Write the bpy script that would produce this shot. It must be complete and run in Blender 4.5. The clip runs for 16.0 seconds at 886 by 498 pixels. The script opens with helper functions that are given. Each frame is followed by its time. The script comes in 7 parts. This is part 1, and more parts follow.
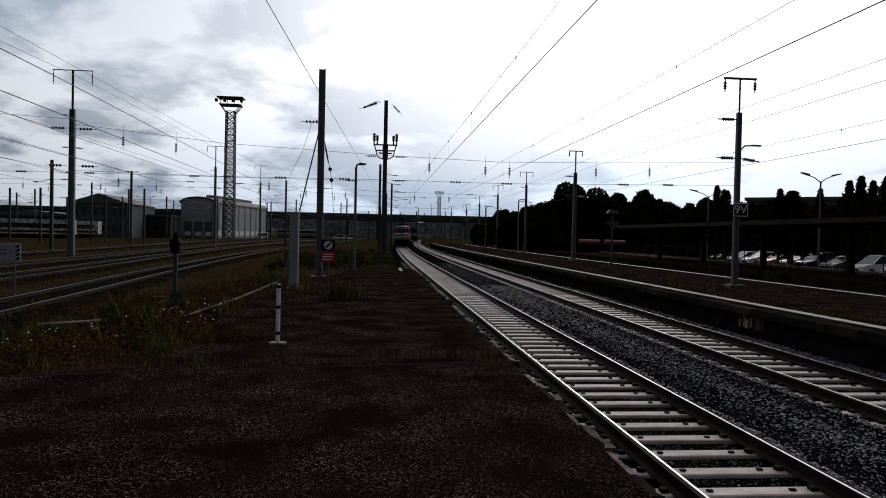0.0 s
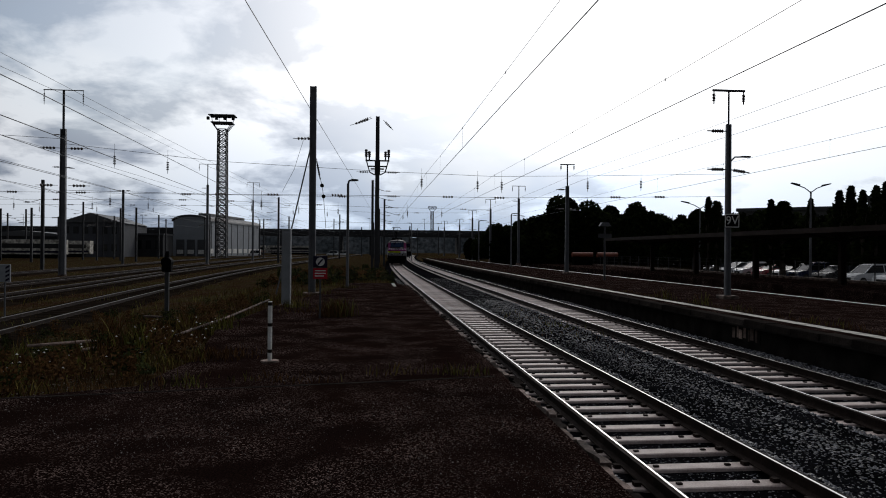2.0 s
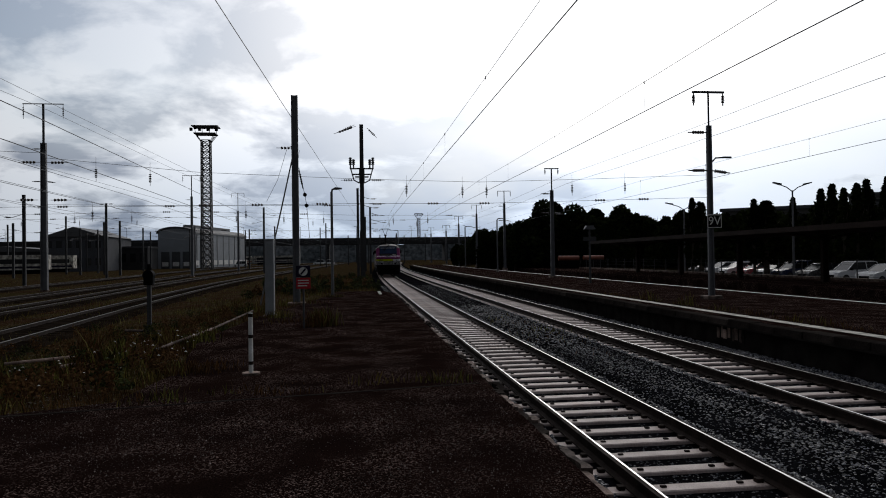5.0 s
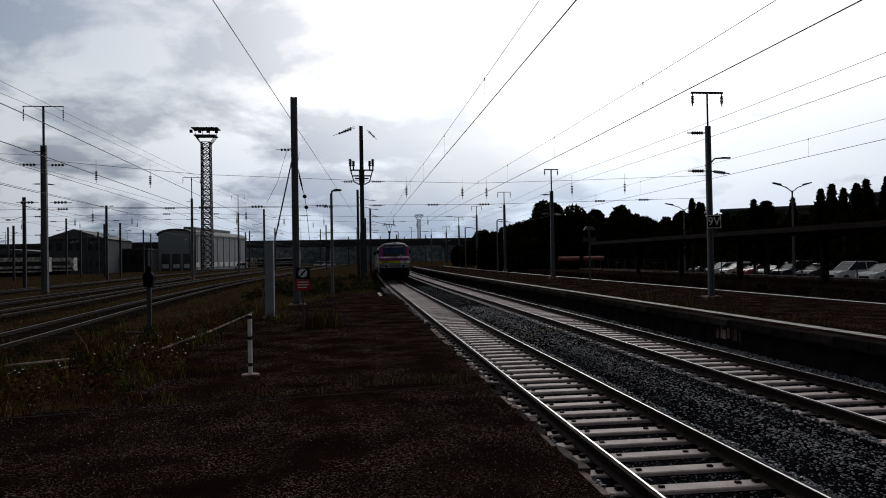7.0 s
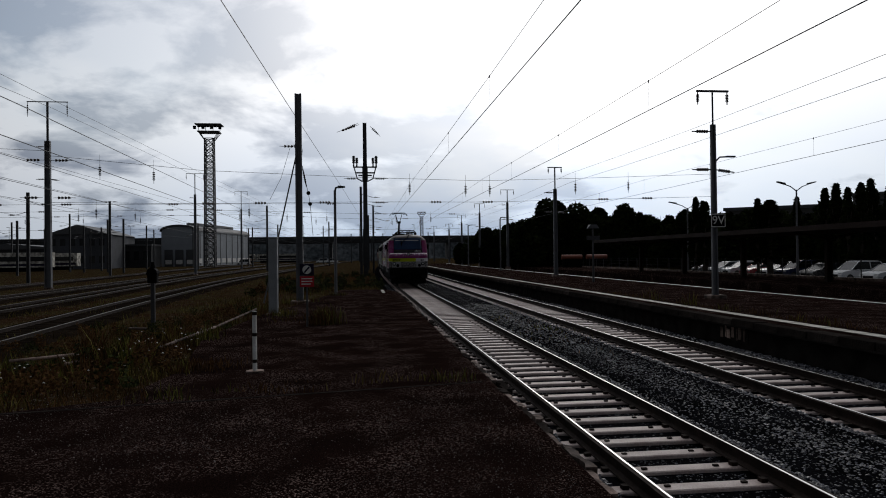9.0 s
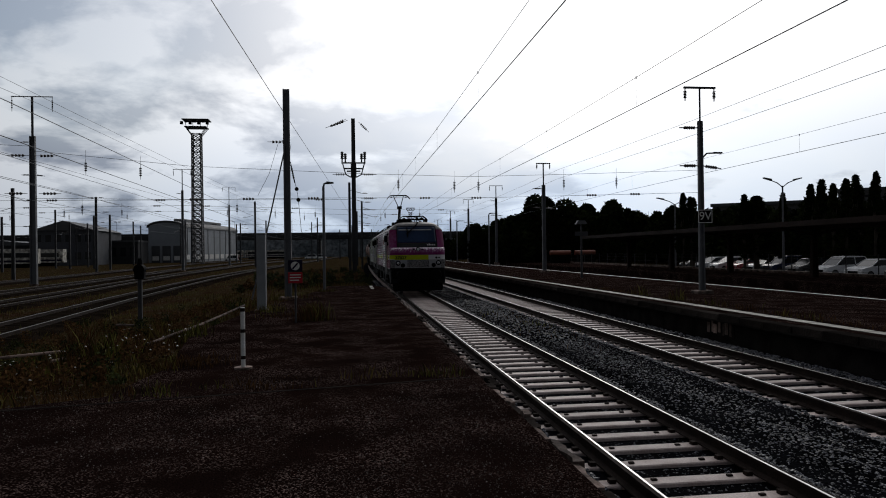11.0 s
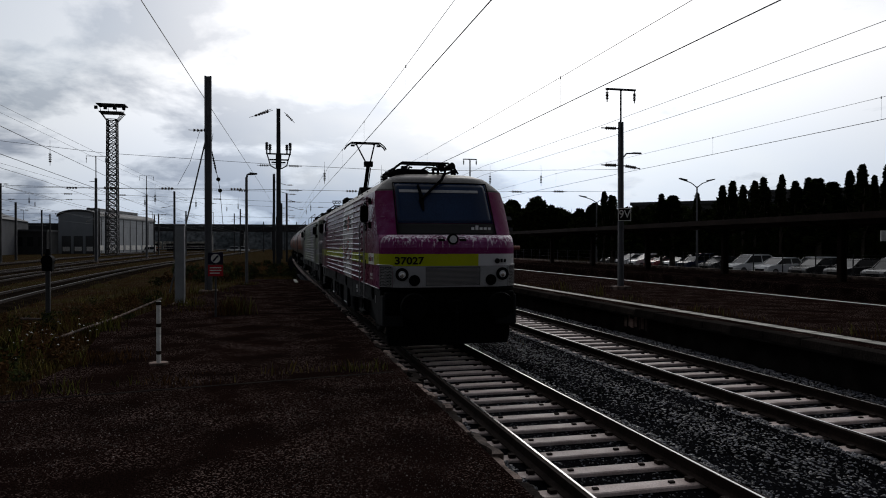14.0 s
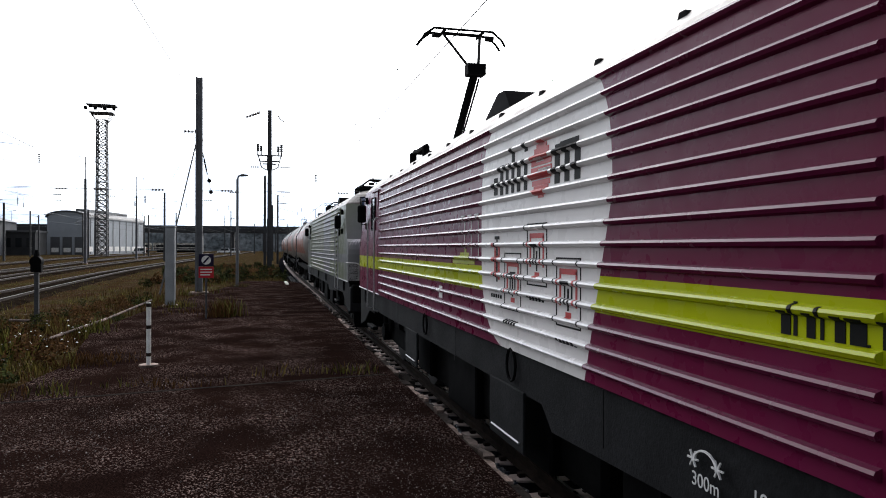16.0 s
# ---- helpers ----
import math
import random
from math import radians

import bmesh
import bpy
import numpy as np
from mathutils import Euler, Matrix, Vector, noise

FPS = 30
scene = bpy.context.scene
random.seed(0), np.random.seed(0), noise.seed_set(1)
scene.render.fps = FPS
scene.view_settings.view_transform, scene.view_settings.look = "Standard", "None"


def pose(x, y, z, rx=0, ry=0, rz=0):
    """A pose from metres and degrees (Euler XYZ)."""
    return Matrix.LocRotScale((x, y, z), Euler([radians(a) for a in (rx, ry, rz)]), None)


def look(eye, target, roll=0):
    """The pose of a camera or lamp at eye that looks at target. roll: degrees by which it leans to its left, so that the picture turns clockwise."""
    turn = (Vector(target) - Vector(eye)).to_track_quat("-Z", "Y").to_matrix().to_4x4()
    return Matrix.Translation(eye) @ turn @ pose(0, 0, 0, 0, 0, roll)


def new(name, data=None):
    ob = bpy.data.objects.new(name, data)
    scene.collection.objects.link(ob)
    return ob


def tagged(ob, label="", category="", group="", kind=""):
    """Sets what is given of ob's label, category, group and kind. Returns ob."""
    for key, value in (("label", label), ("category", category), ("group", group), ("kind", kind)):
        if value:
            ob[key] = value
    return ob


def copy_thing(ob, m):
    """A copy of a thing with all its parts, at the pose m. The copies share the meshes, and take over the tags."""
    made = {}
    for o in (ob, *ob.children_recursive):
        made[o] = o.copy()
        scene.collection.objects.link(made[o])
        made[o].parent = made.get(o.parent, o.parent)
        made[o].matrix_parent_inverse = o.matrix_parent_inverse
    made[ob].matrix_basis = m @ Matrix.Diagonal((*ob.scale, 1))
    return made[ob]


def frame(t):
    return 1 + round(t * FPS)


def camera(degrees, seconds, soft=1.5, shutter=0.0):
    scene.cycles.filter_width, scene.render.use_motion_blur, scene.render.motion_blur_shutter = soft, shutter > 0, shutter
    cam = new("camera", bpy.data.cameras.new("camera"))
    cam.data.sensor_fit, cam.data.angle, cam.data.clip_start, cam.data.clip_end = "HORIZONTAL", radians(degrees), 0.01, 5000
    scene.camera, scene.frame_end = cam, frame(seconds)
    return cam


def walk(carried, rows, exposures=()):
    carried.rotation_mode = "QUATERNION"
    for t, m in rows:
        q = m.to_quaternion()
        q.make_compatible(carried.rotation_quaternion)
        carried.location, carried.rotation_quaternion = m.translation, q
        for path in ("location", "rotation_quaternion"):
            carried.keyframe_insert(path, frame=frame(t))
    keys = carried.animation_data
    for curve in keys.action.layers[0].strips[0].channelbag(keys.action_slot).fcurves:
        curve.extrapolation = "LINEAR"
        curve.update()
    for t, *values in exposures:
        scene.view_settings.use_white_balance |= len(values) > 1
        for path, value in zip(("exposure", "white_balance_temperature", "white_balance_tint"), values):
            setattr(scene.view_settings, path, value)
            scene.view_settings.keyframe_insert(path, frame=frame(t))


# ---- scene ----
cam = camera(63.9, 16.0, soft=1.0)
PATH = [
    (0, pose(-0.110, -0.011, 1.678, 88.92, -1.24, -5.37)),
    (0.5, pose(-0.128, -0.007, 1.688, 89.77, -1.47, -5.54)),
    (1, pose(-0.118, -0.002, 1.675, 90.22, -1.31, -6.12)),
    (1.5, pose(-0.095, -0.007, 1.689, 89.76, -0.93, -6.20)),
    (2, pose(-0.085, 0.018, 1.680, 90.12, -0.46, -5.90)),
    (2.5, pose(-0.047, 0.028, 1.687, 90.03, -0.21, -5.29)),
    (3, pose(-0.034, 0.052, 1.674, 89.93, 0.38, -5.91)),
    (3.5, pose(-0.003, 0.057, 1.681, 89.72, 0.78, -6.63)),
    (4, pose(0.011, 0.057, 1.687, 89.93, 0.61, -7.12)),
    (6.5, pose(0.022, 0.046, 1.682, 91.27, 1.18, -6.55)),
    (7, pose(0.038, 0.032, 1.686, 90.73, 0.99, -6.89)),
    (7.5, pose(0.028, 0.035, 1.690, 90.66, 0.45, -6.78)),
    (8, pose(0.017, 0.048, 1.685, 90.56, 0.65, -6.63)),
    (10.5, pose(-0.010, 0.063, 1.690, 90.48, 0.76, -7.15)),
    (11, pose(0.003, 0.041, 1.689, 90.18, 0.74, -7.59)),
    (11.5, pose(0.002, 0.038, 1.689, 90.19, 0.44, -8.39)),
    (12, pose(0.005, 0.028, 1.696, 90.63, 0.15, -9.45)),
    (12.5, pose(0.012, 0.049, 1.689, 89.62, -0.40, -10.65)),
    (13, pose(0.013, 0.042, 1.696, 89.67, -0.24, -10.99)),
    (13.5, pose(0.016, 0.047, 1.691, 89.53, 0.01, -12.04)),
    (14, pose(0.028, 0.029, 1.693, 89.68, 0.04, -13.50)),
    (14.5, pose(0.027, 0.045, 1.694, 89.50, -0.25, -14.91)),
    (15, pose(0.029, 0.056, 1.694, 89.60, -0.11, -15.04)),
    (15.5, pose(0.025, 0.040, 1.685, 89.64, -0.11, -14.64)),
    (16, pose(0.019, 0.021, 1.694, 89.88, -0.18, -14.21)),
]
EXPOSURES = [(0.0, -0.05), (4.0, -0.1), (7.0, -0.27), (13.5, -0.27), (14.5, -0.17), (15.0, 0.33), (15.3, 1.15), (15.6, 1.8), (16.0, 1.85)]
walk(cam, PATH, EXPOSURES)

# ---- light ----
SUN_AZ, SUN_EL = radians(17), radians(24)      # azimuth from +y towards +x
SUN_DIR = Vector((math.sin(SUN_AZ) * math.cos(SUN_EL), math.cos(SUN_AZ) * math.cos(SUN_EL), math.sin(SUN_EL)))


def make_world():
    w = bpy.data.worlds.new("cloudy_sky")
    scene.world = w
    w.use_nodes = True
    nt = w.node_tree
    nt.nodes.clear()
    N, L = nt.nodes.new, nt.links.new

    def math_node(op, a, b=None, clamp=False):
        n = N("ShaderNodeMath")
        n.operation, n.use_clamp = op, clamp
        for i, v in enumerate((a, b)):
            if v is None:
                continue
            if isinstance(v, (int, float)):
                n.inputs[i].default_value = v
            else:
                L(v, n.inputs[i])
        return n.outputs[0]

    out = N("ShaderNodeOutputWorld")
    bg = N("ShaderNodeBackground")
    sky = N("ShaderNodeTexSky")
    sky.sky_type, sky.sun_disc = "NISHITA", False
    sky.sun_elevation, sky.sun_rotation = SUN_EL, SUN_AZ
    co = N("ShaderNodeTexCoord")
    dot = N("ShaderNodeVectorMath")
    dot.operation = "DOT_PRODUCT"
    L(co.outputs["Generated"], dot.inputs[0])
    dot.inputs[1].default_value = SUN_DIR
    d = math_node("MAXIMUM", dot.outputs["Value"], 0.0)
    glow = math_node("ADD", math_node("MULTIPLY", math_node("POWER", d, 7.0), 0.55), math_node("MULTIPLY", math_node("POWER", d, 1.4), 0.98))
    # clouds lie on a flat layer: direction divided by its height
    sep = N("ShaderNodeSeparateXYZ")
    L(co.outputs["Generated"], sep.inputs[0])
    h = math_node("ADD", math_node("MAXIMUM", sep.outputs[2], 0.0), 0.30)
    com = N("ShaderNodeCombineXYZ")
    L(math_node("DIVIDE", sep.outputs[0], h), com.inputs[0])
    L(math_node("DIVIDE", sep.outputs[1], h), com.inputs[1])
    com.inputs[2].default_value = 5.2
    noise_n = N("ShaderNodeTexNoise")
    noise_n.inputs["Scale"].default_value, noise_n.inputs["Detail"].default_value, noise_n.inputs["Roughness"].default_value = 3.1, 11.0, 0.56
    noise_n.inputs["Distortion"].default_value = 0.2
    L(com.outputs[0], noise_n.inputs["Vector"])
    thick = N("ShaderNodeValToRGB")
    thick.color_ramp.elements[0].position, thick.color_ramp.elements[1].position = 0.475, 0.605
    # banks of thicker cloud, and thinner cover on the sunny side
    bank = math_node("SUBTRACT", noise_n.outputs["Fac"], 0.045)
    for way, sharp, amount in (((-0.150, 0.951, 0.268), 170.0, 0.075), ((-0.240, 0.940, 0.232), 260.0, 0.075), ((-0.344, 0.908, 0.238), 200.0, 0.06), ((-0.46, 0.86, 0.24), 200.0, 0.05), ((0.108, 0.95, 0.293), 500.0, 0.17), ((0.15, 0.93, 0.33), 400.0, 0.12),
                               ((-0.36, 0.925, 0.10), 300.0, 0.03), ((-0.056, 0.996, 0.09), 150.0, 0.06), ((0.21, 0.967, 0.14), 300.0, 0.08), ((0.135, 0.985, 0.085), 130.0, 0.19), ((-0.02, 0.99, 0.07), 300.0, 0.06), ((0.66, 0.725, 0.19), 30.0, -0.12)):
        near = N("ShaderNodeVectorMath")
        near.operation = "DOT_PRODUCT"
        L(co.outputs["Generated"], near.inputs[0])
        near.inputs[1].default_value = Vector(way).normalized()
        bank = math_node("ADD", bank, math_node("MULTIPLY", math_node("POWER", math_node("MAXIMUM", near.outputs["Value"], 0.0), sharp), amount))
    L(bank, thick.inputs[0])
    cloud = N("ShaderNodeMix")
    cloud.data_type = "RGBA"
    # clouds before the sun let more light through
    L(math_node("MULTIPLY", thick.outputs[0], math_node("SUBTRACT", 1.0, math_node("MULTIPLY", math_node("POWER", d, 7.0), 0.85))), cloud.inputs["Factor"])
    cloud.inputs[6].default_value = (1.08, 1.08, 1.10, 1)
    cloud.inputs[7].default_value = (0.33, 0.37, 0.45, 1)
    # the veil thins out bluish towards the horizon
    low = N("ShaderNodeMapRange")
    low.inputs["From Min"].default_value, low.inputs["From Max"].default_value = 0.02, 0.24
    L(sep.outputs[2], low.inputs["Value"])
    veil = N("ShaderNodeMix")
    veil.data_type, veil.blend_type = "RGBA", "MULTIPLY"
    veil.inputs["Factor"].default_value = 1.0
    tint = N("ShaderNodeMix")
    tint.data_type = "RGBA"
    L(math_node("SUBTRACT", 1.0, math_node("MULTIPLY", math_node("SUBTRACT", 1.0, low.outputs[0]), math_node("POWER", d, 1.6))), tint.inputs["Factor"])
    tint.inputs[6].default_value, tint.inputs[7].default_value = (0.43, 0.55, 0.70, 1), (1, 1, 1, 1)
    L(cloud.outputs[2], veil.inputs[6])
    L(tint.outputs[2], veil.inputs[7])
    lit = N("ShaderNodeVectorMath")
    lit.operation = "SCALE"
    L(veil.outputs[2], lit.inputs[0])
    L(math_node("ADD", glow, 0.12), lit.inputs["Scale"])
    blue = N("ShaderNodeVectorMath")
    blue.operation = "SCALE"
    L(sky.outputs[0], blue.inputs[0])
    blue.inputs["Scale"].default_value = 0.10
    mix = N("ShaderNodeMix")
    mix.data_type = "RGBA"
    gaps = N("ShaderNodeTexNoise")
    gaps.inputs["Scale"].default_value, gaps.inputs["Detail"].default_value = 0.7, 6.0
    L(com.outputs[0], gaps.inputs["Vector"])
    gr = N("ShaderNodeValToRGB")
    gr.color_ramp.elements[0].position, gr.color_ramp.elements[1].position = 0.50, 0.66
    L(gaps.outputs["Fac"], gr.inputs[0])
    L(math_node("MULTIPLY", math_node("MULTIPLY", gr.outputs[0], 0.5), low.outputs[0]), mix.inputs["Factor"])
    L(lit.outputs[0], mix.inputs[6])
    L(blue.outputs[0], mix.inputs[7])
    L(mix.outputs[2], bg.inputs["Color"])
    bg.inputs["Strength"].default_value = SKY
    L(bg.outputs[0], out.inputs["Surface"])


SKY = 1.0
make_world()
sun_data = bpy.data.lights.new("sun", "SUN")
sun_data.energy, sun_data.angle, sun_data.color = 0.28, radians(14), (1.0, 0.96, 0.9)
sun = new("sun", sun_data)
sun.matrix_world = look(SUN_DIR * 60, (0, 0, 0))


# ---- materials ----
def mat(name, colour, rough=0.7, metal=0.0, var=0.25, scale=3.0, fine=40.0, bump=0.0, bump_scale=60.0, second=None, spots=0.5, spec=0.5, rand=0.0, island=0.0, speckle=None, speckle_scale=130.0):
    """A surface with large stains (towards second) and fine grain; bump gives relief."""
    m = bpy.data.materials.new(name)
    m.use_nodes = True
    nt = m.node_tree
    N, L = nt.nodes.new, nt.links.new
    b = nt.nodes["Principled BSDF"]
    b.inputs["Roughness"].default_value, b.inputs["Metallic"].default_value = rough, metal
    b.inputs["Specular IOR Level"].default_value = spec
    co = N("ShaderNodeTexCoord").outputs["Object"]
    n1, n2 = N("ShaderNodeTexNoise"), N("ShaderNodeTexNoise")
    for n, s in ((n1, scale), (n2, fine)):
        n.inputs["Scale"].default_value, n.inputs["Detail"].default_value = s, 5.0
        L(co, n.inputs["Vector"])
    ramp = N("ShaderNodeValToRGB")
    ramp.color_ramp.elements[0].position, ramp.color_ramp.elements[1].position = spots - 0.12, spots + 0.14
    L(n1.outputs["Fac"], ramp.inputs[0])
    sec = second or tuple(c * (1 - var) for c in colour)
    mix = N("ShaderNodeMix")
    mix.data_type = "RGBA"
    mix.inputs[6].default_value, mix.inputs[7].default_value = (*colour, 1), (*sec, 1)
    L(ramp.outputs[0], mix.inputs["Factor"])
    hsv = N("ShaderNodeHueSaturation")
    L(mix.outputs[2], hsv.inputs["Color"])
    rng = N("ShaderNodeMapRange")
    rng.inputs["From Min"].default_value, rng.inputs["From Max"].default_value = 0.3, 0.7
    rng.inputs["To Min"].default_value, rng.inputs["To Max"].default_value = 1 - var, 1 + var
    L(n2.outputs["Fac"], rng.inputs["Value"])
    value = rng.outputs[0]
    if rand or island:
        src = N("ShaderNodeObjectInfo").outputs["Random"] if rand else N("ShaderNodeNewGeometry").outputs["Random Per Island"]
        r2 = N("ShaderNodeMapRange")
        k = rand or island
        r2.inputs["To Min"].default_value, r2.inputs["To Max"].default_value = 1 - k, 1 + k
        L(src, r2.inputs["Value"])
        mul = N("ShaderNodeMath")
        mul.operation = "MULTIPLY"
        L(value, mul.inputs[0])
        L(r2.outputs[0], mul.inputs[1])
        value = mul.outputs[0]
    L(value, hsv.inputs["Value"])
    colour_out = hsv.outputs[0]
    if speckle:
        # pale and dark grains bared where the binder has worn off
        vo, se, mr, wear, mp, mx = N("ShaderNodeTexVoronoi"), N("ShaderNodeSeparateColor"), N("ShaderNodeMapRange"), N("ShaderNodeTexNoise"), N("ShaderNodeMapRange"), N("ShaderNodeMix")
        vo.inputs["Scale"].default_value = speckle_scale
        wear.inputs["Scale"].default_value, wear.inputs["Detail"].default_value = 1.3, 6.0
        L(co, vo.inputs["Vector"])
        L(co, wear.inputs["Vector"])
        L(vo.outputs["Color"], se.inputs[0])
        mr.inputs["From Min"].default_value, mr.inputs["From Max"].default_value = 0.80, 1.0
        L(se.outputs[0], mr.inputs["Value"])
        mp.inputs["From Min"].default_value, mp.inputs["From Max"].default_value = 0.40, 0.66
        L(wear.outputs["Fac"], mp.inputs["Value"])
        both = N("ShaderNodeMath")
        both.operation = "MULTIPLY"
        L(mr.outputs[0], both.inputs[0])
        L(mp.outputs[0], both.inputs[1])
        mx.data_type = "RGBA"
        mx.inputs[7].default_value = (*speckle, 1)
        L(both.outputs[0], mx.inputs["Factor"])
        L(colour_out, mx.inputs[6])
        colour_out = mx.outputs[2]
    L(colour_out, b.inputs["Base Color"])
    rr = N("ShaderNodeMapRange")
    rr.inputs["To Min"].default_value, rr.inputs["To Max"].default_value = max(rough - 0.12, 0.03), min(rough + 0.12, 1)
    L(n1.outputs["Fac"], rr.inputs["Value"])
    L(rr.outputs[0], b.inputs["Roughness"])
    if bump:
        bp, n3 = N("ShaderNodeBump"), N("ShaderNodeTexNoise")
        n3.inputs["Scale"].default_value, n3.inputs["Detail"].default_value = bump_scale, 4.0
        L(co, n3.inputs["Vector"])
        bp.inputs["Strength"].default_value, bp.inputs["Distance"].default_value = bump, 0.02
        L(n3.outputs["Fac"], bp.inputs["Height"])
        L(bp.outputs[0], b.inputs["Normal"])
    return m


M = dict(
    asphalt=mat("asphalt", (0.0125, 0.0066, 0.0055), 0.95, var=0.75, scale=0.7, fine=60, bump=1.0, bump_scale=80, second=(0.0092, 0.0051, 0.0044), spec=0.0, speckle=(0.26, 0.185, 0.165), speckle_scale=85.0),
    coping=mat("coping", (0.24, 0.175, 0.15), 0.8, var=0.35, scale=3, fine=30, bump=0.6, second=(0.045, 0.034, 0.028), rand=0.75, spec=0.1),
    dark_coping=mat("dark_coping", (0.035, 0.03, 0.027), 0.9, var=0.4, scale=2, fine=30, bump=0.6, second=(0.02, 0.017, 0.016), rand=0.5, spec=0.0),
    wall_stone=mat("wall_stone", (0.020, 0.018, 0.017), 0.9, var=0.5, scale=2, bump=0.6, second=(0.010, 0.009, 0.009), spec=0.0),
    soil=mat("soil", (0.030, 0.024, 0.009), 0.95, var=0.7, scale=0.35, fine=9, bump=1.0, bump_scale=20, second=(0.026, 0.013, 0.007), spec=0.0, speckle=(0.14, 0.12, 0.095), speckle_scale=16.0),
    # near-black bed: the shade in the gaps between stones is in its colour
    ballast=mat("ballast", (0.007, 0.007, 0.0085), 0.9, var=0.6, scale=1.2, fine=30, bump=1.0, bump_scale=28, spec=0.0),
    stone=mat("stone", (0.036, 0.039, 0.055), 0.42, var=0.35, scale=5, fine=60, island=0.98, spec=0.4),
    rust_ballast=mat("rust_ballast", (0.017, 0.0125, 0.009), 0.9, var=0.6, scale=1.0, fine=26, bump=1.0, bump_scale=24, spec=0.0),
    concrete=mat("concrete", (0.58, 0.49, 0.465), 0.6, var=0.2, scale=2.5, fine=50, bump=0.3, second=(0.42, 0.335, 0.31), rand=0.2, spec=0.3),
    wood_sleeper=mat("wood_sleeper", (0.020, 0.016, 0.013), 0.9, var=0.5, scale=3, bump=0.4, spec=0.0),
    rail_side=mat("rail_side", (0.022, 0.014, 0.011), 0.85, var=0.4, scale=4, fine=40, bump=0.3, spec=0.1),
    rail_head=mat("rail_head", (0.55, 0.54, 0.53), 0.28, 1.0, var=0.1, scale=4),
    old_head=mat("worn_rail_head", (0.10, 0.085, 0.075), 0.6, 0.25, var=0.2, scale=4),
    steel_dark=mat("steel_dark", (0.035, 0.036, 0.04), 0.6, 0.1, var=0.3, scale=2, fine=30),
    steel_grey=mat("steel_grey", (0.11, 0.114, 0.125), 0.55, 0.2, var=0.25, scale=1.5, fine=30),
    black=mat("black", (0.0035, 0.0035, 0.004), 0.7, var=0.4, scale=3, spec=0.03),
    insulator=mat("insulator", (0.04, 0.025, 0.02), 0.3, var=0.2),
    wire=mat("wire", (0.03, 0.03, 0.032), 0.5, 0.6, var=0.2),
    white=mat("white_paint", (0.75, 0.75, 0.74), 0.5, var=0.12, scale=4, fine=60, second=(0.55, 0.53, 0.50)),
    worn_white=mat("worn_white_paint", (0.52, 0.50, 0.45), 0.7, var=0.25, scale=1.5, fine=25, second=(0.10, 0.09, 0.075), rand=0.3, spec=0.1),
    grit=mat("grit", (0.20, 0.175, 0.165), 0.8, var=0.3, scale=20, island=0.8, spec=0.1),
    red=mat("red_paint", (0.40, 0.02, 0.03), 0.6, var=0.15, scale=4, spec=0.1),
    navy=mat("navy_paint", (0.014, 0.011, 0.030), 0.6, var=0.15, scale=4, spec=0.08),
    cabinet=mat("cabinet_grey", (0.22, 0.235, 0.25), 0.55, var=0.15, scale=3, fine=40),
    grass=mat("grass_blades", (0.10, 0.105, 0.022), 0.8, var=0.3, scale=0.8, fine=20, second=(0.13, 0.095, 0.026), island=0.85, spec=0.05),
    dry=mat("dry_weeds", (0.095, 0.048, 0.018), 0.85, var=0.35, scale=1, fine=20, island=0.5, spec=0.05),
    flower=mat("flower_heads", (0.62, 0.60, 0.55), 0.8, var=0.2, scale=4, island=0.3),
    bush=mat("bush_leaves", (0.030, 0.036, 0.010), 0.8, var=0.4, scale=0.8, fine=10, island=0.7, spec=0.05),
    leaf=mat("leaves", (0.018, 0.024, 0.008), 0.9, var=0.4, scale=0.6, fine=8, island=0.5, spec=0.0),
    # pale blue-grey: distance haze is painted into the wood's colour
    haze_wood=mat("wood_with_painted_haze", (0.065, 0.075, 0.082), 0.95, var=0.6, scale=0.10, fine=0.5, second=(0.12, 0.13, 0.14), spec=0.0),
    bark=mat("bark", (0.07, 0.055, 0.04), 0.9, var=0.4, scale=2, bump=0.5),
    cladding=mat("light_cladding", (0.25, 0.27, 0.295), 0.6, var=0.1, scale=0.4, fine=6),
    roof_sheet=mat("roof_sheet", (0.06, 0.062, 0.068), 0.6, var=0.2, scale=0.4, fine=5),
    old_wall=mat("old_wall", (0.052, 0.056, 0.068), 0.85, var=0.3, scale=0.3, fine=5, second=(0.045, 0.048, 0.055)),
    dark_wall=mat("dark_wall", (0.022, 0.023, 0.026), 0.85, var=0.3, scale=0.3, fine=5),
    canopy=mat("canopy_steel", (0.022, 0.012, 0.009), 0.7, var=0.3, scale=0.8, fine=10, spec=0.1),
    flat=mat("flats_render", (0.07, 0.068, 0.066), 0.8, var=0.12, scale=0.3, fine=4),
    window=mat("dark_glass", (0.010, 0.012, 0.014), 0.12, var=0.1, scale=1, spec=0.25),
    tyre=mat("tyre", (0.018, 0.018, 0.018), 0.8, var=0.2),
    lamp=mat("lamp_lens", (0.55, 0.56, 0.58), 0.25, var=0.1, scale=8),
    chrome=mat("chrome", (0.7, 0.7, 0.7), 0.15, 1.0, var=0.05),
)


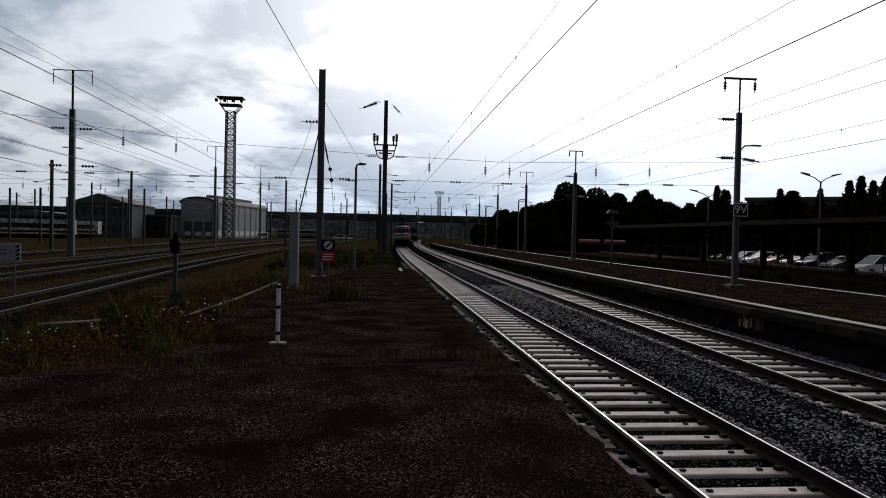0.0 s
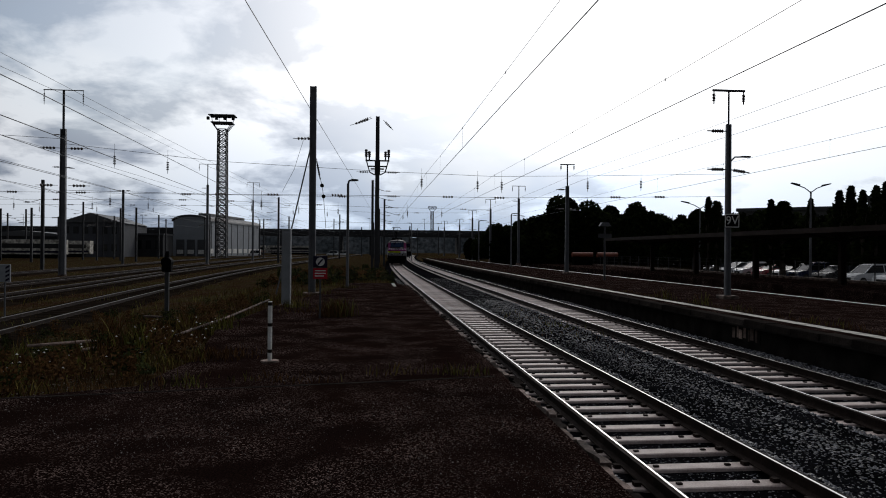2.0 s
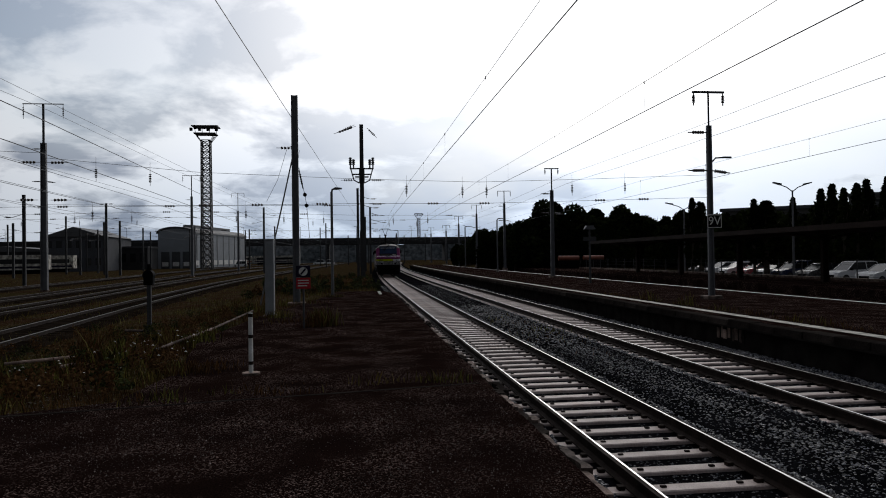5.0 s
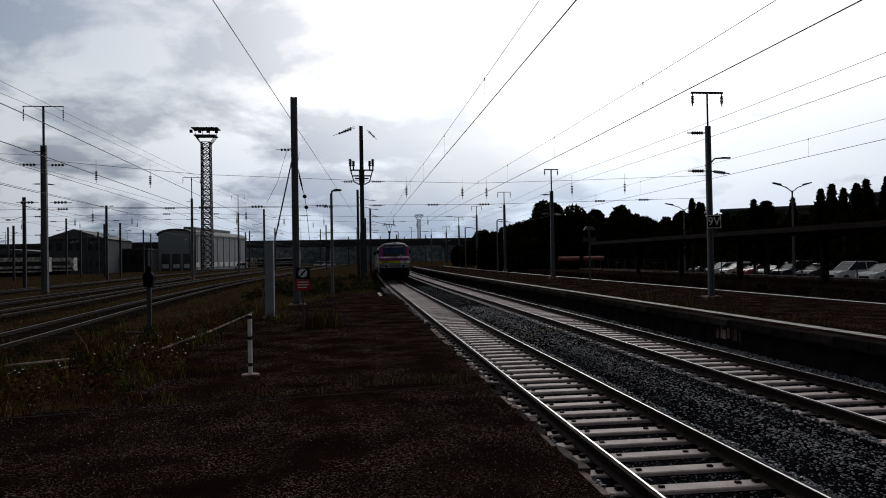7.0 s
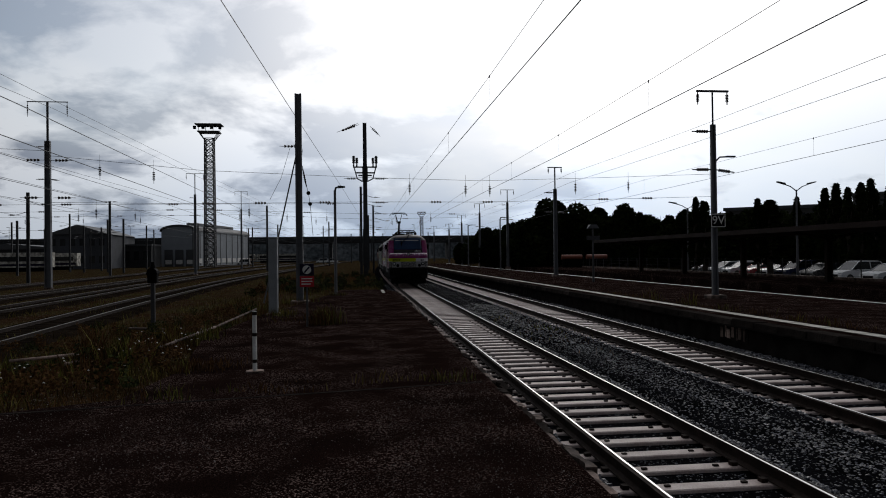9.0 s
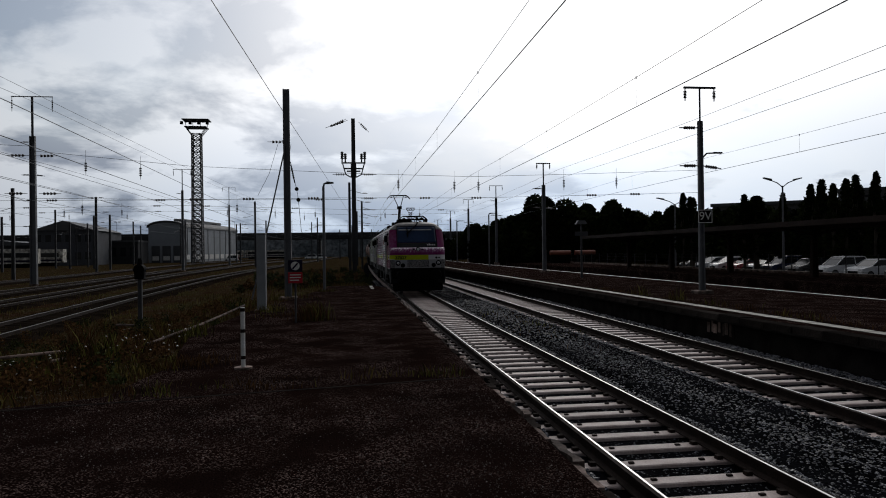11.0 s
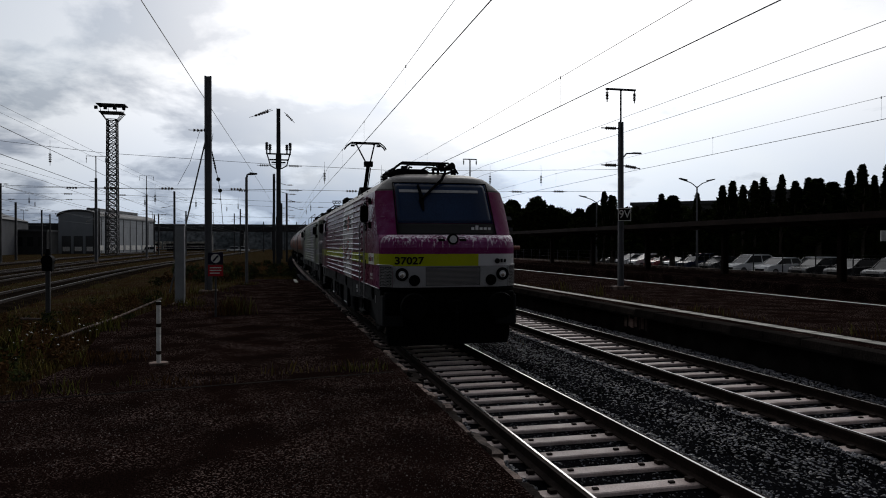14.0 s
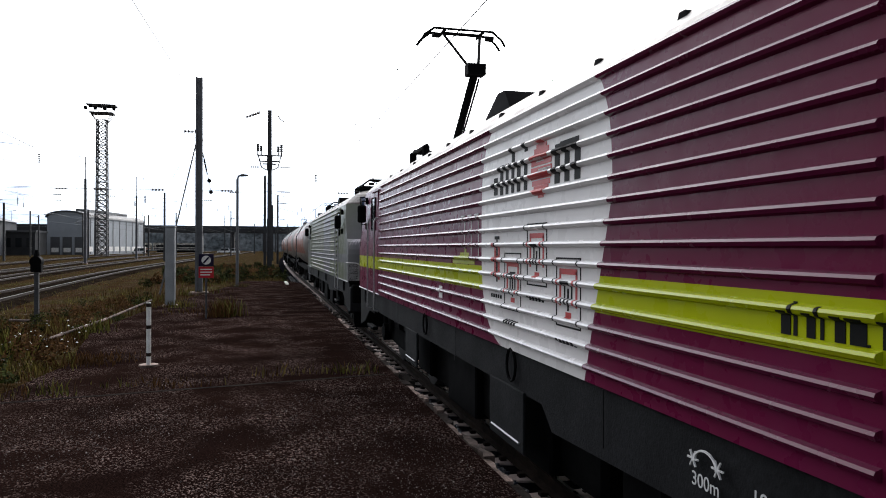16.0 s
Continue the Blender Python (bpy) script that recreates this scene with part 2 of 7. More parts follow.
# ---- mesh helpers ----
def box(bm, x0, y0, z0, x1, y1, z1, bevel=0.0):
    v = [bm.verts.new(p) for p in ((x0, y0, z0), (x1, y0, z0), (x1, y1, z0), (x0, y1, z0), (x0, y0, z1), (x1, y0, z1), (x1, y1, z1), (x0, y1, z1))]
    fs = [bm.faces.new([v[i] for i in q]) for q in ((3, 2, 1, 0), (4, 5, 6, 7), (0, 1, 5, 4), (1, 2, 6, 5), (2, 3, 7, 6), (3, 0, 4, 7))]
    if bevel:
        es = {e for f in fs for e in f.edges}
        bmesh.ops.bevel(bm, geom=list(es), offset=bevel, segments=1, affect="EDGES", profile=0.5)
    return bm


def rod(bm, a, b, r, r2=None, seg=8, caps=True):
    a, b = Vector(a), Vector(b)
    r2 = r if r2 is None else r2
    d = (b - a).normalized()
    u = d.orthogonal().normalized()
    w = d.cross(u)
    ra, rb = [], []
    for i in range(seg):
        k = 2 * math.pi * i / seg
        o = u * math.cos(k) + w * math.sin(k)
        ra.append(bm.verts.new(a + o * r))
        rb.append(bm.verts.new(b + o * r2))
    for i in range(seg):
        j = (i + 1) % seg
        bm.faces.new((ra[i], ra[j], rb[j], rb[i]))
    if caps:
        bm.faces.new(ra[::-1])
        bm.faces.new(rb)
    return bm


def pipe(bm, pts, r, seg=6):
    """A bent tube through the points, in one piece; a closed path if its ends meet."""
    pts = [Vector(p) for p in pts]
    closed = (pts[0] - pts[-1]).length < 1e-6
    if closed:
        pts = pts[:-1]
    n, rings, u = len(pts), [], None
    for i, p in enumerate(pts):
        a = pts[i - 1] if i or closed else p
        b = pts[(i + 1) % n] if i < n - 1 or closed else p
        d1, d2 = (p - a), (b - p)
        d = (d1.normalized() if d1.length else Vector()) + (d2.normalized() if d2.length else Vector())
        d = d.normalized() if d.length > 1e-6 else d2.normalized()
        u = d.orthogonal().normalized() if u is None else (u - d * u.dot(d)).normalized()
        w = d.cross(u)
        rings.append([bm.verts.new(p + u * (r * math.cos(2 * math.pi * k / seg)) + w * (r * math.sin(2 * math.pi * k / seg))) for k in range(seg)])
    for i in range(n if closed else n - 1):
        a, b = rings[i], rings[(i + 1) % n]
        for k in range(seg):
            bm.faces.new((a[k], a[(k + 1) % seg], b[(k + 1) % seg], b[k]))
    if not closed:
        bm.faces.new(rings[0][::-1])
        bm.faces.new(rings[-1])
    return bm


def prism(bm, pts, axis, a, b):
    """A closed outline of 2D points drawn out along an axis from a to b."""
    def put(p, k):
        return {"x": (k, p[0], p[1]), "y": (p[0], k, p[1]), "z": (p[0], p[1], k)}[axis]
    va = [bm.verts.new(put(p, a)) for p in pts]
    vb = [bm.verts.new(put(p, b)) for p in pts]
    n = len(pts)
    for i in range(n):
        bm.faces.new((va[i], va[(i + 1) % n], vb[(i + 1) % n], vb[i]))
    bm.faces.new(va[::-1])
    bm.faces.new(vb)
    return bm


def mesh_of(name, bm, material, smooth=False):
    bmesh.ops.recalc_face_normals(bm, faces=bm.faces)
    me = bpy.data.meshes.new(name)
    bm.to_mesh(me)
    bm.free()
    me.materials.append(material)
    if smooth:
        me.polygons.foreach_set("use_smooth", [True] * len(me.polygons))
    return me


def part(name, bm, material, parent=None, label="", smooth=False):
    ob = new(name, mesh_of(name, bm, material, smooth))
    ob.parent = parent
    if label:
        tagged(ob, label)
    return ob


def thing(name, m, label, category, group="", kind=""):
    ob = new(name)
    ob.empty_display_size = 0.2
    ob.matrix_world = m
    return tagged(ob, label, category, group, kind)


def structure(name, bm, material, label="", category=""):
    return tagged(part(name, bm, material), label, category, kind="structure")


def B():
    return bmesh.new()


def writing(body, size, m, parent, material, name="lettering", bold=0.0):
    cu = bpy.data.curves.new("letters", "FONT")
    cu.body, cu.size, cu.extrude, cu.align_x, cu.align_y = body, size, 0.001, "CENTER", "CENTER"
    cu.offset = bold
    tmp = bpy.data.objects.new("letters", cu)
    scene.collection.objects.link(tmp)
    me = bpy.data.meshes.new_from_object(tmp.evaluated_get(bpy.context.evaluated_depsgraph_get()))
    bpy.data.objects.remove(tmp)
    me.materials.clear()
    me.materials.append(material)
    ob = new(name, me)
    ob.parent = parent
    ob.matrix_local = m
    return ob


RAIL = -0.56           # rail head, the platform's top is z = 0
T1, T2, T3 = 3.55, 7.59, 19.1    # track centres


def bend(y):
    """Sideways shift of the running lines, which curve gently to the right far off."""
    return 1.7e-4 * max(0.0, min(y, 260) - 50) ** 2 + 0.0714 * max(0.0, y - 260)


def swept(bm, pts, y0, y1):
    """A closed outline of (x, z) points drawn along the curving line."""
    ys = [y0] + [50 + 8.0 * k for k in range(60) if y0 < 50 + 8.0 * k < y1] + [y1]
    rings = [[bm.verts.new((x + bend(y), y, z)) for x, z in pts] for y in ys]
    n = len(pts)
    for a, b in zip(rings, rings[1:]):
        for i in range(n):
            bm.faces.new((a[i], a[(i + 1) % n], b[(i + 1) % n], b[i]))
    bm.faces.new(rings[0][::-1])
    bm.faces.new(rings[-1])
    return bm


def slab_box(x0, x1, z0, z1, y0, y1):
    return swept(B(), [(x0, z0), (x1, z0), (x1, z1), (x0, z1)], y0, y1)


# ---- ground, platforms, tracks ----
def ground_z(x, y):
    z = -1.15 if 1.4 < x < 9.7 else -0.78
    # the verge beside the platform lies higher than the yard
    edge = -4.2 - 0.02 * max(y - 20, 0)
    k = min(max((x - (edge - 2.6)) / 2.6, 0), 1)
    if x < 1.2 and y > 4:
        z += 0.66 * k * k * (3 - 2 * k) * (1 if y < 40 else max(0, 1 - (y - 40) / 60))
    if x > 21:
        z = -0.78 + 0.76 * min((x - 21) / 3.5, 1)
        if 27.9 < x < 50.5 and y < 92:
            z = -0.95
    far = max(0, y - 90)
    return z + 0.05 * noise.noise(Vector((x * 0.3, y * 0.3, 0))) * (1 if abs(x) < 60 and y < 90 else 0) + far * 0


def build_ground():
    xs = [-2500, -900, -400, -200, -120, -80, -60, -45, -36] + [-30 + 0.6 * i for i in range(52)] + [1.6 + 1.1 * i for i in range(26)] + [34, 45, 60, 90, 140, 250, 500, 1000, 2500]
    ys = [-200, -60, -25, -10, 0] + [3 + 0.7 * i for i in range(70)] + [54, 58, 63, 70, 80, 95, 120, 160, 220, 300, 450, 800, 1500, 2600]
    verts = [(x, y, ground_z(x, y)) for y in ys for x in xs]
    n = len(xs)
    faces = [(j * n + i, j * n + i + 1, (j + 1) * n + i + 1, (j + 1) * n + i) for j in range(len(ys) - 1) for i in range(n - 1)]
    me = bpy.data.meshes.new("ground")
    me.from_pydata(verts, [], faces)
    me.materials.append(M["soil"])
    me.polygons.foreach_set("use_smooth", [True] * len(me.polygons))
    tagged(new("ground", me), "weedy brown and green railway yard ground", "ground", kind="structure")


build_ground()

PLATFORM = [(1.73, -14), (1.73, 34.0), (1.2, 36.3), (-0.9, 36.5), (-2.0, 27), (-2.9, 21.5), (-3.3, 15.5), (-2.7, 11.2), (-2.9, 9.0), (-4.2, 8.36), (-9, 7.5), (-16, 6.4), (-16, -14)]
structure("platform_near", prism(B(), PLATFORM, "z", -1.1, 0.0), M["asphalt"], "old dark asphalt station platform with worn stony surface", "platform")
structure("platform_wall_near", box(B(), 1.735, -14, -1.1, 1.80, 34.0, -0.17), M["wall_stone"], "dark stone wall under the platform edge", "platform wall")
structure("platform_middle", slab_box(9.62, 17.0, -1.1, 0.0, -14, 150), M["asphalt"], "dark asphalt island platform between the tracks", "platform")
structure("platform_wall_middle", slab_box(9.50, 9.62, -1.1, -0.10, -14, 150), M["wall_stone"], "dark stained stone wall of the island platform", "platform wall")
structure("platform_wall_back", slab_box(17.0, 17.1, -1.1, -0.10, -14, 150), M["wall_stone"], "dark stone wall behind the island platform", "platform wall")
structure("platform_far", box(B(), 21.4, -14, -1.1, 27.5, 120, 0.02), M["asphalt"], "asphalt platform under the station canopy", "platform")
structure("car_park", box(B(), 27.9, -14, -1.2, 50.2, 92, -0.78), M["asphalt"], "dark asphalt car park behind the far platform", "car park")
strip = structure("white_line_middle", slab_box(9.97, 10.31, -0.02, 0.003, -14, 150), M["dark_coping"], "worn white safety slabs along the platform", "marking")
slab = mesh_of("slab", box(B(), -0.15, 0.01, 0.0, 0.15, 0.58, 0.010), M["worn_white"])
for k in range(190):
    ob = new("slab", slab)
    ob.parent = strip
    ob.location = (10.14 + bend(-4 + 0.6 * k), -4 + 0.6 * k, 0.0)
structure("white_line_beyond", slab_box(9.99, 10.29, 0.0, 0.010, 110, 150), M["worn_white"], "worn white line along the platform", "marking")
structure("white_line_back", slab_box(16.45, 16.62, 0.0, 0.005, -14, 150), M["white"], "white line along the back of the platform", "marking")
structure("kerb_car_park", box(B(), 27.5, -14, -1.2, 27.8, 120, 0.16), M["coping"], "low concrete kerb wall before the car park", "kerb")


def chip_mesh(seed, w, material):
    """A worn piece of edging with a ragged outline."""
    rn = random.Random(seed)
    left = [(rn.uniform(-0.02, 0.05) * w * 8, k / 5) for k in range(6)]
    right = [(w * rn.uniform(0.72, 1.08), k / 5) for k in range(6)]
    return mesh_of("coping_stone", prism(B(), right + left[::-1], "z", -0.15, 0.010), material)


def copings(name, x0, x1, y0, y1, label, kinds, broken=False):
    chips = [chip_mesh(k, x1 - x0, M[kinds[0 if k % 5 < 3 else -1]]) for k in range(10)]
    shapes = [mesh_of("coping_stone", box(B(), 0, 0.006, -0.16, x1 - x0, 0.994, 0.012, 0.012), M[k]) for k in kinds]
    host = structure(name, slab_box(x0, x1, -0.19, -0.15, y0, y1), M["wall_stone"], label, "platform edge")
    rnd = random.Random(4)
    y = y0
    while y < y1:
        if broken:
            # what is left of a crumbled edge: short pieces, some sunk, some gone
            n = rnd.uniform(0.22, 0.62)
            if rnd.random() < 0.92:
                ob = new("coping_stone", chips[rnd.randrange(len(chips))])
                ob.parent = host
                ob.matrix_local = pose(x0 + rnd.uniform(-0.03, 0.05), y, rnd.uniform(-0.06, 0.0), 0, rnd.uniform(-4, 4), rnd.uniform(-3, 3)) @ Matrix.Diagonal((rnd.uniform(0.55, 1.0), n, 1, 1))
            y += n
            continue
        ob = new("coping_stone", shapes[0 if rnd.random() < 0.62 else -1])
        ob.parent = host
        ob.matrix_local = pose(x0 + bend(y) + rnd.uniform(0.0, 0.03), y, rnd.uniform(-0.02, 0.004), 0, rnd.uniform(-0.8, 0.8), rnd.uniform(-0.5, 0.5))
        y += 1.0


copings("platform_edge_near", 1.735, 1.86, -8, 34.0, "broken pale edging stones with dirt and chips", ("coping", "dark_coping"), True)
copings("platform_edge_middle", 9.28, 9.62, -4, 150, "worn dark edging stones of the island platform", ("dark_coping",))


def rail_profile(x):
    h = RAIL
    return [(x - 0.075, h - 0.16), (x + 0.075, h - 0.16), (x + 0.072, h - 0.145), (x + 0.012, h - 0.125), (x + 0.012, h - 0.045), (x + 0.036, h - 0.035), (x + 0.036, h - 0.006),
            (x - 0.036, h - 0.006), (x - 0.036, h - 0.035), (x - 0.012, h - 0.045), (x - 0.012, h - 0.125), (x - 0.072, h - 0.145)]


def sleeper_mesh(material):
    bm = B()
    prism(bm, [(-0.125, -0.2), (0.125, -0.2), (0.108, -0.012), (0.095, 0.0), (-0.095, 0.0), (-0.108, -0.012)], "x", -1.25, 1.25)
    return mesh_of("sleeper", bm, material)


def clip_mesh():
    bm = B()
    for x in (-0.7525, 0.7525):
        for s in (-1, 1):
            box(bm, x + s * 0.125 - 0.035, -0.04, -0.01, x + s * 0.125 + 0.035, 0.04, 0.035)
    for s in (-1, 1):
        box(bm, s * 0.42 - 0.03, -0.022, -0.01, s * 0.42 + 0.03, 0.022, 0.012)
    return mesh_of("rail_fastening", bm, M["rail_side"])


CLIPS = clip_mesh()


def straight_track(name, x, y0, y1, parts_from, parts_to, material, label, fastenings=True):
    host = thing(name, pose(x, 0, 0), label, "railway track", kind="structure")
    for s in (-0.7525, 0.7525):
        rail = part("rail", swept(B(), rail_profile(s), y0, y1), M["rail_side"], host, "rusty steel rail")
        part("rail_head", slab_box(min(s * 0.9867, s * 0.9535), max(s * 0.9867, s * 0.9535), RAIL - 0.006, RAIL, y0, y1), M["rail_head"], rail, "polished running surface")
    me = sleeper_mesh(material)
    rest = B()
    y, k = y0 + 0.3, 0
    rnd = random.Random(x)
    while y < y1 - 0.2:
        if parts_from <= y <= parts_to:
            ob = new("sleeper", me)
            ob.parent = host
            ob.matrix_local = pose(bend(y), y + rnd.uniform(-0.015, 0.015), RAIL - 0.165 + rnd.uniform(-0.004, 0.002), 0, 0, rnd.uniform(-0.4, 0.4))
            if fastenings and y < 26:
                fo = new("rail_fastening", CLIPS)
                fo.parent = host
                fo.matrix_local = pose(0, y, RAIL - 0.16)
        else:
            box(rest, bend(y) - 1.26, y - 0.10, RAIL - 0.36, bend(y) + 1.26, y + 0.10, RAIL - 0.163)
        y += 0.6
    tagged(part("distant_sleepers", rest, material, host), kind="stuff")
    return host


straight_track("track_near", T1, -10, 420, -2, 88, M["concrete"], "railway track with pale concrete sleepers and polished rails")
straight_track("track_second", T2, -10, 420, -2, 88, M["concrete"], "second railway track with pale concrete sleepers")
straight_track("track_behind_platform", T3, -10, 300, 0, 0.1, M["wood_sleeper"], "railway track between the island and far platforms", False)
structure("ballast_bed", swept(B(), [(1.72, -1.1), (9.5, -1.1), (9.5, -0.74), (8.80, -0.70), (8.60, -0.745), (8.34, -0.77), (6.84, -0.77), (6.58, -0.745), (6.38, -0.70), (5.55, -0.69), (4.76, -0.70), (4.56, -0.745), (4.30, -0.77), (2.80, -0.77), (2.54, -0.745), (2.34, -0.70), (1.95, -0.74), (1.72, -0.80)], -12, 420), M["ballast"], "ballast bed painted near-black as shade between the stones", "ballast")
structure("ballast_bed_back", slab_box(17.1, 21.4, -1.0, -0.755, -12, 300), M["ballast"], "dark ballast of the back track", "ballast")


def gravel():
    """Loose stones of the ballast near the platform."""
    rnd = random.Random(11)
    verts, faces = [], []
    def stone(x, y, z, r):
        k = len(verts)
        a0, e = rnd.uniform(0, 6.28), rnd.uniform(0.6, 1.3)
        top = (x + rnd.uniform(-.3, .3) * r, y + rnd.uniform(-.3, .3) * r, z + r * rnd.uniform(0.5, 0.95))
        ring = [(x + r * e * math.cos(a0 + i * 1.2566) * rnd.uniform(.75, 1.1), y + r / e * math.sin(a0 + i * 1.2566) * rnd.uniform(.75, 1.1), z + r * rnd.uniform(0.05, 0.45)) for i in range(5)]
        low = [(px, py, z - r * 0.5) for px, py, pz in ring]
        verts.extend([top] + ring + low)
        for i in range(5):
            j = (i + 1) % 5
            faces.append((k, k + 1 + i, k + 1 + j))
            faces.append((k + 1 + i, k + 6 + i, k + 6 + j, k + 1 + j))
    for lo, hi, dens in ((2.2, 9, 640), (9, 18, 430), (18, 34, 150), (34, 60, 30)):
        n = int(dens * (hi - lo) * 7.4)
        for _ in range(n):
            y, x = rnd.uniform(lo, hi), rnd.uniform(1.95, 9.3)
            onsleeper = abs(((y + 10 - 0.3 + 0.3) % 0.6) - 0.3) < 0.13 and min(abs(x - T1), abs(x - T2)) < 1.02
            if onsleeper or min(abs(abs(x - T1) - 0.7525), abs(abs(x - T2) - 0.7525)) < 0.1:
                continue
            k = min(abs(x - T1), abs(x - T2))
            stone(x, y, -0.785 if k < 0.98 else -0.72 + 0.02 * min(max(k - 1.0, 0), 1), rnd.uniform(0.012, 0.031) * (1.0 if y < 18 else 1.3))
    me = bpy.data.meshes.new("ballast_stones")
    me.from_pydata(verts, [], faces)
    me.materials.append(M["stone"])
    tagged(new("ballast_stones", me), "loose grey crushed stones between the rails", "ballast", kind="stuff")


gravel()


# ---- curved yard tracks ----
def yard_track(name, pts, label, rusty=True):
    """Rails and sleepers along a smooth path of (x, y) points."""
    path = []
    for i in range(len(pts) - 1):
        p0, p1, p2, p3 = pts[max(i - 1, 0)], pts[i], pts[i + 1], pts[min(i + 2, len(pts) - 1)]
        for s in range(8):
            t = s / 8
            path.append(tuple(0.5 * (2 * p1[k] + (p2[k] - p0[k]) * t + (2 * p0[k] - 5 * p1[k] + 4 * p2[k] - p3[k]) * t * t + (3 * p1[k] - p0[k] - 3 * p2[k] + p3[k]) * t ** 3) for k in (0, 1)))
    path.append(pts[-1])
    host = thing(name, pose(0, 0, 0), label, "railway track", kind="structure")
    norm = []
    for i in range(len(path)):
        a, b = path[max(i - 1, 0)], path[min(i + 1, len(path) - 1)]
        d = Vector((b[0] - a[0], b[1] - a[1])).normalized()
        norm.append((d.y, -d.x))
    for s in (-0.7525, 0.7525):
        bm, bh = B(), B()
        for src, prof in ((bm, [(-0.06, -0.16), (0.06, -0.16), (0.035, -0.1), (0.036, -0.008), (-0.036, -0.008), (-0.035, -0.1)]), (bh, [(-0.034, -0.008), (0.034, -0.008), (0.034, 0.0), (-0.034, 0.0)])):
            rings = []
            for (x, y), (nx, ny) in zip(path, norm):
                rings.append([src.verts.new((x + nx * (s + px), y + ny * (s + px), RAIL - 0.02 + pz)) for px, pz in prof])
            for a, b in zip(rings, rings[1:]):
                for i in range(len(prof)):
                    j = (i + 1) % len(prof)
                    src.faces.new((a[i], a[j], b[j], b[i]))
        rail = part("rail", bm, M["rail_side"], host, "rusty steel rail")
        part("rail_head", bh, M["old_head"], rail, "worn dull running surface")
    bed, sl = B(), B()
    rings = [[bed.verts.new((x + nx * w, y + ny * w, z)) for w, z in ((-2.1, -0.86), (-1.5, -0.70), (1.5, -0.70), (2.1, -0.86))] for (x, y), (nx, ny) in zip(path, norm)]
    for a, b in zip(rings, rings[1:]):
        for i in range(3):
            bed.faces.new((a[i], a[i + 1], b[i + 1], b[i]))
    part("ballast", bed, M["rust_ballast"], host, "brown dirty ballast")
    for i in range(len(path) - 1):
        a, b = Vector(path[i]), Vector(path[i + 1])
        n = max(1, int((b - a).length / 0.65))
        if a.y > 130:
            break
        for k in range(n):
            p, nn = a.lerp(b, k / n), Vector(norm[i])
            d = Vector((-nn.y, nn.x)) * 0.12
            q = [p + nn * 1.25 + d, p + nn * 1.25 - d, p - nn * 1.25 - d, p - nn * 1.25 + d]
            prism(sl, [(v.x, v.y) for v in q], "z", -0.78, -0.69)
    tagged(part("sleepers", sl, M["wood_sleeper"], host, "old dark timber sleepers"), kind="stuff")


yard_track("track_yard_first", [(-9.6, -6), (-10.3, 12), (-11.0, 24), (-12.3, 44), (-13.4, 75), (-13.2, 105), (-12.4, 140), (-10, 220), (-4, 400)], "rusty siding curving through the yard")
yard_track("track_yard_second", [(-16.0, 2), (-16.6, 24), (-17.5, 45), (-19.2, 70), (-20.5, 105), (-21, 160), (-19, 240), (-14, 400)], "rusty siding with dark timber sleepers")
yard_track("track_yard_third", [(-20.5, 2), (-21.5, 30), (-22.8, 60), (-24.5, 90), (-27, 130), (-28, 200), (-26, 400)], "overgrown siding in the yard")
yard_track("track_yard_fourth", [(-30, 5), (-31, 60), (-34, 110), (-38, 180), (-40, 400)], "distant siding in the yard")


# ---- the train ----
LOCO = 17.5
HALF = 1.43
# height above the rail, set-back of the front, half width
LEVELS = [(1.36, 0.03, 1.43), (1.42, 0.0, 1.43), (1.86, -0.02, 1.43), (2.08, -0.03, 1.43), (2.20, -0.03, 1.43), (2.32, 0.0, 1.43), (2.39, 0.05, 1.43), (2.43, 0.12, 1.43), (2.455, 0.22, 1.43), (2.465, 0.41, 1.43),
          (2.60, 0.50, 1.43), (2.9, 0.68, 1.428), (3.2, 0.87, 1.42), (3.40, 0.99, 1.395), (3.47, 1.04, 1.34), (3.56, 1.09, 1.24), (3.66, 1.15, 1.13), (3.72, 1.22, 1.04), (3.80, 1.45, 0.85), (3.85, 1.8, 0.55)]


def front_y(x, z):
    zs = [l[0] for l in LEVELS]
    s, w = float(np.interp(z, zs, [l[1] for l in LEVELS])), float(np.interp(z, zs, [l[2] for l in LEVELS]))
    k = float(np.interp(z, (2.45, 2.467), (0.45, 0.24)))
    return s + k * min(abs(x) / w, 1) ** 6, w


def contour(z, off=0.0):
    pts = []
    us = [-1, -0.985, -0.96, -0.93, -0.9, -0.86, -0.82, -0.76, -0.68, -0.55, -0.3, 0, 0.3, 0.55, 0.68, 0.76, 0.82, 0.86, 0.9, 0.93, 0.96, 0.985, 1]
    w = front_y(0, z)[1]
    for u in us:
        pts.append((u * (w + off), front_y(u * w, z)[0] - off, z))
    for u in us[::-1]:
        pts.append((u * (w + off), LOCO - front_y(u * w, z)[0] + off, z))
    return pts


def loft(bm, zs, off=0.0, cap=True):
    rings = [[bm.verts.new(p) for p in contour(z, off)] for z in zs]
    n = len(rings[0])
    for a, b in zip(rings, rings[1:]):
        for i in range(n):
            bm.faces.new((a[i], a[(i + 1) % n], b[(i + 1) % n], b[i]))
    if cap:
        bm.faces.new(rings[0][::-1])
        bm.faces.new(rings[-1])
    return bm


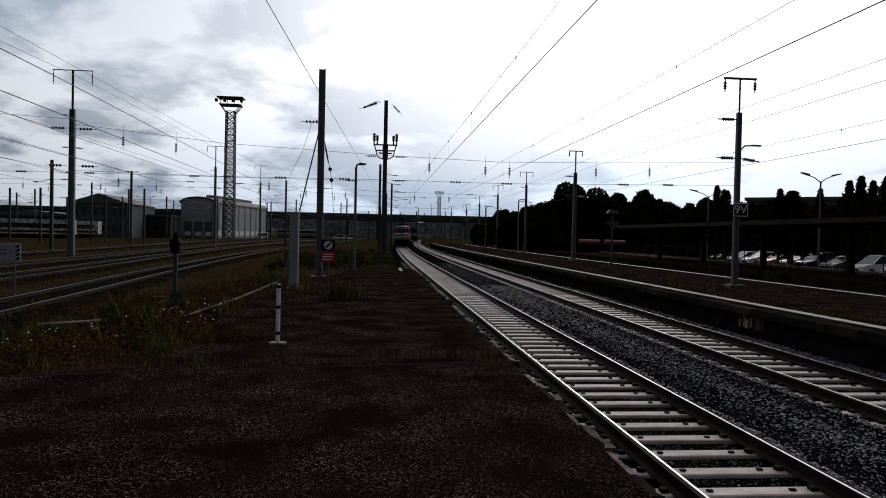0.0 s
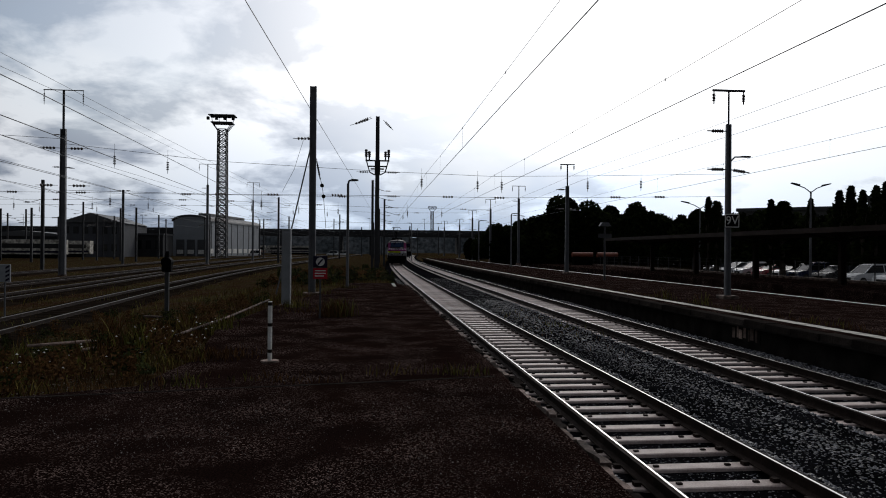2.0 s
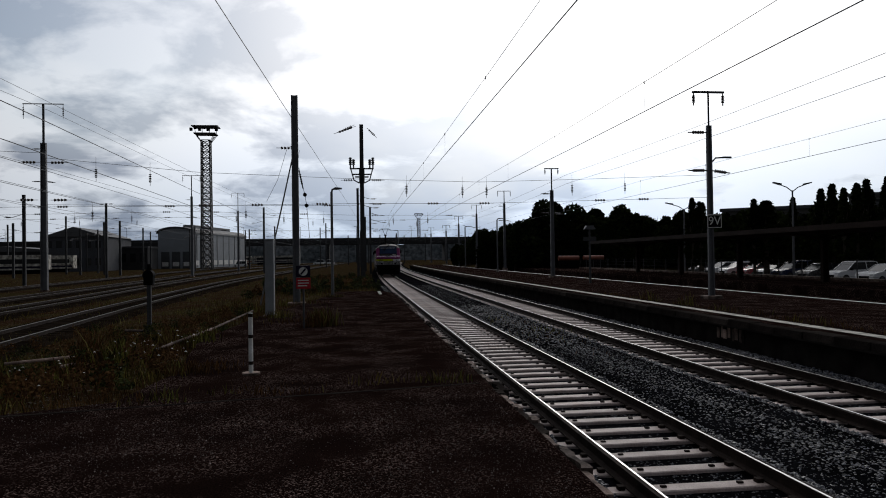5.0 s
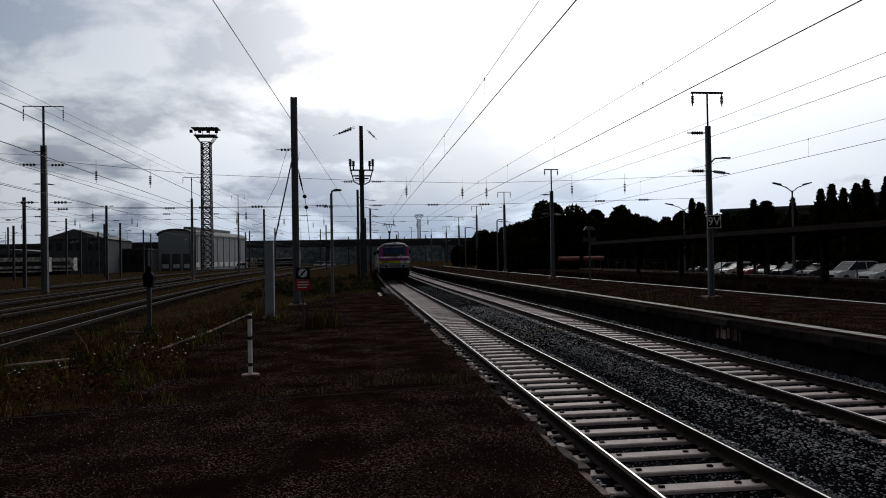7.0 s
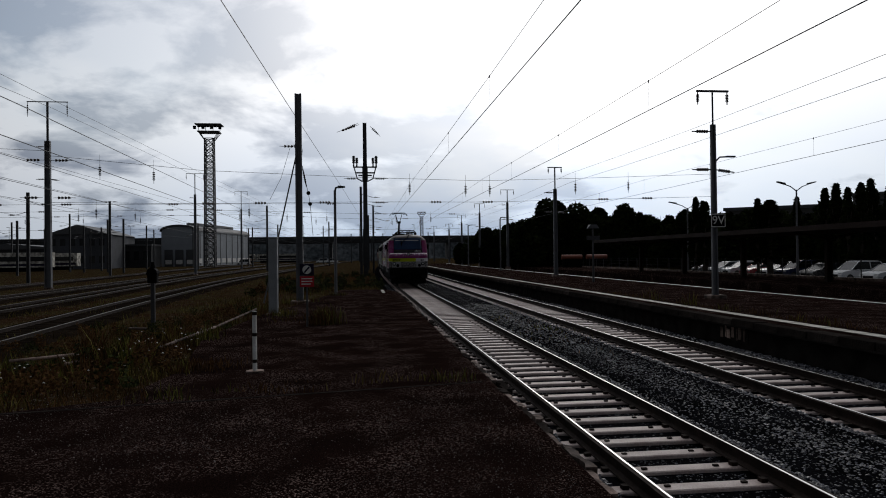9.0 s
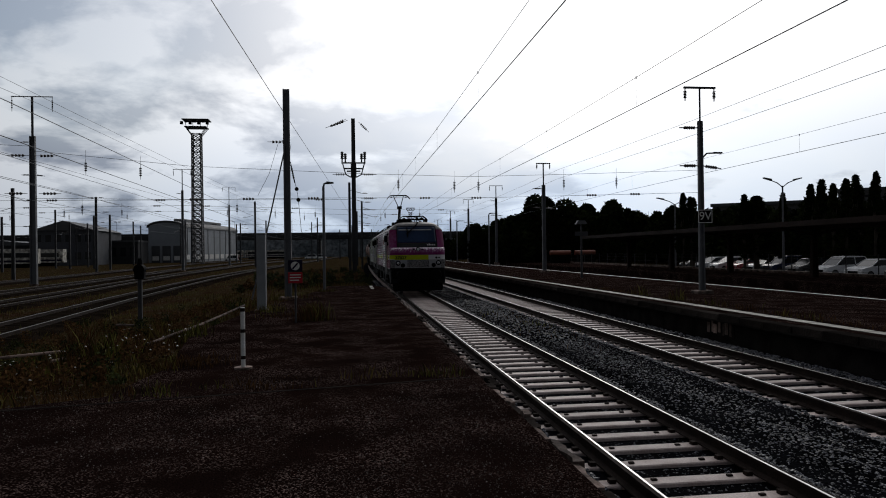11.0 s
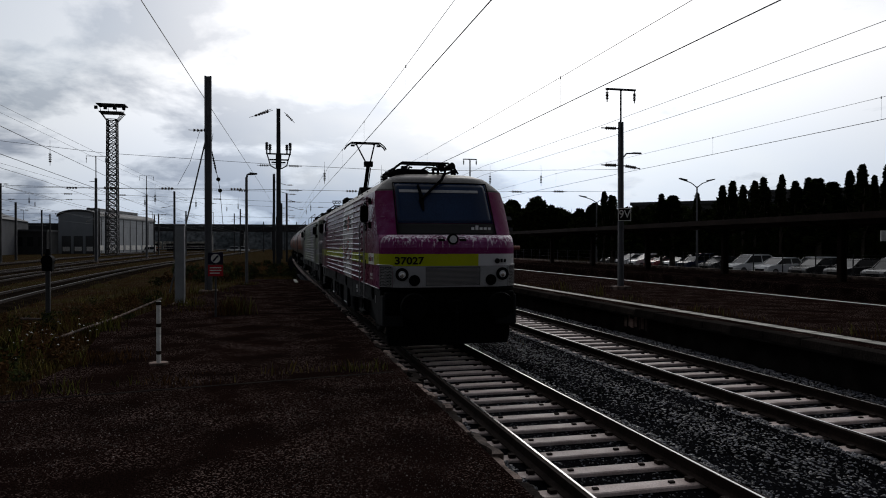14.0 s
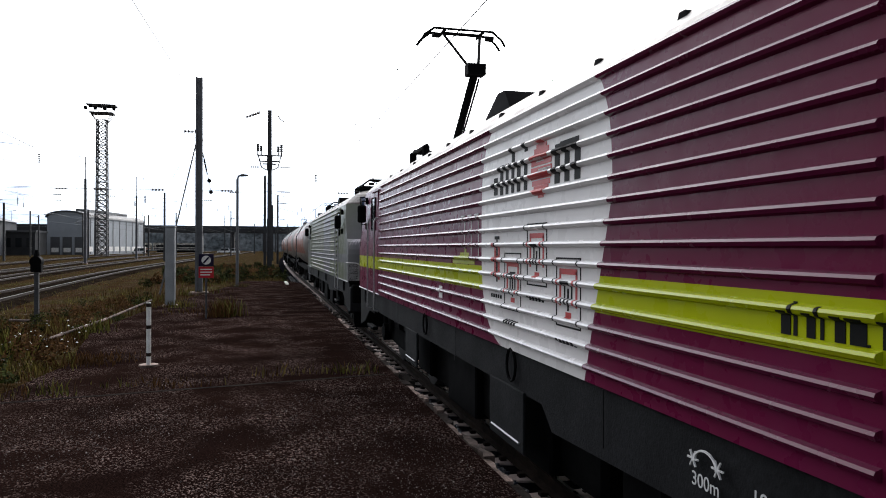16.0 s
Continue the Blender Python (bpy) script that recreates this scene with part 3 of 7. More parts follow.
def front_patch(bm, x0b, x1b, x0t, x1t, z0, z1, off, rear=False, nx=8, nz=6):
    grid = []
    for j in range(nz + 1):
        t = j / nz
        z = z0 + (z1 - z0) * t
        row = []
        for i in range(nx + 1):
            a, b = x0b + (x0t - x0b) * t, x1b + (x1t - x1b) * t
            x = a + (b - a) * i / nx
            y = front_y(x, z)[0] - off
            row.append(bm.verts.new((x, LOCO - y if rear else y, z)))
        grid.append(row)
    fs = []
    for j in range(nz):
        for i in range(nx):
            fs.append(bm.faces.new((grid[j][i], grid[j][i + 1], grid[j + 1][i + 1], grid[j + 1][i])))
    ext = bmesh.ops.extrude_face_region(bm, geom=fs)
    for v in ext["geom"]:
        if isinstance(v, bmesh.types.BMVert):
            v.co.y += (-1 if rear else 1) * (off + 0.006)
    return bm


def livery(name, main, band, disc, wear, gloss=0.25, rough=(0.30, 0.52)):
    """Body paint: main colour, a band at waist height, a pale rounded field on the sides, scratches, faded streaks and
    painted sky gleam.
    """
    m = bpy.data.materials.new(name)
    m.use_nodes = True
    nt = m.node_tree
    N, L = nt.nodes.new, nt.links.new
    b = nt.nodes["Principled BSDF"]
    co = N("ShaderNodeTexCoord").outputs["Object"]
    sep = N("ShaderNodeSeparateXYZ")
    L(co, sep.inputs[0])
    X, Y, Z = sep.outputs

    def f(op, a, c=None, clamp=False):
        n = N("ShaderNodeMath")
        n.operation, n.use_clamp = op, clamp
        for i, v in enumerate((a, c)):
            if v is None:
                continue
            if isinstance(v, (int, float)):
                n.inputs[i].default_value = v
            else:
                L(v, n.inputs[i])
        return n.outputs[0]

    def blend(a, c, k):
        n = N("ShaderNodeMix")
        n.data_type = "RGBA"
        for s, v in ((6, a), (7, c)):
            if isinstance(v, tuple):
                n.inputs[s].default_value = (*v, 1)
            else:
                L(v, n.inputs[s])
        L(k, n.inputs["Factor"])
        return n.outputs[2]

    def grain(scale, lo, hi, stretch=(1, 1, 1), detail=6.0):
        mp, n, r = N("ShaderNodeMapping"), N("ShaderNodeTexNoise"), N("ShaderNodeMapRange")
        mp.inputs["Scale"].default_value = stretch
        L(co, mp.inputs[0])
        L(mp.outputs[0], n.inputs["Vector"])
        n.inputs["Scale"].default_value, n.inputs["Detail"].default_value = scale, detail
        r.inputs["From Min"].default_value, r.inputs["From Max"].default_value = lo, hi
        L(n.outputs["Fac"], r.inputs["Value"])
        return r.outputs[0]

    # streaks down from ledge and eaves, faded paint plus painted sky reflection; fine scratches
    scratch = f("MULTIPLY", f("ADD", grain(6, 0.655, 0.68, (1, 1.2, 20), 2.5), grain(6, 0.665, 0.69, (1, 18, 1.6), 2.5), True), grain(1.6, 0.46, 0.60))
    top = N("ShaderNodeMapRange")
    top.inputs["From Min"].default_value, top.inputs["From Max"].default_value = 2.18, 2.46
    L(Z, top.inputs["Value"])
    on_nose = f("MULTIPLY", f("LESS_THAN", Z, 2.49), f("LESS_THAN", Y, 0.40))
    ledge_gleam = f("ADD", grain(20.0, 0.0, 1.0, (1, 1, 0.09)), f("MULTIPLY", top.outputs[0], 0.30))
    faded = f("MULTIPLY", f("MULTIPLY", f("SUBTRACT", ledge_gleam, 0.66), 6.0, True), f("MULTIPLY", on_nose, f("GREATER_THAN", Z, 2.16)))
    # lilac bloom where the clear coat has gone, broken up finely
    bloom = f("MULTIPLY", f("MULTIPLY", grain(1.3, 0.50, 0.68, (1, 1, 0.75)), grain(9.0, 0.38, 0.62, (1, 1, 0.6))), f("ADD", 0.25, grain(45.0, 0.35, 0.6)), True)
    soft = tuple(c * 0.45 + w * 0.55 for c, w in zip(main, (0.42, 0.10, 0.36)))
    aft = N("ShaderNodeMapRange")
    aft.inputs["From Min"].default_value, aft.inputs["From Max"].default_value = 0.35, 1.7
    L(Y, aft.inputs["Value"])
    cab_only = f("LESS_THAN", Y, 3.19)
    soft_mix = blend(soft, tuple(c * 0.85 for c in main), aft.outputs[0])
    hue = blend(main, tuple(c * k for c, k in zip(main, (0.86, 1.0, 0.50))), aft.outputs[0])
    col = blend(hue, soft_mix, f("MULTIPLY", grain(1.5, 0.42, 0.75, (1, 1, 0.4)), wear * 0.2))
    col = blend(col, (0.36, 0.15, 0.38), f("MULTIPLY", f("MULTIPLY", bloom, cab_only), wear * 0.18, True))
    corner_sheen = N("ShaderNodeMapRange")
    corner_sheen.inputs["From Min"].default_value, corner_sheen.inputs["From Max"].default_value = 1.25, 0.60
    L(Y, corner_sheen.inputs["Value"])
    # the cab corner's sheen of bright sky, painted in as pale lilac
    col = blend(col, (0.46, 0.30, 0.56), f("MULTIPLY", f("MULTIPLY", f("MULTIPLY", grain(2.2, 0.36, 0.62, (1, 1, 0.5)), grain(7.0, 0.30, 0.70, (1, 1, 0.35))), f("MULTIPLY", corner_sheen.outputs[0], f("GREATER_THAN", Z, 2.2))), wear * 0.22, True))
    # near-white for the sky mirrored on the ledge, broken by faded paint
    col = blend(col, (0.74, 0.66, 0.75), f("MULTIPLY", faded, min(1.0, wear * 1.3), True))
    lime = f("MULTIPLY", f("LESS_THAN", f("ABSOLUTE", f("SUBTRACT", Z, 1.955)), 0.120), f("GREATER_THAN", f("ADD", Z, 0.0), 1.0))
    col = blend(col, band, lime)
    pale_front = f("MULTIPLY", f("MULTIPLY", lime, f("GREATER_THAN", X, 0.53)), f("LESS_THAN", Y, 0.44))
    col = blend(col, (0.55, 0.55, 0.57), pale_front)
    # one lower corner of the pale field is square, and that side leans
    corner = f("MULTIPLY", f("LESS_THAN", Z, 2.60), f("LESS_THAN", Y, 6.55))
    reach = f("SUBTRACT", 1.36, f("MULTIPLY", corner, f("MULTIPLY", f("SUBTRACT", 2.60, Z), 0.31)))
    dy, dz = f("DIVIDE", f("ABSOLUTE", f("SUBTRACT", Y, 6.55)), reach), f("DIVIDE", f("ABSOLUTE", f("SUBTRACT", Z, 2.45)), 1.14)
    dz = f("MULTIPLY", dz, f("SUBTRACT", 1.0, corner))
    field = f("LESS_THAN", f("ADD", f("POWER", dy, 3.4), f("POWER", dz, 3.4)), 1.0)
    col = blend(col, disc, field)
    col = blend(col, (0.52, 0.45, 0.50), f("MULTIPLY", f("MULTIPLY", scratch, cab_only), 0.34 * wear, True))
    dirt = grain(0.9, 0.5, 0.8, (1, 1, 0.6))
    col = blend(col, (0.07, 0.05, 0.05), f("MULTIPLY", dirt, 0.18, True))
    L(col, b.inputs["Base Color"])
    rg = N("ShaderNodeMapRange")
    rg.inputs["To Min"].default_value, rg.inputs["To Max"].default_value = rough
    b.inputs["Specular IOR Level"].default_value = gloss
    L(grain(6, 0.3, 0.7), rg.inputs["Value"])
    L(rg.outputs[0], b.inputs["Roughness"])
    return m


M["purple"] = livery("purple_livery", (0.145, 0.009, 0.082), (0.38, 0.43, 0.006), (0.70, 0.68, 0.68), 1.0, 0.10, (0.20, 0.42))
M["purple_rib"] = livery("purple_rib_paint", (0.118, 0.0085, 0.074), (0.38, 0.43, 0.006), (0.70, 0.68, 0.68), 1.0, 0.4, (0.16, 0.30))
M["silver"] = livery("silver_livery", (0.115, 0.118, 0.126), (0.10, 0.103, 0.11), (0.115, 0.118, 0.126), 0.2, 0.2)
M["dull_steel"] = mat("dull_steel", (0.33, 0.33, 0.34), 0.4, 0.5, var=0.2, scale=6)
M["loco_roof"] = mat("loco_roof", (0.34, 0.32, 0.30), 0.5, var=0.25, scale=1.5, fine=20, second=(0.22, 0.19, 0.175))
M["underframe"] = mat("underframe_grey", (0.0115, 0.012, 0.0135), 0.8, var=0.3, scale=2, fine=25, bump=0.2, spec=0.1)
M["front_grey"] = mat("front_panel_grey", (0.30, 0.305, 0.32), 0.45, var=0.15, scale=3, fine=40)
M["apron"] = mat("apron_grey", (0.013, 0.0135, 0.015), 0.55, var=0.2, scale=3, spec=0.15)
M["brow"] = mat("brow_grey", (0.14, 0.135, 0.135), 0.55, var=0.25, scale=2, fine=25)
M["lime"] = mat("lime_paint", (0.38, 0.43, 0.006), 0.4, var=0.1, scale=3)
M["windscreen"] = mat("windscreen", (0.010, 0.026, 0.070), 0.07, var=0.3, scale=1, spec=0.2)
M["letter_dark"] = mat("dark_lettering", (0.006, 0.006, 0.007), 0.6, var=0.1, spec=0.1)
M["letter_white"] = mat("white_lettering", (0.65, 0.65, 0.65), 0.5, var=0.1)
M["logo_red"] = mat("red_mark", (0.45, 0.03, 0.03), 0.5, var=0.1)
M["tank"] = mat("tank_paint", (0.20, 0.19, 0.188), 0.4, var=0.15, scale=0.7, fine=15, second=(0.30, 0.27, 0.25))
M["tank_band"] = mat("tank_orange", (0.24, 0.065, 0.035), 0.45, var=0.2, scale=0.8, fine=15)


def zlev(a, b):
    return [a] + [l[0] for l in LEVELS if a < l[0] < b] + [b]


def round_plate(bm, x, y, z, r, depth, seg=20):
    return rod(bm, (x, y, z), (x, y - depth, z), r, seg=seg)


def ribs(parent, paint, side):
    """Horizontal pressed ribs of the side wall."""
    for k in range(15):
        z = 1.46 + 0.137 * k
        wall = front_y(0, z)[1]
        bm = B()
        x = side * (wall - 0.004)
        o = side * 0.042
        prism(bm, [(x, z - 0.028), (x + o * 0.75, z - 0.016), (x + o, z + 0.002), (x + o * 0.8, z + 0.016), (x, z + 0.026)], "y", 3.20, 14.2)
        part("side_rib", bm, M["purple_rib"] if paint is M["purple"] else paint, parent)


def relief(z):
    """How far the pressed side stands out at height z."""
    k = round((z - 1.46) / 0.137)
    d = z - 1.46 - 0.137 * k
    return float(np.interp(d, (-0.028, -0.016, 0.002, 0.016, 0.026), (0.004, 0.0315, 0.042, 0.0336, 0.004))) - 0.004


def painted(bm, y0, y1, z0, z1):
    """A patch of paint on the ribbed side that follows the ribs."""
    zs = [z0, z1]
    for k in range(15):
        zs.extend(v for v in (1.46 + 0.137 * k + d for d in (-0.028, -0.016, 0.002, 0.016, 0.026)) if z0 < v < z1)
    zs = sorted(zs)
    out = [(-(front_y(0, z)[1] + relief(z) + 0.004), z) for z in zs]
    back = [(-(front_y(0, z)[1] + relief(z) - 0.003), z) for z in zs[::-1]]
    prism(bm, out + back, "y", min(y0, y1), max(y0, y1))


def bogie(parent, yc):
    bm = B()
    for s in (-1, 1):
        prism(bm, [(yc - 2.0, 0.62), (yc - 1.7, 0.95), (yc - 0.5, 0.95), (yc - 0.3, 0.72), (yc + 0.3, 0.72), (yc + 0.5, 0.95), (yc + 1.7, 0.95), (yc + 2.0, 0.62), (yc + 1.2, 0.45), (yc + 0.4, 0.40), (yc - 0.4, 0.40), (yc - 1.2, 0.45)], "x", s * 1.0 - 0.06, s * 1.0 + 0.06)
        for y in (yc - 1.3, yc + 1.3):
            rod(bm, (s * 0.98, y, 0.575), (s * 1.2, y, 0.575), 0.17, seg=10)
            for d in (-0.33, 0.33):
                rod(bm, (s * 1.06, y + d, 0.62), (s * 1.06, y + d, 1.0), 0.09, seg=8)
    box(bm, -1.0, yc - 0.25, 0.5, 1.0, yc + 0.25, 0.8)
    return part("bogie", bm, M["black"], parent, "black steel bogie frame")


def wheelset(parent, y, r=0.575):
    bm = B()
    rod(bm, (-1.0, 0, 0), (1.0, 0, 0), 0.08, seg=8)
    for s in (-1, 1):
        rod(bm, (s * 0.68, 0, 0), (s * 0.815, 0, 0), r, seg=28)
        rod(bm, (s * 0.67, 0, 0), (s * 0.70, 0, 0), r + 0.028, seg=28)
        for k in range(6):
            a = k * math.pi / 3
            rod(bm, (s * 0.81, math.cos(a) * r * 0.6, math.sin(a) * r * 0.6), (s * 0.825, math.cos(a) * r * 0.6, math.sin(a) * r * 0.6), 0.06, seg=8)
    ob = part("wheelset", bm, M["steel_dark"], parent, "worn steel wheelset")
    ob.location = (0, y, r)
    return ob


def pantograph(parent, y0, up):
    base = B()
    for x in (-0.75, 0.75):
        for y in (y0 - 0.5, y0 + 0.6):
            rod(base, (x, y, 3.82), (x, y, 4.05), 0.07, seg=8)
        box(base, x - 0.025, y0 - 0.6, 4.03, x + 0.025, y0 + 0.7, 4.07)
    box(base, -0.75, y0 + 0.5, 4.03, 0.75, y0 + 0.62, 4.11)
    pan = part("pantograph", base, M["black"], parent, "raised pantograph" if up else "folded pantograph")
    arm = B()
    if up:
        knee, head = (0, y0 - 1.0, 5.28), (0, y0 - 0.1, 6.19)
        rod(arm, (0, y0 + 0.45, 4.08), knee, 0.075, seg=8)
        box(arm, -0.16, knee[1] - 0.12, knee[2] - 0.07, 0.16, knee[1] + 0.12, knee[2] + 0.12)
        for s in (-1, 1):
            rod(arm, (s * 0.05, knee[1], knee[2]), (s * 0.36, head[1], head[2]), 0.028, seg=6)
        rod(arm, (0.1, y0 + 0.2, 4.3), (0.1, knee[1] + 0.1, knee[2] - 0.1), 0.02, seg=6)
        hy, hz = head[1], head[2]
    else:
        for s in (-1, 1):
            pipe(arm, [(s * 0.3, y0 - 0.6, 4.10), (s * 0.22, y0 + 0.1, 4.19), (s * 0.1, y0 + 1.2, 4.12)], 0.022)
        hy, hz = y0 - 0.6, 4.17
    part("pantograph_arm", arm, M["black"], pan)
    hd = B()
    for d in (-0.16, 0.16):
        pipe(hd, [(-0.80, hy + d, hz - 0.22), (-0.72, hy + d, hz - 0.10), (-0.55, hy + d, hz + 0.03), (0.55, hy + d, hz + 0.03), (0.72, hy + d, hz - 0.10), (0.80, hy + d, hz - 0.22)], 0.026)
    rod(hd, (-0.36, hy - 0.2, hz), (-0.36, hy + 0.2, hz), 0.03)
    rod(hd, (0.36, hy - 0.2, hz), (0.36, hy + 0.2, hz), 0.03)
    rod(hd, (-0.36, hy, hz), (0.36, hy, hz), 0.025)
    for s in (-1, 1):
        box(hd, s * 0.5 - 0.07, hy - 0.2, hz - 0.12, s * 0.5 + 0.07, hy - 0.05, hz - 0.06)
    part("pantograph_head", hd, M["black"], pan, "contact strip with bent horns")


def corner_point(side, u, z):
    """A point on the rounded cab corner, u metres round it from the lamp panel."""
    xs = [1.20 + 0.0225 * k / 3 for k in range(31)]
    ps = [(x, front_y(x, z)[0]) for x in xs]
    run = [0.0]
    for a, b in zip(ps, ps[1:]):
        run.append(run[-1] + math.hypot(b[0] - a[0], b[1] - a[1]))
    x, y = float(np.interp(u, run, [p[0] for p in ps])), float(np.interp(u, run, [p[1] for p in ps]))
    return (side * (x + 0.010), y - 0.024, z)


def honeycomb(place, u0, u1, z0, z1, r):
    """A sheet of hexagonal holes: rings of metal round each hole, laid on a surface."""
    bm = B()
    row, z = 0, z0 + r
    while z + r * 0.8 < z1:
        u = u0 + r + (r * 0.866 if row % 2 else 0)
        while u + r * 0.8 < u1:
            ring = []
            for q in (1.0, 0.72):
                ring.append([bm.verts.new(place(u + r * q * math.sin(math.pi * k / 3), z + r * q * math.cos(math.pi * k / 3))) for k in range(6)])
            for k in range(6):
                bm.faces.new((ring[0][k], ring[0][(k + 1) % 6], ring[1][(k + 1) % 6], ring[1][k]))
            u += r * 1.732
        z += r * 1.5
        row += 1
    # a folded rim closes the sheet
    for (ua, za), (ub, zb) in (((u0, z0), (u1, z0)), ((u1, z0), (u1, z1)), ((u1, z1), (u0, z1)), ((u0, z1), (u0, z0))):
        pipe(bm, [place(ua + (ub - ua) * k / 6, za + (zb - za) * k / 6) for k in range(7)], 0.006, 4)
    return bm


def front_end(host, rear, paint, lead):
    """Windscreen, lamps, grille and buffers of one cab."""
    def flip(ob):
        if rear:
            ob.matrix_local = pose(0, LOCO, 0, 0, 0, 180) @ ob.matrix_local
        return ob
    ws = flip(part("windscreen", front_patch(B(), -1.02, 1.02, -1.0, 1.0, 2.71, 3.575, 0.020, nx=20, nz=10), M["windscreen"], host, "large dark sloping windscreen", True))
    part("sun_blind", front_patch(B(), -0.92, 0.80, -0.92, 0.80, 3.37, 3.43, 0.030, nx=16), M["front_grey"], ws)
    flip(part("window_apron", front_patch(B(), -1.04, 1.04, -1.03, 1.03, 2.47, 2.70, 0.014), M["apron"], host, "black strip under the windscreen", True))
    flip(part("roof_brow", front_patch(B(), -1.375, 1.375, -1.03, 1.03, 3.415, 3.715, 0.008, nx=26, nz=8), M["loco_roof"] if not lead else M["brow"], host, "grey brow above the windscreen", True))
    wf = B()
    edge = [(-1.05, 2.48), (-1.03, 3.585), (1.03, 3.585), (1.05, 2.48)]
    line = [(a[0] + (b[0] - a[0]) * k / 10, a[1] + (b[1] - a[1]) * k / 10) for a, b in zip(edge, edge[1:]) for k in range(11)]
    line = [p for i, p in enumerate(line) if i == 0 or p != line[i - 1]]
    pipe(wf, [(x, front_y(x, z)[0] - 0.018, z) for x, z in line], 0.014, 5)
    flip(part("windscreen_seal", wf, M["black"], host, "black rubber seal round the windscreen"))
    panel = flip(part("lamp_panel", front_patch(B(), -1.20, 1.20, -1.20, 1.20, 1.41, 1.832, 0.020, nx=22), M["front_grey"], host, "grey lamp panel"))
    flip(part("lower_edge", front_patch(B(), -1.415, 1.415, -1.415, 1.415, 1.35, 1.408, 0.022, nx=30, nz=1), M["black"], host, "black lower edge of the cab front"))
    gr = B()
    front_patch(gr, -0.56, 0.56, -0.56, 0.56, 1.43, 1.83, 0.022)
    grille = part("grille", gr, M["black"], panel, "perforated ventilation grille")
    part("grille_mesh", honeycomb(lambda u, z: (u, front_y(u, z)[0] - 0.030, z), -0.57, 0.57, 1.435, 1.825, 0.0165), M["dull_steel"], panel)
    for s in (-1, 1):
        y = front_y(0.93, 1.67)[0] - 0.024
        l1 = part("headlight", round_plate(B(), s * 1.04, y, 1.67, 0.13, 0.03), M["black"], panel, "round headlight in a black ring")
        part("lens", round_plate(B(), s * 1.04, y - 0.024, 1.67, 0.070, 0.012), M["lamp"], l1, "clear lens")
        rb = B()
        rod(rb, (s * 1.04, y - 0.035, 1.655), (s * 1.04, y - 0.047, 1.655), 0.050, 0.030, seg=14)
        part("bulb", rb, M["chrome"], l1)
        part("tail_lamp", round_plate(B(), s * 0.79, front_y(0.69, 1.55)[0] - 0.022, 1.55, 0.112, 0.02), M["black"], panel, "dark round tail lamp")
        sg = B()
        front_patch(sg, min(s * 1.21, s * 1.42), max(s * 1.21, s * 1.42), min(s * 1.21, s * 1.42), max(s * 1.21, s * 1.42), 1.41, 1.832, 0.014, nx=16)
        back = flip(part("corner_grille", sg, M["black"], host, "perforated corner grille"))
        part("grille_mesh", honeycomb(lambda u, z: corner_point(s, u, z), 0.012, 0.345, 1.42, 1.825, 0.0195), M["dull_steel"], back, "pale honeycomb sheet")
        hr = B()
        edge_y = front_y(1.195, 1.7)[0] - 0.035
        pipe(hr, [(s * 1.45, 0.62, 1.852)] + [corner_point(s, u, 1.850) for u in (0.36, 0.30, 0.22, 0.14, 0.07)] + [(s * 1.205, edge_y + 0.01, 1.835), (s * 1.195, edge_y, 1.80), (s * 1.195, edge_y, 1.43)], 0.013)
        flip(part("handrail", hr, M["dull_steel"], host))
        bf = B()
        rod(bf, (s * 0.875, 0.25, 1.06), (s * 0.875, -0.38, 1.06), 0.13, seg=14)
        rod(bf, (s * 0.875, -0.38, 1.06), (s * 0.875, -0.45, 1.06), 0.27, 0.25, seg=20)
        flip(part("buffer", bf, M["black"], host, "black buffer"))
        st = B()
        box(st, min(s * 0.98, s * 1.40), 0.16, 0.62, max(s * 0.98, s * 1.40), 0.5, 1.24, 0.02)
        stb = flip(part("step_box", st, M["underframe"], host, "grey box under the cab corner"))
        for k in range(3):
            sr = B()
            box(sr, s * 1.19 - 0.10, 0.150, 0.98 - 0.05 * k, s * 1.19 + 0.10, 0.156, 1.0 - 0.05 * k)
            part("marking", sr, M["letter_white"], stb)
    la = part("ledge_lamp", round_plate(B(), 0, 0.06, 2.37, 0.11, 0.09), M["black"], host, "round lamp on the nose")
    part("lens", round_plate(B(), 0, -0.028, 2.37, 0.075, 0.012), M["lamp"], la, "clear lens")
    flip(la)
    for s in (-1, 1):
        sb = B()
        front_patch(sb, s * 0.22 - 0.07, s * 0.22 + 0.07, s * 0.22 - 0.10, s * 0.22 + 0.04, 2.33, 2.455, 0.006, nx=2, nz=3)
        flip(part("ledge_slot", sb, M["black"], host, "dark slot beside the nose lamp"))
    fb = B()
    box(fb, -1.35, 0.12, 0.85, 1.35, 0.55, 1.31, 0.03)
    pw = B()
    prism(pw, [(-1.25, 0.22), (1.25, 0.22), (1.30, 0.45), (1.25, 0.86), (-1.25, 0.86), (-1.30, 0.45)], "y", 0.30, 0.42)
    flip(part("plough", pw, M["black"], host, "black snow plough"))
    hk = B()
    box(hk, -0.14, -0.25, 0.95, 0.14, 0.2, 1.16, 0.02)
    flip(part("coupling_hook", hk, M["black"], host))
    ch = B()
    pipe(ch, [(0, -0.25, 1.05), (0, -0.32, 0.9), (0, -0.28, 0.6), (0, -0.2, 0.5)], 0.035)
    flip(part("coupling_chain", ch, M["black"], host))
    for s in (-0.35, 0.35):
        hs = B()
        pipe(hs, [(s, 0.1, 1.0), (s, -0.1, 0.85), (s * 1.1, -0.08, 0.55), (s * 1.2, 0.1, 0.5)], 0.028)
        flip(part("brake_hose", hs, M["black"], host))
    flip(part("buffer_beam", fb, M["black"], host, "black buffer beam"))
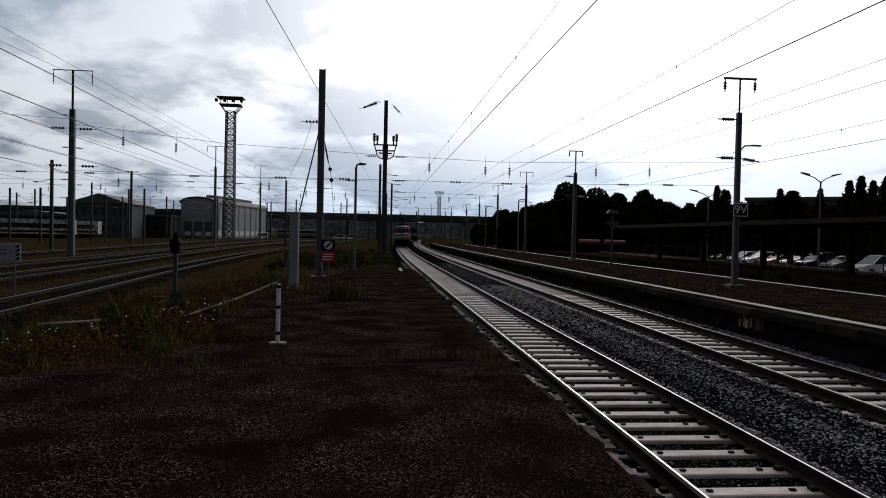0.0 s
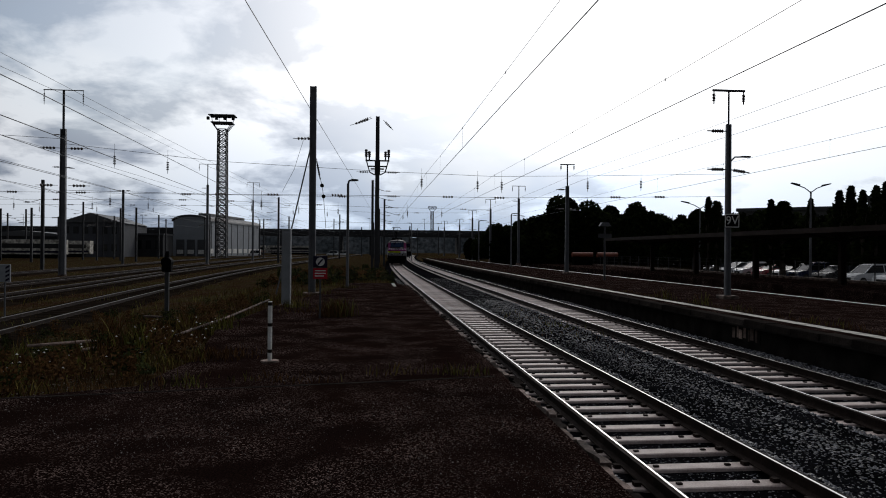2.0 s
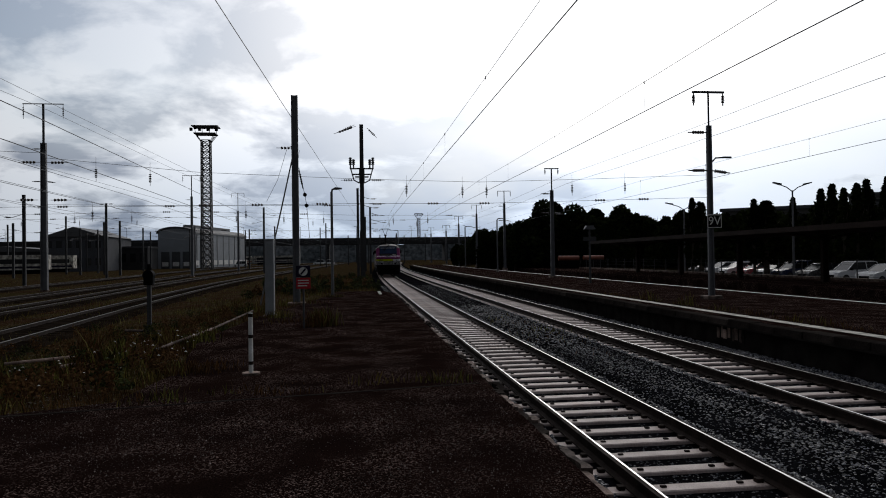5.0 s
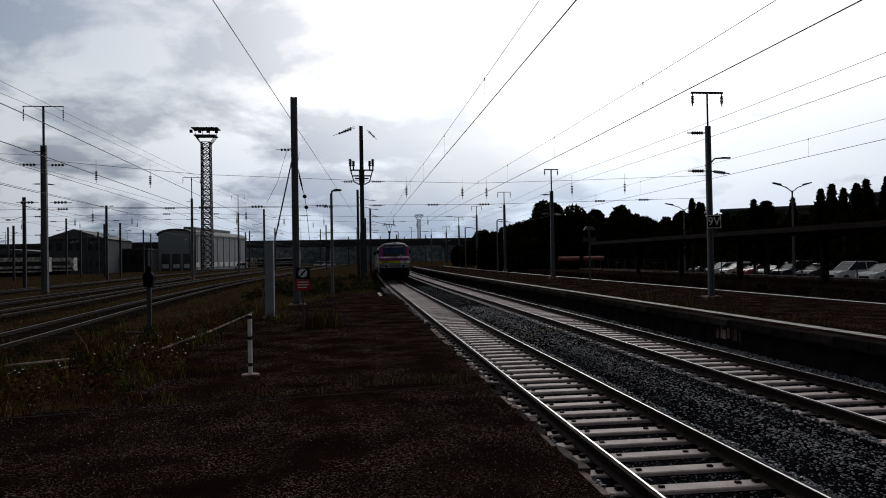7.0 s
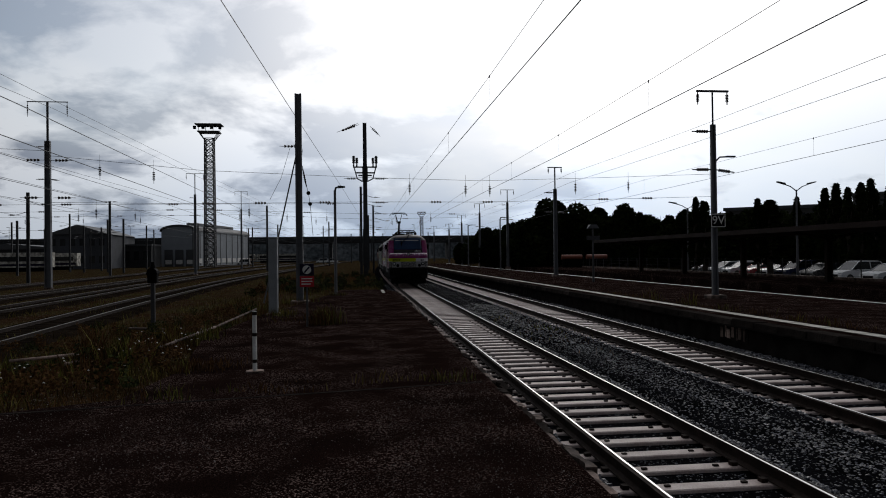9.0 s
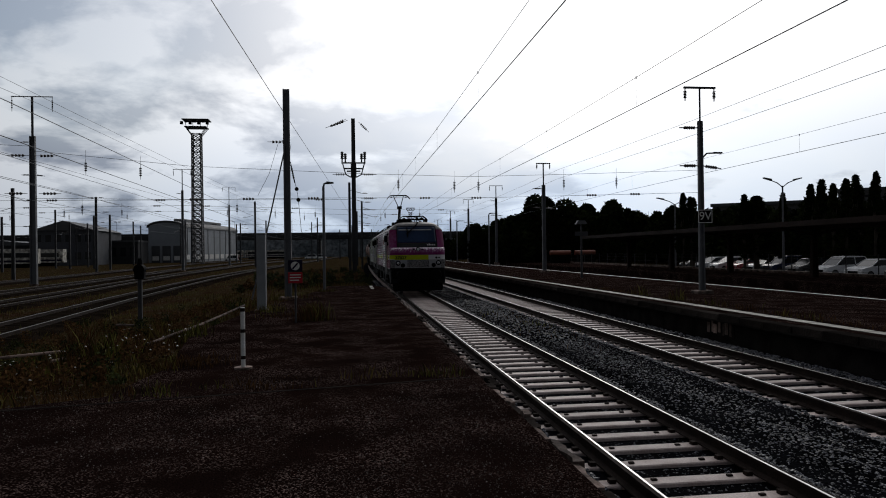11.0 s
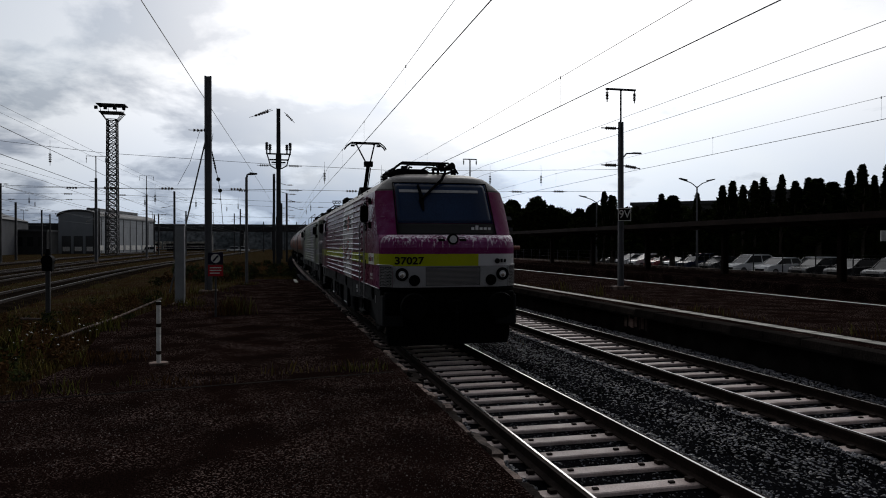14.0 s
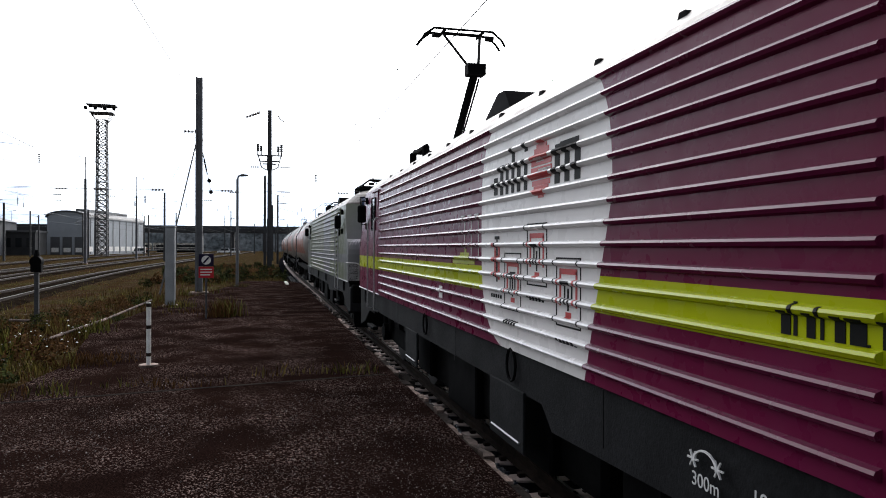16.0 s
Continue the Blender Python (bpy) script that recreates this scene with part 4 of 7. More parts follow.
    wp = B()
    pipe(wp, [(0.10, 1.12, 3.80), (0.02, 1.06, 3.66), (-0.46, 0.80, 3.23)], 0.032)
    flip(part("wiper_arm", wp, M["black"], host, "black windscreen wiper"))
    wb = B()
    prism(wb, [(-0.53, 3.54), (-0.49, 3.55), (-0.42, 3.28), (-0.42, 3.18), (-0.44, 2.97), (-0.47, 2.97), (-0.53, 3.18), (-0.50, 3.28)], "y", 0.0, 0.03)
    for v in wb.verts:
        v.co.y += front_y(v.co.x, v.co.z)[0] - 0.06
    flip(part("wiper_blade", wb, M["black"], host))


def locomotive(paint, purple, label):
    host = thing("electric_locomotive", pose(T1, 60, RAIL), label, "locomotive", "train vehicles")
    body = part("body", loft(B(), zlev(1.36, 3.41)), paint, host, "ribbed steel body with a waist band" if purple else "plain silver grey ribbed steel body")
    part("roof", loft(B(), zlev(3.41, 3.85)), M["loco_roof"], host, "pale dusty roof")
    sk = B()
    for s in (-1, 1):
        x = s * 1.40
        prism(sk, [(0.45, 1.36), (LOCO - 0.45, 1.36), (LOCO - 0.45, 0.55), (LOCO - 1.15, 0.70), (LOCO - 1.9, 1.02), (6.4, 1.02), (6.2, 0.85), (1.9, 1.02), (1.15, 0.70), (0.45, 0.55)], "x", min(x, x - s * 0.03), max(x, x - s * 0.03))
    box(sk, -1.2, 0.6, 1.05, 1.2, LOCO - 0.6, 1.30)
    part("underframe", sk, M["underframe"], host, "dark grey lower skirt")
    for s in (-1, 1):
        ribs(body, paint, s)
        for yd, name, k0 in ((2.70, "cab_door", 1), (LOCO - 2.70, "cab_door", -1)):
            x = s * 1.43
            d = B()
            box(d, min(x - s * 0.02, x + s * 0.006), yd - 0.33, 1.40, max(x - s * 0.02, x + s * 0.006), yd + 0.33, 3.30, 0.004)
            door = part(name, d, paint, host, "narrow cab door")
            w = B()
            yw = yd - k0 * 0.13
            box(w, min(x, x + s * 0.018), yw - 0.20, 2.60, max(x, x + s * 0.018), yw + 0.20, 3.20, 0.004)
            part("window", w, M["window"], door, "dark door window")
            fr = B()
            pipe(fr, [(x + s * 0.02, yw - 0.21, 2.59), (x + s * 0.02, yw + 0.21, 2.59), (x + s * 0.02, yw + 0.21, 3.21), (x + s * 0.02, yw - 0.21, 3.21), (x + s * 0.02, yw - 0.21, 2.59)], 0.012)
            part("window_frame", fr, M["black"], door)
            for k in (-1, 1):
                k = k * (0.36 if k == k0 else 0.48) / 0.44
                h = B()
                xx = x + s * 0.08
                pipe(h, [(x, yd + k * 0.44, 2.80), (x + s * 0.05, yd + k * 0.44, 2.80), (xx, yd + k * 0.44, 2.73), (xx, yd + k * 0.44, 1.08), (x, yd + k * 0.44, 1.04)], 0.018, 8)
                part("grab_rail", h, M["dull_steel"], host, "upright steel grab rail")
            stp = B()
            box(stp, min(x, x + s * 0.1), yd - 0.36, 0.70, max(x, x + s * 0.1), yd + 0.36, 0.76, 0.01)
            box(stp, min(x - s * 0.02, x + s * 0.06), yd - 0.33, 1.0, max(x - s * 0.02, x + s * 0.06), yd + 0.33, 1.05, 0.01)
            part("step", stp, M["black"], host, "boarding step")
            gu = B()
            prism(gu, [(yd - 0.42, 3.325), (yd + 0.42, 3.325), (yd + 0.40, 3.345), (yd - 0.40, 3.345)], "x", min(x - s * 0.04, x + s * 0.02), max(x - s * 0.04, x + s * 0.02))
            part("rain_gutter", gu, paint, host)
        for ym in (1.74, LOCO - 1.74):
            x = s * 1.43
            k0 = 1 if ym < 5 else -1
            mi = B()
            box(mi, min(x + s * 0.05, x + s * 0.22), ym - 0.07, 2.76, max(x + s * 0.05, x + s * 0.22), ym + 0.07, 3.12, 0.03)
            pipe(mi, [(x, ym - k0 * 0.06, 2.72), (x + s * 0.13, ym - k0 * 0.02, 2.72), (x + s * 0.13, ym, 2.80)], 0.013)
            pipe(mi, [(x, ym - k0 * 0.06, 3.20), (x + s * 0.13, ym - k0 * 0.02, 3.20), (x + s * 0.13, ym, 3.08)], 0.013)
            for z in (2.62, 3.14):
                box(mi, min(x - s * 0.01, x + s * 0.05), ym - k0 * 0.06 - 0.022, z, max(x - s * 0.01, x + s * 0.05), ym - k0 * 0.06 + 0.022, z + 0.14, 0.01)
            part("mirror", mi, M["black"], host, "folding black rear-view mirror")
        # lower boxes and small plates along the skirt
        for y, w, z0, z1 in ((5.2, 0.5, 0.42, 1.0), (7.2, 1.1, 0.35, 1.02), (9.4, 1.2, 0.32, 1.02), (11.4, 0.8, 0.42, 1.0)):
            bx = B()
            box(bx, min(s * 0.8, s * 1.22), y - w / 2, z0, max(s * 0.8, s * 1.22), y + w / 2, z1, 0.02)
            part("equipment_box", bx, M["black"], host, "dark underfloor equipment box")
        for y in (1.40, 7.05, 10.45, LOCO - 1.40):
            ring = B()
            c = [(s * 1.425, y + 0.11 * math.cos(a), 1.23 + 0.14 * math.sin(a)) for a in [k * math.pi / 6 for k in range(13)]]
            pipe(ring, c, 0.014, 5)
            part("lifting_eye", ring, M["black"], host)
        for a, b in ((0.46, 3.2), (LOCO - 3.2, LOCO - 0.46)):
            sill = B()
            rod(sill, (s * 1.435, a, 1.37), (s * 1.435, b, 1.37), 0.012, seg=6)
            part("sill_strip", sill, M["dull_steel"], host, "pale sill strip")
    # added black block that closes the lit gap under the floor
    part("transformer", box(B(), -1.12, 5.9, 0.34, 1.12, LOCO - 5.9, 1.06, 0.05), M["black"], host, "black filler block added between the bogies to darken the underside")
    for yc in (3.6, LOCO - 3.6):
        bogie(host, yc)
        # added block inside the bogie, there to keep light out
        part("traction_motor", box(B(), -0.62, yc - 1.9, 0.30, 0.62, yc + 1.9, 1.02, 0.06), M["black"], host)
    wheels = [wheelset(host, y) for y in (2.3, 4.9, LOCO - 4.9, LOCO - 2.3)]
    front_end(host, False, paint, purple)
    front_end(host, True, paint, purple)
    # roof gear
    for k in range(4):
        rg = B()
        box(rg, -0.55, 4.6 + 2.0 * k, 3.86, 0.55, 5.9 + 2.0 * k, 3.98, 0.03)
        part("roof_box", rg, M["loco_roof"], host, "low box on the roof")
    bus = B()
    pipe(bus, [(0.6, 4.2, 4.0), (0.6, 12.5, 4.0)], 0.02)
    for k in range(8):
        y = 4.4 + 1.12 * k
        rod(bus, (0.6, y, 3.8), (0.6, y, 4.0), 0.05, seg=8)
    part("roof_busbar", bus, M["black"], host, "busbar on insulators")
    for y in [3.6 + 1.05 * k for k in range(11)]:
        pr = B()
        prism(pr, [(y, 3.53), (y + 0.12, 3.53), (y + 0.09, 3.585), (y + 0.03, 3.585)], "x", -1.255, -1.19)
        part("roof_lug", pr, M["black"], host)
        pr = B()
        prism(pr, [(y, 3.53), (y + 0.12, 3.53), (y + 0.09, 3.585), (y + 0.03, 3.585)], "x", 1.19, 1.255)
        part("roof_lug", pr, M["black"], host)
    part("roof_cowl", prism(B(), [(8.95, 3.83), (10.1, 3.83), (9.45, 4.14), (9.2, 4.13)], "x", -0.75, -0.25), M["black"], host, "dark sloping cowl on the roof")
    fan = B()
    box(fan, -0.85, 1.65, 3.72, -0.25, 2.6, 3.86, 0.02)
    prism(fan, [(-1.0, 3.86), (-0.12, 3.86), (-0.22, 3.93), (-0.85, 3.93)], "y", 1.6, 2.9)
    part("roof_unit", fan, M["black"], host, "dark air conditioning unit")
    horn = B()
    for x in (-0.03, 0.08, 0.24):
        box(horn, x - 0.02, 1.62, 3.74, x + 0.02, 1.70, 3.94, 0.006)
    box(horn, -0.06, 1.60, 3.92, 0.28, 1.72, 3.96, 0.01)
    part("horn", rod(B(), (0.10, 1.75, 3.98), (0.10, 1.45, 3.98), 0.035, 0.085, seg=14), M["black"], host, "trumpet horn")
    part("horn", rod(B(), (0.16, 1.75, 3.92), (0.36, 1.42, 4.00), 0.022, 0.085, seg=14), M["black"], host, "trumpet horn")
    part("horn_bracket", horn, M["black"], host)
    pantograph(host, 3.4, False)
    pantograph(host, LOCO - 3.6, True) if purple else pantograph(host, LOCO - 3.6, False)
    if purple:
        number = writing("37027", 0.20, pose(0, 0, 0), body, M["letter_dark"], "number", 0.006)
        for v in number.data.vertices:
            x, z = -0.89 + v.co.x * 1.14, 1.935 + v.co.y
            v.co = (x, front_y(x, z)[0] - 0.016 - v.co.z, z)
        writing("1", 0.22, pose(-1.434, 0.93, 1.12, 90, 0, -90), host, M["letter_white"], "number")
        writing("300m", 0.10, pose(-1.434, 4.22, 1.10, 90, 0, -90), host, M["letter_white"], "marking")
        writing("19.52 m", 0.11, pose(-1.434, 3.70, 1.15, 90, 0, -90), host, M["letter_white"], "marking")
        pl = B()
        box(pl, -1.44, 1.14, 1.838, -1.43, 1.97, 2.072, 0.002)
        plate = part("name_field", pl, M["white"], host, "white name field with a dark and red mark")
        lb = B()
        for i, (a, w, h) in enumerate(((0.95, 0.02, 0.09), (1.0, 0.055, 0.02), (1.05, 0.02, 0.09), (1.10, 0.022, 0.15), (1.16, 0.03, 0.07), (1.22, 0.022, 0.1), (1.42, 0.02, 0.09), (1.48, 0.02, 0.09), (1.54, 0.02, 0.09))):
            for k in ((0, 1) if w > 0.1 else (0,)):
                box(lb, -1.445, 1.92 - (a - 0.92) - w / 2, 1.905, -1.441, 1.92 - (a - 0.92) + w / 2, 1.905 + h)
        part("mark", lb, M["letter_dark"], plate)
        rb = B()
        rod(rb, (-1.441, 1.55, 1.955), (-1.446, 1.55, 1.955), 0.055, seg=16)
        part("mark", rb, M["logo_red"], plate)
        # two short lines of small white lettering bars, and the door's lock recess
        for z, h, gap, n in ((1.59, 0.055, 0.066, 6), (1.515, 0.035, 0.040, 10)):
            for k in range(n):
                w = gap * (0.72 if k % 3 else 0.5)
                part("marking", box(B(), -1.4375, 1.75 - k * gap - w, z, -1.4335, 1.75 - k * gap, z + h), M["letter_white"], host)
        part("lock_recess", box(B(), -1.448, 2.40, 1.70, -1.441, 2.52, 1.92, 0.002), M["black"], host, "dark lock recess in the door")
        part("lock_plate", box(B(), -1.447, 2.42, 2.02, -1.441, 3.00, 2.035, 0.001), M["letter_dark"], host)
        part("cab_seam", box(B(), -1.4335, 0.556, 1.40, -1.4295, 0.564, 2.455), M["letter_dark"], body)
        part("nose_seam", box(B(), -1.4335, 0.50, 2.455, -1.4285, 0.98, 2.468), M["letter_dark"], body)
        # marks on the pale field: heavy dark strokes, a red round, small pictograms
        def mark(bars, material, name, label=""):
            bm = B()
            for y0, y1, z0, z1 in bars:
                painted(bm, y0, y1, z0, z1)
            part(name, bm, material, body, label)
        for bar in ((7.42, 7.52, 2.74, 2.90), (7.26, 7.34, 2.73, 3.0), (7.12, 7.19, 2.73, 3.0), (6.97, 7.04, 2.73, 3.13), (6.82, 6.90, 2.73, 2.98), (6.66, 6.73, 2.73, 2.99), (6.66, 6.73, 3.05, 3.12), (6.00, 6.09, 2.73, 3.02), (5.83, 5.91, 2.73, 2.99), (5.65, 5.74, 2.73, 2.99), (5.68, 6.0, 2.96, 3.03)):
            mark([bar], M["letter_dark"], "mark")
        mark([(6.36 - 0.21 * math.cos(a), 6.36 + 0.21 * math.cos(a), 2.87 + 0.21 * math.sin(a) - 0.021, 2.87 + 0.21 * math.sin(a) + 0.021) for a in [math.radians(-75 + 15 * k) for k in range(11)]], M["logo_red"], "mark", "red round mark")
        mark([(6.16, 6.42, 2.84, 2.875), (6.30, 6.46, 2.93, 2.96)], M["letter_white"], "mark")
        # four pictograms, three of them framed
        for y, z, framed in ((7.44, 2.16, False), (7.0, 1.96, True), (6.44, 2.20, True), (5.84, 1.935, True)):
            if framed:
                w, h = 0.21, 0.25
                mark([(y - w, y - w + 0.012, z - h, z + h), (y + w - 0.012, y + w, z - h, z + h), (y - w, y + w, z + h - 0.012, z + h), (y - w, y + w, z - h, z - h + 0.012)], M["letter_dark"], "pictogram_frame")
                mark([(y - 0.15, y + 0.15, z + 0.13, z + 0.17), (y - 0.15, y - 0.125, z - 0.1, z + 0.15), (y + 0.125, y + 0.15, z - 0.1, z + 0.15), (y - 0.05, y + 0.04, z - 0.18, z - 0.14)], M["logo_red"], "pictogram")
                mark([(y - 0.07, y - 0.05, z - 0.08, z + 0.08), (y + 0.05, y + 0.07, z - 0.08, z + 0.08), (y - 0.07, y + 0.07, z + 0.06, z + 0.085), (y - 0.012, y + 0.012, z - 0.13, z + 0.03)], M["letter_dark"], "pictogram")
            else:
                mark([(y - 0.09, y - 0.05, z - 0.2, z + 0.1), (y + 0.02, y + 0.06, z - 0.16, z + 0.14), (y - 0.08, y + 0.06, z - 0.02, z + 0.02)], M["logo_red"], "pictogram")
                mark([(y - 0.03, y + 0.0, z - 0.22, z + 0.17), (y - 0.08, y + 0.05, z + 0.17, z + 0.20)], M["letter_dark"], "pictogram")
            for k in range(5):
                mark([(y - 0.15 + 0.065 * k, y - 0.11 + 0.065 * k, z - 0.37, z - 0.335)], M["underframe"], "caption_bar")
        for k, (w, up) in enumerate(((0.055, 0), (0.02, 0.04), (0.045, 0), (0.018, 0.03), (0.05, 0), (0.075, 0), (0.018, -0.09), (0.045, 0), (0.05, 0))):
            mark([(3.70 - k * 0.072 - w, 3.70 - k * 0.072, 1.90, 2.0 + up)], M["letter_dark"], "marking", "dark painted lettering bar")
        # lime chevron and thin outlined strokes aft of the pale field, small pale plate
        for k in range(4):
            mark([(8.15 + 0.10 * k, 9.0 - 0.16 * k, 2.08 + 0.04 * k, 2.121 + 0.04 * k)], M["lime"], "chevron")
        for y in (8.0, 8.25, 8.5):
            mark([(y, y + 0.02, 2.15, 2.6), (y, y + 0.16, 2.58, 2.60)], M["letter_white"], "outline_stroke")
        mark([(9.49, 9.65, 1.64, 1.79)], M["letter_white"], "pale_plate")
        # towing sign: an arc over the length marking, skirt joints and hatches
        ar = B()
        pipe(ar, [(-1.435, 4.22 + 0.09 * math.cos(a), 1.19 + 0.07 * math.sin(a)) for a in [math.pi * k / 8 for k in range(9)]], 0.007, 4)
        part("towing_sign", ar, M["letter_white"], host)
        for y in (4.12, 4.32):
            st_ = B()
            for a in (0, 60, 120):
                c_, d_ = 0.045 * math.cos(radians(a)), 0.045 * math.sin(radians(a))
                rod(st_, (-1.435, y - c_, 1.20 - d_), (-1.435, y + c_, 1.20 + d_), 0.006, seg=4)
            part("towing_sign", st_, M["letter_white"], host)
        for y in (5.3, 8.9, 12.4):
            part("skirt_joint", box(B(), -1.4345, y - 0.008, 0.98, -1.4295, y + 0.008, 1.355), M["letter_dark"], host)
        for y0, y1, z0 in ((6.75, 7.65, 0.52), (11.0, 11.8, 0.55)):
            hatch = part("skirt_hatch", box(B(), -1.425, y0, z0, -1.40, y1, 1.04, 0.006), M["underframe"], host, "dark grey hatch under the skirt")
            part("hatch_rail", rod(B(), (-1.432, y0 + 0.08, z0 + 0.08), (-1.432, y1 - 0.08, z0 + 0.08), 0.010, seg=6), M["dull_steel"], hatch)
        rl = B()
        rod(rl, (0.93, -0.012, 1.93), (0.93, -0.020, 1.93), 0.055, seg=16)
        part("mark", rl, M["letter_dark"], host, "small dark round mark on the pale field")
        for k in range(2):
            part("mark", box(B(), 1.01 + 0.07 * k, 0.0, 1.90, 1.05 + 0.07 * k, 0.03, 1.97), M["letter_dark"], host)
        apron = B()
        for k in range(5):
            box(apron, 0.50 + 0.09 * k, 0.395, 2.57, 0.56 + 0.09 * k, 0.41, 2.62 + (0.04 if k == 1 else 0))
        part("marking", apron, M["letter_white"], host)
    return host, wheels


def tank_wagon():
    host = thing("tank_wagon", pose(T1, 90, RAIL), "grey tank wagon with a faded orange band", "tank wagon", "train vehicles")
    bm = B()
    seg = 28
    prof = [(0.9, 0.02), (0.95, 0.6), (1.15, 1.1), (1.45, 1.38), (1.9, 1.48), (14.3, 1.48), (14.75, 1.38), (15.05, 1.1), (15.25, 0.6), (15.3, 0.02)]
    rings = [[bm.verts.new((r * math.cos(2 * math.pi * i / seg), y, 2.55 + r * math.sin(2 * math.pi * i / seg))) for i in range(seg)] for y, r in prof]
    for a, b in zip(rings, rings[1:]):
        for i in range(seg):
            bm.faces.new((a[i], a[(i + 1) % seg], b[(i + 1) % seg], b[i]))
    tank = part("tank", bm, M["tank"], host, "long grey cylindrical tank", True)
    for y in (3.5, 8.1, 12.7):
        bb = B()
        rod(bb, (0, y - 0.1, 2.55), (0, y + 0.1, 2.55), 1.50, seg=28)
        part("tank_hoop", bb, M["tank"], tank)
    ob = B()
    for k in range(29):
        a0, a1 = math.pi * (0.86 + 0.28 * k / 29), math.pi * (0.86 + 0.28 * (k + 1) / 29)
        vs = [ob.verts.new((1.492 * math.cos(a), y, 2.55 + 1.492 * math.sin(a))) for a in (a0, a1) for y in (1.9, 14.3)]
        ob.faces.new((vs[0], vs[1], vs[3], vs[2]))
    part("orange_band", ob, M["tank_band"], tank, "faded orange stripe along the tank")
    fr = B()
    for s in (-1, 1):
        box(fr, s * 1.0 - 0.08, 0.0, 0.95, s * 1.0 + 0.08, 16.2, 1.2)
        for y in (0.2, 16.0):
            box(fr, -1.3, y - 0.15, 0.9, 1.3, y + 0.15, 1.2)
        for y in (2.2, 14.0):
            prism(fr, [(s * 0.2, 1.2), (s * 1.2, 1.2), (s * 1.1, 1.7), (s * 0.8, 1.35)], "y", y - 0.3, y + 0.3)
    part("frame", fr, M["black"], host, "black steel underframe")
    wk = B()
    box(wk, -0.35, 3.0, 4.03, 0.35, 13.2, 4.08)
    rod(wk, (0, 8.1, 4.0), (0, 8.1, 4.35), 0.28, seg=16)
    for y in (3.0, 8.0, 13.2):
        pipe(wk, [(-0.4, y, 4.05), (-0.4, y, 4.6)], 0.02)
    pipe(wk, [(-0.4, 3.0, 4.6), (-0.4, 13.2, 4.6)], 0.02)
    part("walkway", wk, M["steel_dark"], host, "walkway and hatch on the tank")
    ld = B()
    for s in (-0.2, 0.2):
        pipe(ld, [(-1.55, 8.1 + s, 1.0), (-1.55, 8.1 + s, 2.9), (-0.9, 8.1 + s, 4.0)], 0.018)
    for k in range(7):
        rod(ld, (-1.55, 7.9, 1.1 + 0.27 * k), (-1.55, 8.3, 1.1 + 0.27 * k), 0.014)
    part("ladder", ld, M["steel_dark"], host, "ladder up the tank side")
    for y in (-0.35, 16.2):
        for s in (-1, 1):
            bf = B()
            rod(bf, (s * 0.875, y, 1.06), (s * 0.875, y + 0.35, 1.06), 0.14, seg=10)
            part("buffer", bf, M["black"], host)
    for yc in (2.3, 13.9):
        bogie(host, yc)
        for d in (-0.9, 0.9):
            wheelset(host, yc + d, 0.46)
    return host


loco_a, wheels_a = locomotive(M["purple"], True, "purple electric locomotive with lime band and faded scratched paint")
loco_b, wheels_b = locomotive(M["silver"], False, "silver grey electric locomotive with ribbed sides coupled behind")
wagon_one = tank_wagon()
wagons = [wagon_one] + [copy_thing(wagon_one, pose(T1, 120, RAIL)) for _ in range(3)]


# ---- masts, wires and signals ----
def insulator(bm, a, b, r=0.075, n=5):
    a, b = Vector(a), Vector(b)
    rod(bm, a, b, 0.022, seg=6)
    for k in range(n):
        p, q = a.lerp(b, 0.2 + 0.6 * (k + 0.15) / n), a.lerp(b, 0.2 + 0.6 * (k + 0.75) / n)
        rod(bm, p, q, r, r * 0.6, seg=8)


def h_beam(bm, x, y, z0, z1, w0, w1=None):
    """A tapering pair of channels with a web, as on old line masts."""
    w1 = w1 or w0
    for s in (-1, 1):
        va = [bm.verts.new((x + s * w0 + dx, y + dy, z0)) for dx, dy in ((-.03, -w0 * .8), (.03, -w0 * .8), (.03, w0 * .8), (-.03, w0 * .8))]
        vb = [bm.verts.new((x + s * w1 + dx, y + dy, z1)) for dx, dy in ((-.03, -w1 * .8), (.03, -w1 * .8), (.03, w1 * .8), (-.03, w1 * .8))]
        for i in range(4):
            bm.faces.new((va[i], va[(i + 1) % 4], vb[(i + 1) % 4], vb[i]))
        bm.faces.new(vb)
    va = [bm.verts.new((x + dx, y + dy, z0)) for dx, dy in ((-w0, -.012), (w0, -.012), (w0, .012), (-w0, .012))]
    vb = [bm.verts.new((x + dx, y + dy, z1)) for dx, dy in ((-w1, -.012), (w1, -.012), (w1, .012), (-w1, .012))]
    for i in range(4):
        bm.faces.new((va[i], va[(i + 1) % 4], vb[(i + 1) % 4], vb[i]))
    return bm


